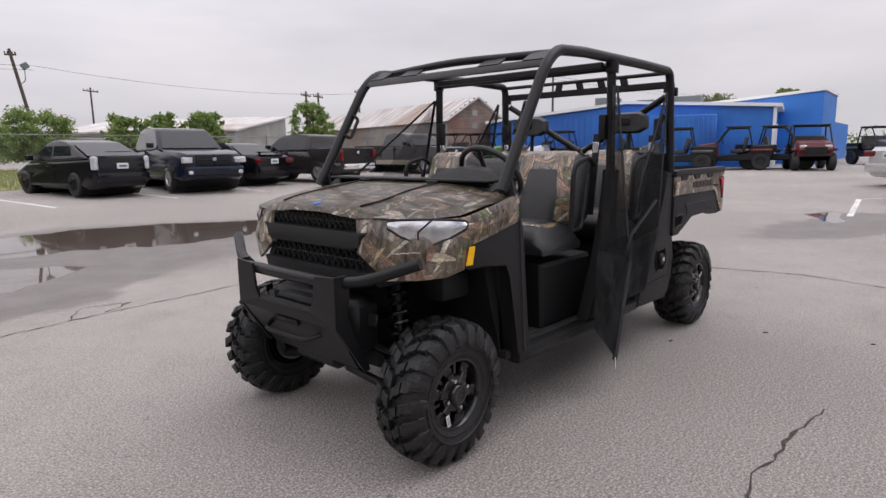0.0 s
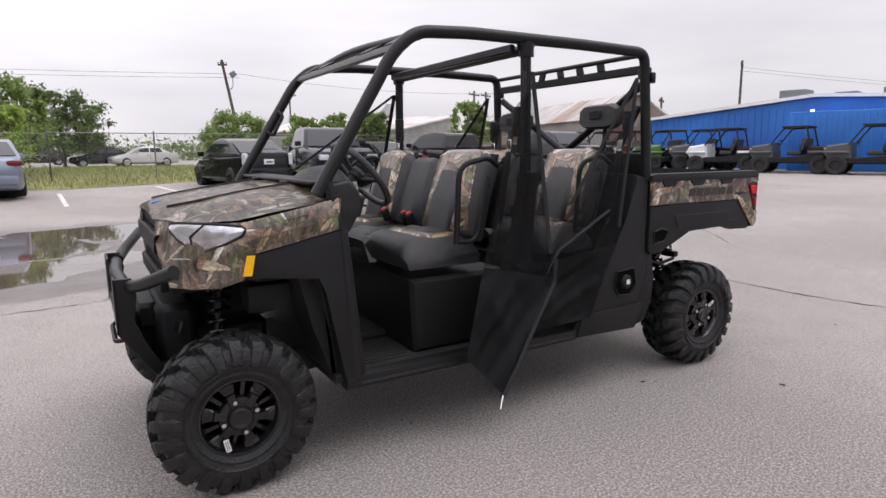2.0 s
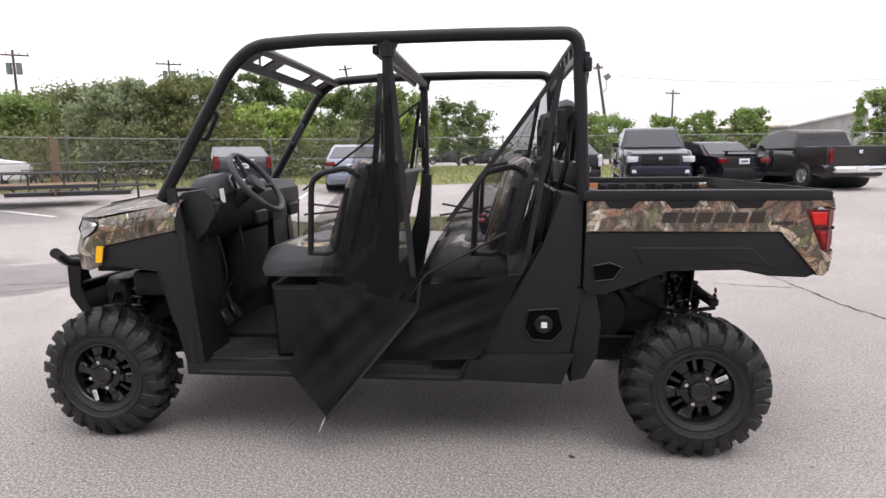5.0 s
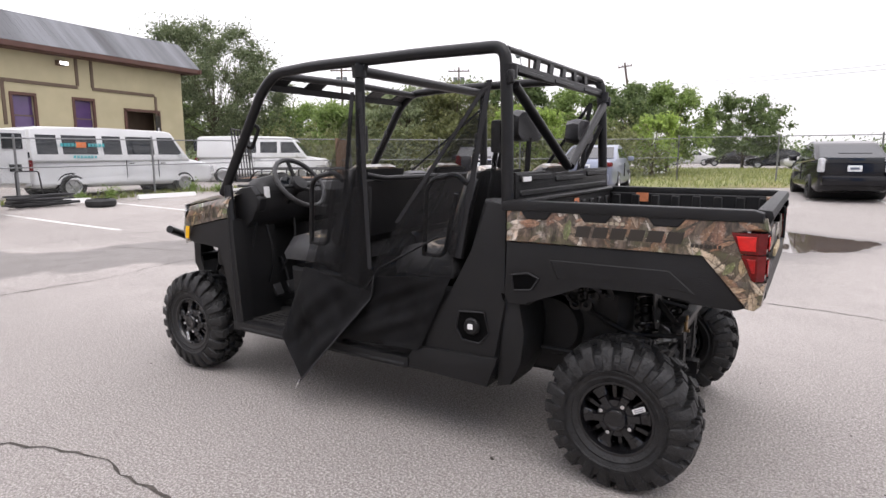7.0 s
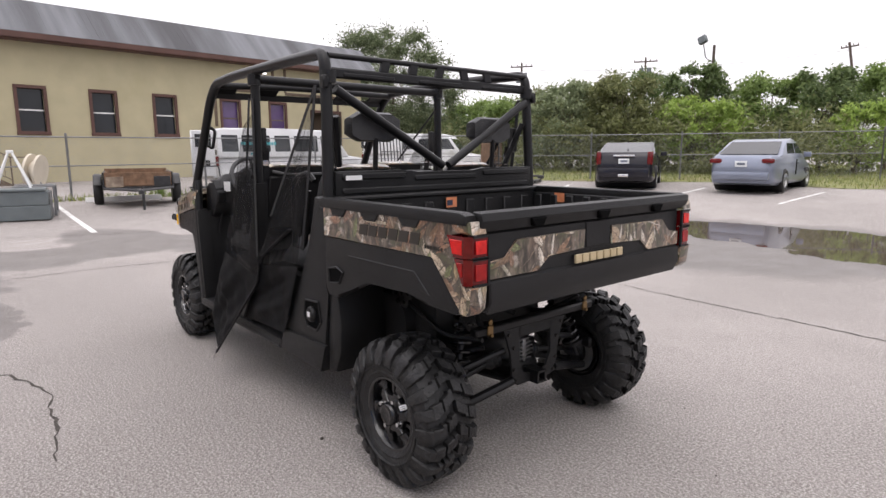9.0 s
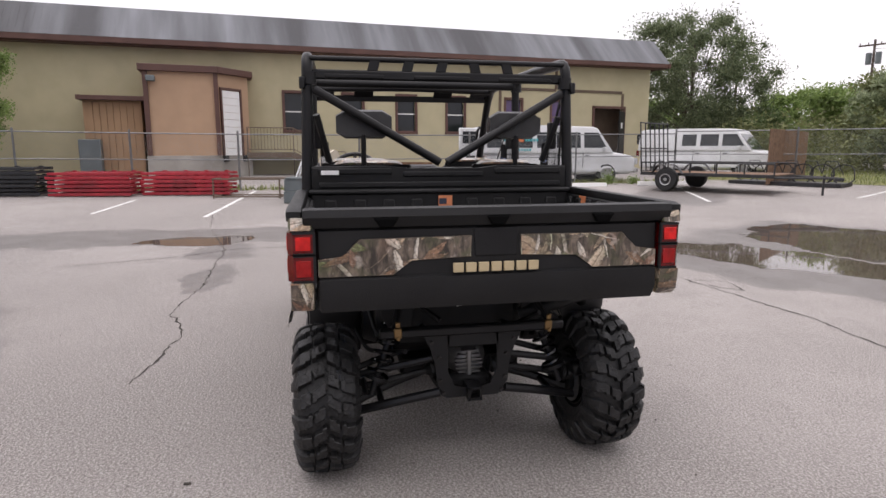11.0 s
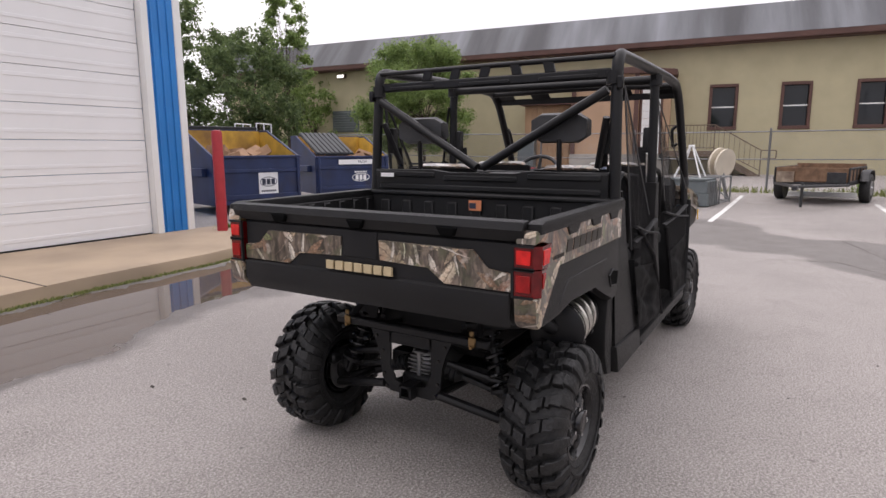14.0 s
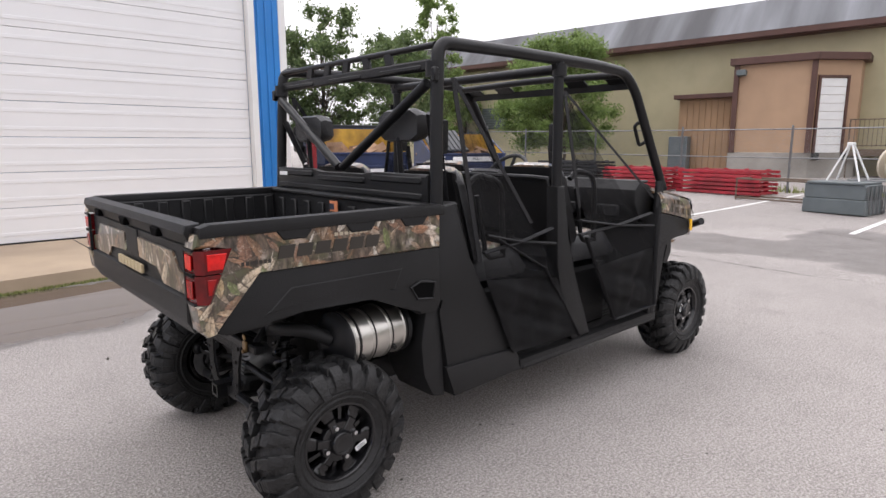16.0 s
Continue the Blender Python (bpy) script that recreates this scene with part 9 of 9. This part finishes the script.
# ---- small utility vehicles waiting by the blue warehouse ----
def small_utv(x, y, heading, paint, label):
    ob = thing("small_utility_vehicle", pose(x, y, ground_z(x, y), 0, 0, heading), label, "utility vehicle", "small utility vehicles")
    bm = B()
    prism(bm, [(1.35, 0.75), (1.25, 0.98), (0.6, 1.08), (0.55, 0.5), (1.2, 0.5)], -0.55, 0.55, "y", 0.05)
    part("hood", bm, paint, ob)
    bm = B()
    box(bm, (1.33, 0, 0.72), (0.06, 0.7, 0.26), bevel=0.02)
    box(bm, (1.36, 0, 0.55), (0.08, 0.95, 0.08), bevel=0.02)
    part("front_guard", bm, "trim_black", ob)
    bm = B()
    box(bm, (-0.1, 0, 1.655), (0.85, 1.18, 0.05), bevel=0.02)
    part("roof", bm, "trim_black", ob)
    bm = B()
    prism(bm, [(1.2, 0.35), (-1.2, 0.35), (-1.3, 0.6), (-1.35, 0.95), (-0.5, 0.95), (-0.55, 0.6), (0.6, 0.55)], -0.6, 0.6, "y", 0.04)
    part("body", bm, "trim_black", ob)
    bm = B()
    box(bm, (-1.0, 0, 0.86), (0.8, 1.16, 0.2), bevel=0.04)
    part("bed", bm, "trim_black", ob)
    for q, px in ((0.62, 0.95), (0.62, -0.9), (-0.62, 0.95), (-0.62, -0.9)):
        bm = B()
        box(bm, (px, q, 0.75), (0.75, 0.1, 0.1), bevel=0.03)
        part("mudguard", bm, paint, ob)
    bm = B()
    for s in (1, -1):
        tube(bm, [(0.65, s * 0.6, 1.0), (0.25, s * 0.56, 1.60), (-0.45, s * 0.56, 1.62), (-0.6, s * 0.6, 0.9)], 0.028, 6, 0.1)
    for px, pz in ((0.25, 1.60), (-0.45, 1.62)):
        cyl(bm, (px, -0.56, pz), (px, 0.56, pz), 0.03, seg=6)
    part("cage", bm, "cage", ob)
    bm = B()
    box(bm, (-0.1, 0, 0.72), (0.45, 1.1, 0.16), bevel=0.04)
    box(bm, (-0.36, 0, 1.02), (0.14, 1.1, 0.5), Euler((0, -0.2, 0)).to_matrix(), bevel=0.04)
    part("seat", bm, "vinyl", ob)
    w0 = None
    for px in (0.95, -0.9):
        for s in (1, -1):
            if w0 is None:
                bm = B()
                revolve(bm, [(0.16, -0.11), (0.28, -0.12), (0.32, -0.08), (0.32, 0.08), (0.28, 0.12), (0.16, 0.11), (0.14, 0.06), (0.03, 0.05)], (0, 0, 0), (0, 1, 0), 20)
                w0 = part("wheel", bm, "rubber", ob, m=pose(px, s * 0.56, 0.31))
            else:
                again(w0, ob, pose(px, s * 0.56, 0.31), "wheel")
    for s in (1, -1):
        bm = B()
        box(bm, (1.3, s * 0.38, 0.86), (0.08, 0.22, 0.1), bevel=0.02)
        part("headlight", bm, "lens_clear", ob)
    bm = B()
    tube(bm, [(0.42, 0.02, 1.10), (0.42, 0.30, 1.20), (0.42, 0.50, 1.10), (0.42, 0.30, 1.00)], 0.016, 5, closed=True)
    part("steering_wheel", bm, "trim_black", ob)
    ob.matrix_basis = ob.matrix_basis @ Matrix.Diagonal((1.1, 1.1, 1.06, 1))
    return ob


M["utv_red"] = material("red_vehicle_plastic", (0.11, 0.012, 0.014), 0.35, var=0.1, bump=0)
M["utv_white"] = material("white_vehicle_plastic", (0.66, 0.67, 0.68), 0.35, var=0.05, bump=0)
M["utv_grey"] = material("grey_vehicle_plastic", (0.07, 0.075, 0.08), 0.4, var=0.1, bump=0)
M["utv_green"] = material("lime_vehicle_plastic", (0.05, 0.13, 0.02), 0.35, var=0.1, bump=0)
UT = {"utv_green": "black and lime green small utility vehicle by the blue warehouse", "utv_red": "red and black small utility vehicle by the blue warehouse", "utv_white": "white and black small utility vehicle by the blue warehouse", "utv_grey": "dark grey small utility vehicle by the blue warehouse"}
for x, y, hd, pt in ((-24.0, -5.6, -75, "utv_red"), (-24.9, -4.2, 100, "utv_white"), (-24.7, -3.0, 20, "utv_red"), (-31.5, -1.4, 40, "utv_grey"), (-21.6, -12.6, -72, "utv_white"), (-22.0, -10.0, -74, "utv_grey"), (-22.4, -7.4, -74, "utv_grey"), (-22.0, -14.1, -40, "utv_grey"), (-21.2, -15.3, -20, "utv_green"), (-20.5, -16.7, -15, "utv_red"), (-19.4, -17.3, -10, "utv_white"), (-18.7, -18.9, -10, "utv_red")):
    small_utv(x, y, hd, pt, UT[pt])

# ---- yard things by the fence ----
for x, y in ((14.02, -4.42), (13.72, -7.35), (13.95, -1.6), (13.6, -10.2)):
    ws = thing("wheel_stop", pose(x, y, ground_z(x, y), 0, 0, 90), "white painted concrete wheel stop before the fence", "wheel stop", "wheel stops")
    bm = B()
    prism(bm, [(-0.075, 0), (0.075, 0), (0.05, 0.12), (-0.05, 0.12)], -0.9, 0.9, "y", 0.012)
    part("block", bm, "white_paint", ws, m=pose(0, 0, 0, 0, 0, 90))
tyre_l = thing("loose_tyre", pose(12.75, -4.9, ground_z(12.75, -4.9)), "old black tyre lying beside the wheel stop", "tyre")
bm = B()
revolve(bm, [(0.2, 0.0), (0.3, 0.0), (0.34, 0.05), (0.34, 0.14), (0.3, 0.19), (0.2, 0.19), (0.21, 0.1)], (0, 0, 0), (0, 0, 1), 28, True)
part("tyre", bm, "rubber", tyre_l)


def pallet_stack(x, y, heading, mat, n, L, W, label, cat="panel stack"):
    """A pile of ladder-like steel frames."""
    st = thing("frame_stack", pose(x, y, ground_z(x, y), 0, 0, heading), label, cat, "frame stacks")
    rnd = random.Random(int(x * 10))
    for k in range(n):
        bm = B()
        z = 0.05 + 0.105 * k
        for s in (1, -1):
            box(bm, (0, s * W / 2, z), (L, 0.06, 0.07), bevel=0.006)
        for j in range(9):
            box(bm, (-L / 2 + L * (j + 0.5) / 9, 0, z), (0.05, W, 0.05))
        for j in range(4):
            box(bm, (-L / 2 + L * (j + 0.5) / 4, -W / 2, z + 0.045), (0.09, 0.07, 0.03))
        part("frame", bm, mat, st, m=pose(rnd.uniform(-0.05, 0.05), rnd.uniform(-0.03, 0.03), 0, 0, 0, rnd.uniform(-1.2, 1.2)))
    return st


pallet_stack(13.35, 4.15, 84, "red_steel", 6, 2.25, 0.9, "stack of red painted steel frames on the ground")
pallet_stack(13.15, 6.45, 86, "red_steel", 6, 2.0, 0.9, "stack of faded red steel frames on the ground")
pallet_stack(13.2, 8.75, 86, "black_steel", 7, 2.3, 0.9, "stack of black steel frames on the ground")
rack = thing("steel_rack", pose(12.4, 2.5, ground_z(12.4, 2.5), 0, 0, 80), "low empty steel frame rack on the concrete", "rack")
bm = B()
for z in (0.05, 0.5):
    for s in (1, -1):
        cyl(bm, (-0.85, s * 0.35, z), (0.85, s * 0.35, z), 0.022, seg=6)
        cyl(bm, (s * 0.85, -0.35, z), (s * 0.85, 0.35, z), 0.022, seg=6)
for sx in (1, -1):
    for s in (1, -1):
        cyl(bm, (sx * 0.85, s * 0.35, 0), (sx * 0.85, s * 0.35, 0.52), 0.022, seg=6)
part("frame", bm, "brown", rack)
tb = thing("tool_box", pose(11.25, 0.95, ground_z(11.25, 0.95), 0, 0, 80), "grey steel tool box on the ground", "tool box")
bm = B()
box(bm, (0, 0, 0.15), (1.15, 0.7, 0.285), bevel=0.012)
box(bm, (0, 0, 0.44), (1.12, 0.68, 0.285), bevel=0.012)
part("body", bm, "grey_box", tb)
for s in (1, -1):
    bm = B()
    for k in range(4):
        cyl(bm, (-0.58, -0.34 + 0.17 * k, 0.02), (-0.58, -0.34 + 0.17 * (k + (s + 1) / 2), 0.56) if s > 0 else (-0.58, -0.17 + 0.17 * k - 0.17, 0.56), 0.012, seg=5)
    part("end_brace", bm, "galv", tb)
bm = B()
box(bm, (0, 0, 0.605), (1.04, 0.74, 0.05), bevel=0.012)
part("lid", bm, "grey_box", tb)
tr2 = thing("truss_stand", pose(11.9, 0.55, ground_z(11.9, 0.55), 0, 0, 80), "bare metal truss crate beside the tool box", "stand")
bm = B()
for s in (1, -1):
    for z in (0.04, 0.62):
        cyl(bm, (-0.35, s * 0.4, z), (0.35, s * 0.4, z), 0.02, seg=6)
        cyl(bm, (s * 0.35, -0.4, z), (s * 0.35, 0.4, z), 0.02, seg=6)
    for q in (1, -1):
        cyl(bm, (q * 0.35, s * 0.4, 0), (q * 0.35, s * 0.4, 0.62), 0.02, seg=6)
    cyl(bm, (-0.35, s * 0.4, 0.04), (0.35, s * 0.4, 0.62), 0.014, seg=6)
    cyl(bm, (s * 0.35, -0.4, 0.04), (s * 0.35, 0.4, 0.62), 0.014, seg=6)
part("frame", bm, "galv", tr2)
fr = thing("a_frame", pose(11.5, 0.95, ground_z(11.25, 0.95) + 0.63, 0, 0, 80), "white painted steel trestle standing on the tool box", "trestle")
bm = B()
for s in (1, -1):
    tube(bm, [(s * 0.3, -0.2, 0.0), (s * 0.03, -0.03, 0.72)], 0.02, 6)
    tube(bm, [(s * 0.3, 0.2, 0.0), (s * 0.03, 0.03, 0.72)], 0.02, 6)
box(bm, (0, 0, 0.73), (0.12, 0.12, 0.06), bevel=0.01)
part("frame", bm, "white_paint", fr)
dr = thing("cable_drum", pose(12.6, 0.25, ground_z(12.6, 0.25) + 0.55, 0, 0, 60), "pale round drum leaning on the crate", "drum")
bm = B()
revolve(bm, [(0.08, -0.12), (0.36, -0.12), (0.36, -0.07), (0.2, -0.06), (0.2, 0.06), (0.36, 0.07), (0.36, 0.12), (0.08, 0.12)], (0.2, 0, 0.35), (1, 0, 0.15), 28)
part("drum", bm, "tan_plain", dr)
bm = B()
cyl(bm, (0.0, 0, -0.55), (0.2, 0, 0.3), 0.04, seg=6)
part("prop", bm, "galv", dr)


M["worn_panel"] = material("flaking_pale_panel", (0.30, 0.24, 0.18), 0.9, var=0.3, scale=9, stain=(0.12, 0.08, 0.06), stain_at=0.52)


def trailer(name, x, y, heading, L, W, label, tall, axle=-0.25):
    t = thing(name, pose(x, y, ground_z(x, y), 0, 0, heading), label, "trailer")
    bm = B()
    for s in (1, -1):
        box(bm, (0, s * W / 2, 0.48), (L, 0.06, 0.09), bevel=0.006)
        cyl(bm, (-L / 2, s * W / 2, 0.80), (L / 2, s * W / 2, 0.80), 0.025, seg=6)
        for k in range(6):
            px = -L / 2 + L * k / 5
            cyl(bm, (px, s * W / 2, 0.5), (px, s * W / 2, 0.8), 0.022, seg=6)
        tube(bm, [(L / 2, s * W / 2, 0.45), (L / 2 + 1.2, 0, 0.45)], 0.035, 6)
    for k in range(6):
        box(bm, (-L / 2 + L * k / 5, 0, 0.46), (0.05, W, 0.06))
    part("frame", bm, "black_steel", t)
    bm = B()
    box(bm, (0, 0, 0.505), (L, W - 0.08, 0.03))
    part("deck", bm, "wood" , t)
    for s in (1, -1):
        bm = B()
        revolve(bm, [(0.05, -0.09), (0.16, -0.1), (0.3, -0.1), (0.33, -0.06), (0.33, 0.06), (0.3, 0.1), (0.16, 0.1), (0.05, 0.06)], (axle, s * (W / 2 + 0.15), 0.33), (0, 1, 0), 24)
        tw = part("wheel", bm, "rubber", t)
        bm = B()
        revolve(bm, [(0.17, 0.085), (0.165, 0.105), (0.14, 0.10), (0.10, 0.07), (0.05, 0.085), (0.045, 0.12), (0.02, 0.125)], (axle, s * (W / 2 + 0.15), 0.33), (0, s, 0), 20)
        part("rim", bm, "alloy", tw, "silver wheel rim")
        bm = B()
        tube(bm, [(axle - 0.45, s * (W / 2 + 0.15), 0.5), (axle - 0.25, s * (W / 2 + 0.15), 0.74), (axle + 0.25, s * (W / 2 + 0.15), 0.74), (axle + 0.45, s * (W / 2 + 0.15), 0.5)], 0.09, 6, 0.1, flat=0.2)
        part("mudguard", bm, "black_steel", t)
    bm = B()
    if tall:
        for k in range(7):
            cyl(bm, (-L / 2, -W / 2 + W * k / 6, 0.5), (-L / 2 - 0.1, -W / 2 + W * k / 6, 1.95), 0.02, seg=6)
        for z in (0.55, 1.2, 1.95):
            cyl(bm, (-L / 2 - 0.1 * (z - 0.5) / 1.45, -W / 2, z), (-L / 2 - 0.1 * (z - 0.5) / 1.45, W / 2, z), 0.022, seg=6)
    else:
        box(bm, (-L / 2, 0, 0.72), (0.05, W, 0.3), bevel=0.005)
    part("ramp_gate", bm, "black_steel" if tall else "wood", t)
    bm = B()
    box(bm, (L / 2 + 1.25, 0, 0.42), (0.2, 0.1, 0.1), bevel=0.02)
    cyl(bm, (L / 2 + 0.9, 0.05, 0.0), (L / 2 + 0.9, 0.05, 0.52), 0.03, seg=8)
    part("coupler", bm, "black_steel", t)
    return t


trailer("utility_trailer", 11.3, -10.4, -146, 3.6, 1.8, "black steel utility trailer with a tall ramp gate", True, -0.95)
st = trailer("small_trailer", 12.9, -1.7, 168, 1.9, 1.45, "small dark trailer with a plank box", False)
bm = B()
for s in (1, -1):
    box(bm, (0, s * 0.7, 0.66), (1.9, 0.04, 0.3), bevel=0.005)
box(bm, (0.95, 0, 0.66), (0.04, 1.4, 0.3), bevel=0.005)
part("plank_sides", bm, "wood", st, "weathered brown planks")
for s in (1, -1):
    bm = B()
    box(bm, (1.0, s * 0.5, 0.6), (0.03, 0.36, 0.24), bevel=0.005)
    part("front_plate", bm, "black_steel" if s > 0 else "worn_panel", st)
sc = thing("scrap_pile", pose(13.6, -4.05, ground_z(13.6, -4.05)), "low pile of scrap bars beside the trailer", "scrap")
rq = random.Random(8)
for k in range(14):
    a = rq.uniform(-0.4, 0.4)
    bm = B()
    cyl(bm, (rq.uniform(-0.3, 0.3) - 0.4 * a, -0.8 + rq.random() * 0.4, 0.03 + 0.02 * k), (rq.uniform(-0.3, 0.3) + 0.4 * a, 0.6 + rq.random() * 0.4, 0.03 + 0.02 * k), 0.025, seg=5)
    part("bar", bm, "black_steel", sc)
bm = B()
tube(bm, [(0.2, 0.5, 0.0), (0.2, 0.5, 0.85), (0.2, 0.0, 0.85), (0.25, -0.1, 0.1)], 0.018, 6, 0.06)
part("hoop", bm, "black_steel", sc)
bk2 = thing("scrap_rack", pose(12.3, -13.7, ground_z(12.3, -13.7), 0, 0, 30), "dark rack of old bicycles and scrap by the fence", "scrap")
bm = B()
rq = random.Random(9)
for k in range(5):
    px = -1.2 + 0.55 * k
    u, v = V(1, 0.2, 0).normalized(), V(0, 0, 1)
    for dx in (-0.28, 0.28):
        tube(bm, [V(px + dx, rq.uniform(-0.1, 0.1), 0.36) + u * (0.3 * math.cos(a * 0.5236)) + v * (0.3 * math.sin(a * 0.5236)) for a in range(12)], 0.018, 5, closed=True)
    tube(bm, [(px - 0.28, 0, 0.36), (px - 0.1, 0, 0.75), (px + 0.2, 0, 0.75), (px + 0.28, 0, 0.36)], 0.016, 5)
box(bm, (0, 0, 0.06), (3.2, 1.1, 0.1))
part("frame", bm, "black_steel", bk2)
bm = B()
for k in range(9):
    box(bm, (-2 + 0.5 * k, 0.0, 0.85), (0.48, 0.03, 1.7))
part("board_screen", bm, "wood", thing("board_screen", pose(13.4, -14.6, ground_z(13.4, -14.6), 0, 0, 125), "dark weathered board screen behind the scrap", "screen"))


# ---- dumpsters ----
def dumpster(x, y, heading, label, lid):
    d = thing("dumpster", pose(x, y, ground_z(x, y), 0, 0, heading), label, "dumpster", "dumpsters")
    # sides with a sloped top edge, open on top; -y is the low front
    W2, D2 = 1.0, 0.85
    for s in (1, -1):
        bm = B()
        prism(bm, [(-D2, 0.16), (D2, 0.16), (D2, 1.62), (D2 - 0.35, 1.62), (-D2, 1.08)], s * W2 - 0.025, s * W2 + 0.025, "x", 0.006)
        sd = part("side_wall", bm, "navy", d)
        bm = B()
        box(bm, (s * (W2 + 0.06), -0.1, 0.78), (0.12, 0.9, 0.16), bevel=0.015)
        part("fork_pocket", bm, "navy", sd)
        bm = B()
        prism(bm, [(-D2 + 0.03, 0.3), (D2 - 0.03, 0.3), (D2 - 0.03, 1.58), (D2 - 0.36, 1.58), (-D2 + 0.03, 1.07)], s * (W2 - 0.034), s * (W2 - 0.028), "x")
        part("inner_face", bm, "yellow_in", sd)
    bm = B()
    box(bm, (0, -D2, 0.62), (2 * W2, 0.05, 0.92), bevel=0.006)
    fw = part("front_wall", bm, "navy", d)
    bm = B()
    box(bm, (0, -D2 - 0.03, 0.80), (2 * W2, 0.05, 0.07), bevel=0.01)
    box(bm, (0, -D2 - 0.03, 0.30), (2 * W2, 0.05, 0.09), bevel=0.01)
    box(bm, (0, -D2 - 0.02, 1.07), (2 * W2 + 0.04, 0.08, 0.05), bevel=0.01)
    for px in (-W2 + 0.06, W2 - 0.06):
        box(bm, (px, -D2 - 0.04, 0.6), (0.06, 0.06, 0.9), bevel=0.01)
    part("rib", bm, "navy", fw)
    bm = B()
    box(bm, (0, D2, 0.9), (2 * W2, 0.05, 1.44), bevel=0.006)
    bw = part("back_wall", bm, "navy", d)
    bm = B()
    box(bm, (0, D2 - 0.032, 0.95), (2 * W2 - 0.06, 0.006, 1.3))
    part("inner_face", bm, "yellow_in", bw)
    bm = B()
    box(bm, (0, 0, 0.2), (2 * W2, 2 * D2, 0.08))
    part("base", bm, "navy", d)
    bm = B()
    rq2 = random.Random(int(x * 7))
    for k in range(26):
        box(bm, (rq2.uniform(-0.8, 0.8), rq2.uniform(-0.65, 0.7), rq2.uniform(0.72, 1.14)), (rq2.uniform(0.2, 0.6), rq2.uniform(0.15, 0.45), rq2.uniform(0.05, 0.25)), Euler((rq2.uniform(-0.5, 0.5), rq2.uniform(-0.5, 0.5), rq2.uniform(0, 3))).to_matrix())
    part("trash", bm, "card", d, "brown cardboard boxes")["kind"] = "stuff"
    bm = B()
    if lid:
        box(bm, (-0.46, -0.22, 1.40), (1.0, 1.3, 0.03), Euler((radians(23.5), 0, 0)).to_matrix())
    else:
        box(bm, (0.0, D2 + 0.12, 1.35), (1.9, 0.04, 0.7), Euler((radians(12), 0, 0)).to_matrix(), bevel=0.01)
    top = part("lid", bm, "plastic_black", d, "ribbed black plastic lid")
    for k in range(8 if lid else 0):
        bm = B()
        box(bm, (-0.9 + 0.125 * k, -0.22, 1.42), (0.1, 1.3, 0.05), Euler((radians(23.5), 0, 0)).to_matrix(), bevel=0.012)
        part("lid_rib", bm, "plastic_black", top)
    bm = B()
    if lid:
        box(bm, (0.12, -D2 - 0.064, 0.945), (1.1, 0.006, 0.12))
        lb = part("trash_label", bm, "sticker", fw, "long white label")
        tx = bpy.data.curves.new("label_word", "FONT")
        tx.body, tx.size, tx.align_x, tx.align_y = "TRASH", 0.085, "CENTER", "CENTER"
        tx.materials.append(M["ink"])
        to = new("label_word", tx)
        to.parent = fw
        to.matrix_basis = pose(0.22, -D2 - 0.069, 0.945, 90, 0, 0)
        bm = B()
        box(bm, (0.2, -D2 - 0.03, 0.55), (0.05, 0.006, 0.05))
        for k in range(3):
            box(bm, (0.08 + 0.11 * k, -D2 - 0.031, 0.55), (0.08, 0.006, 0.13))
        for k in range(8):
            box(bm, (0.03 + 0.045 * k, -D2 - 0.031, 0.69), (0.03, 0.006, 0.04))
        tube(bm, [V(0.19, -D2 - 0.034, 0.55) + V(0.24 * math.cos(a * 0.3927), 0, 0.1 * math.sin(a * 0.3927)) for a in range(16)], 0.009, 4, closed=True)
        part("logo_shape", bm, "sticker", fw, "white oval logo shape")
    else:
        box(bm, (0.2, -D2 - 0.03, 0.55), (0.46, 0.006, 0.42))
        lb = part("logo_label", bm, "sticker", fw, "white square label with dark shapes")
        bm = B()
        for k in range(3):
            box(bm, (0.09 + 0.11 * k, -D2 - 0.036, 0.58), (0.085, 0.006, 0.11))
        for k in range(8):
            box(bm, (0.04 + 0.045 * k, -D2 - 0.036, 0.40), (0.03, 0.006, 0.035))
        tube(bm, [V(0.2, -D2 - 0.036, 0.58) + V(0.2 * math.cos(a * 0.3927), 0, 0.09 * math.sin(a * 0.3927)) for a in range(16)], 0.007, 4, closed=True)
        part("logo_shape", bm, "ink", fw)
    return d


d1 = dumpster(5.45, 9.5, -13, "navy blue open dumpster with yellow inside", False)
d1.matrix_basis = d1.matrix_basis @ Matrix.Diagonal((1, 1, 1.1, 1))
dumpster(8.6, 9.3, -25, "navy blue dumpster with a ribbed black lid half closed", True)
cart = thing("wire_cart", pose(7.4, 11.2, ground_z(7.4, 11.2), 0, 0, 20), "pale wire cart frame behind the dumpsters", "cart")
bm = B()
for s in (1, -1):
    for z in (0.4, 0.9, 1.4, 1.9):
        cyl(bm, (-0.4, s * 0.3, z), (0.4, s * 0.3, z), 0.015, seg=5)
    for px in (-0.4, 0, 0.4):
        cyl(bm, (px, s * 0.3, 0), (px, s * 0.3, 1.9), 0.018, seg=5)
part("frame", bm, "white_paint", cart)
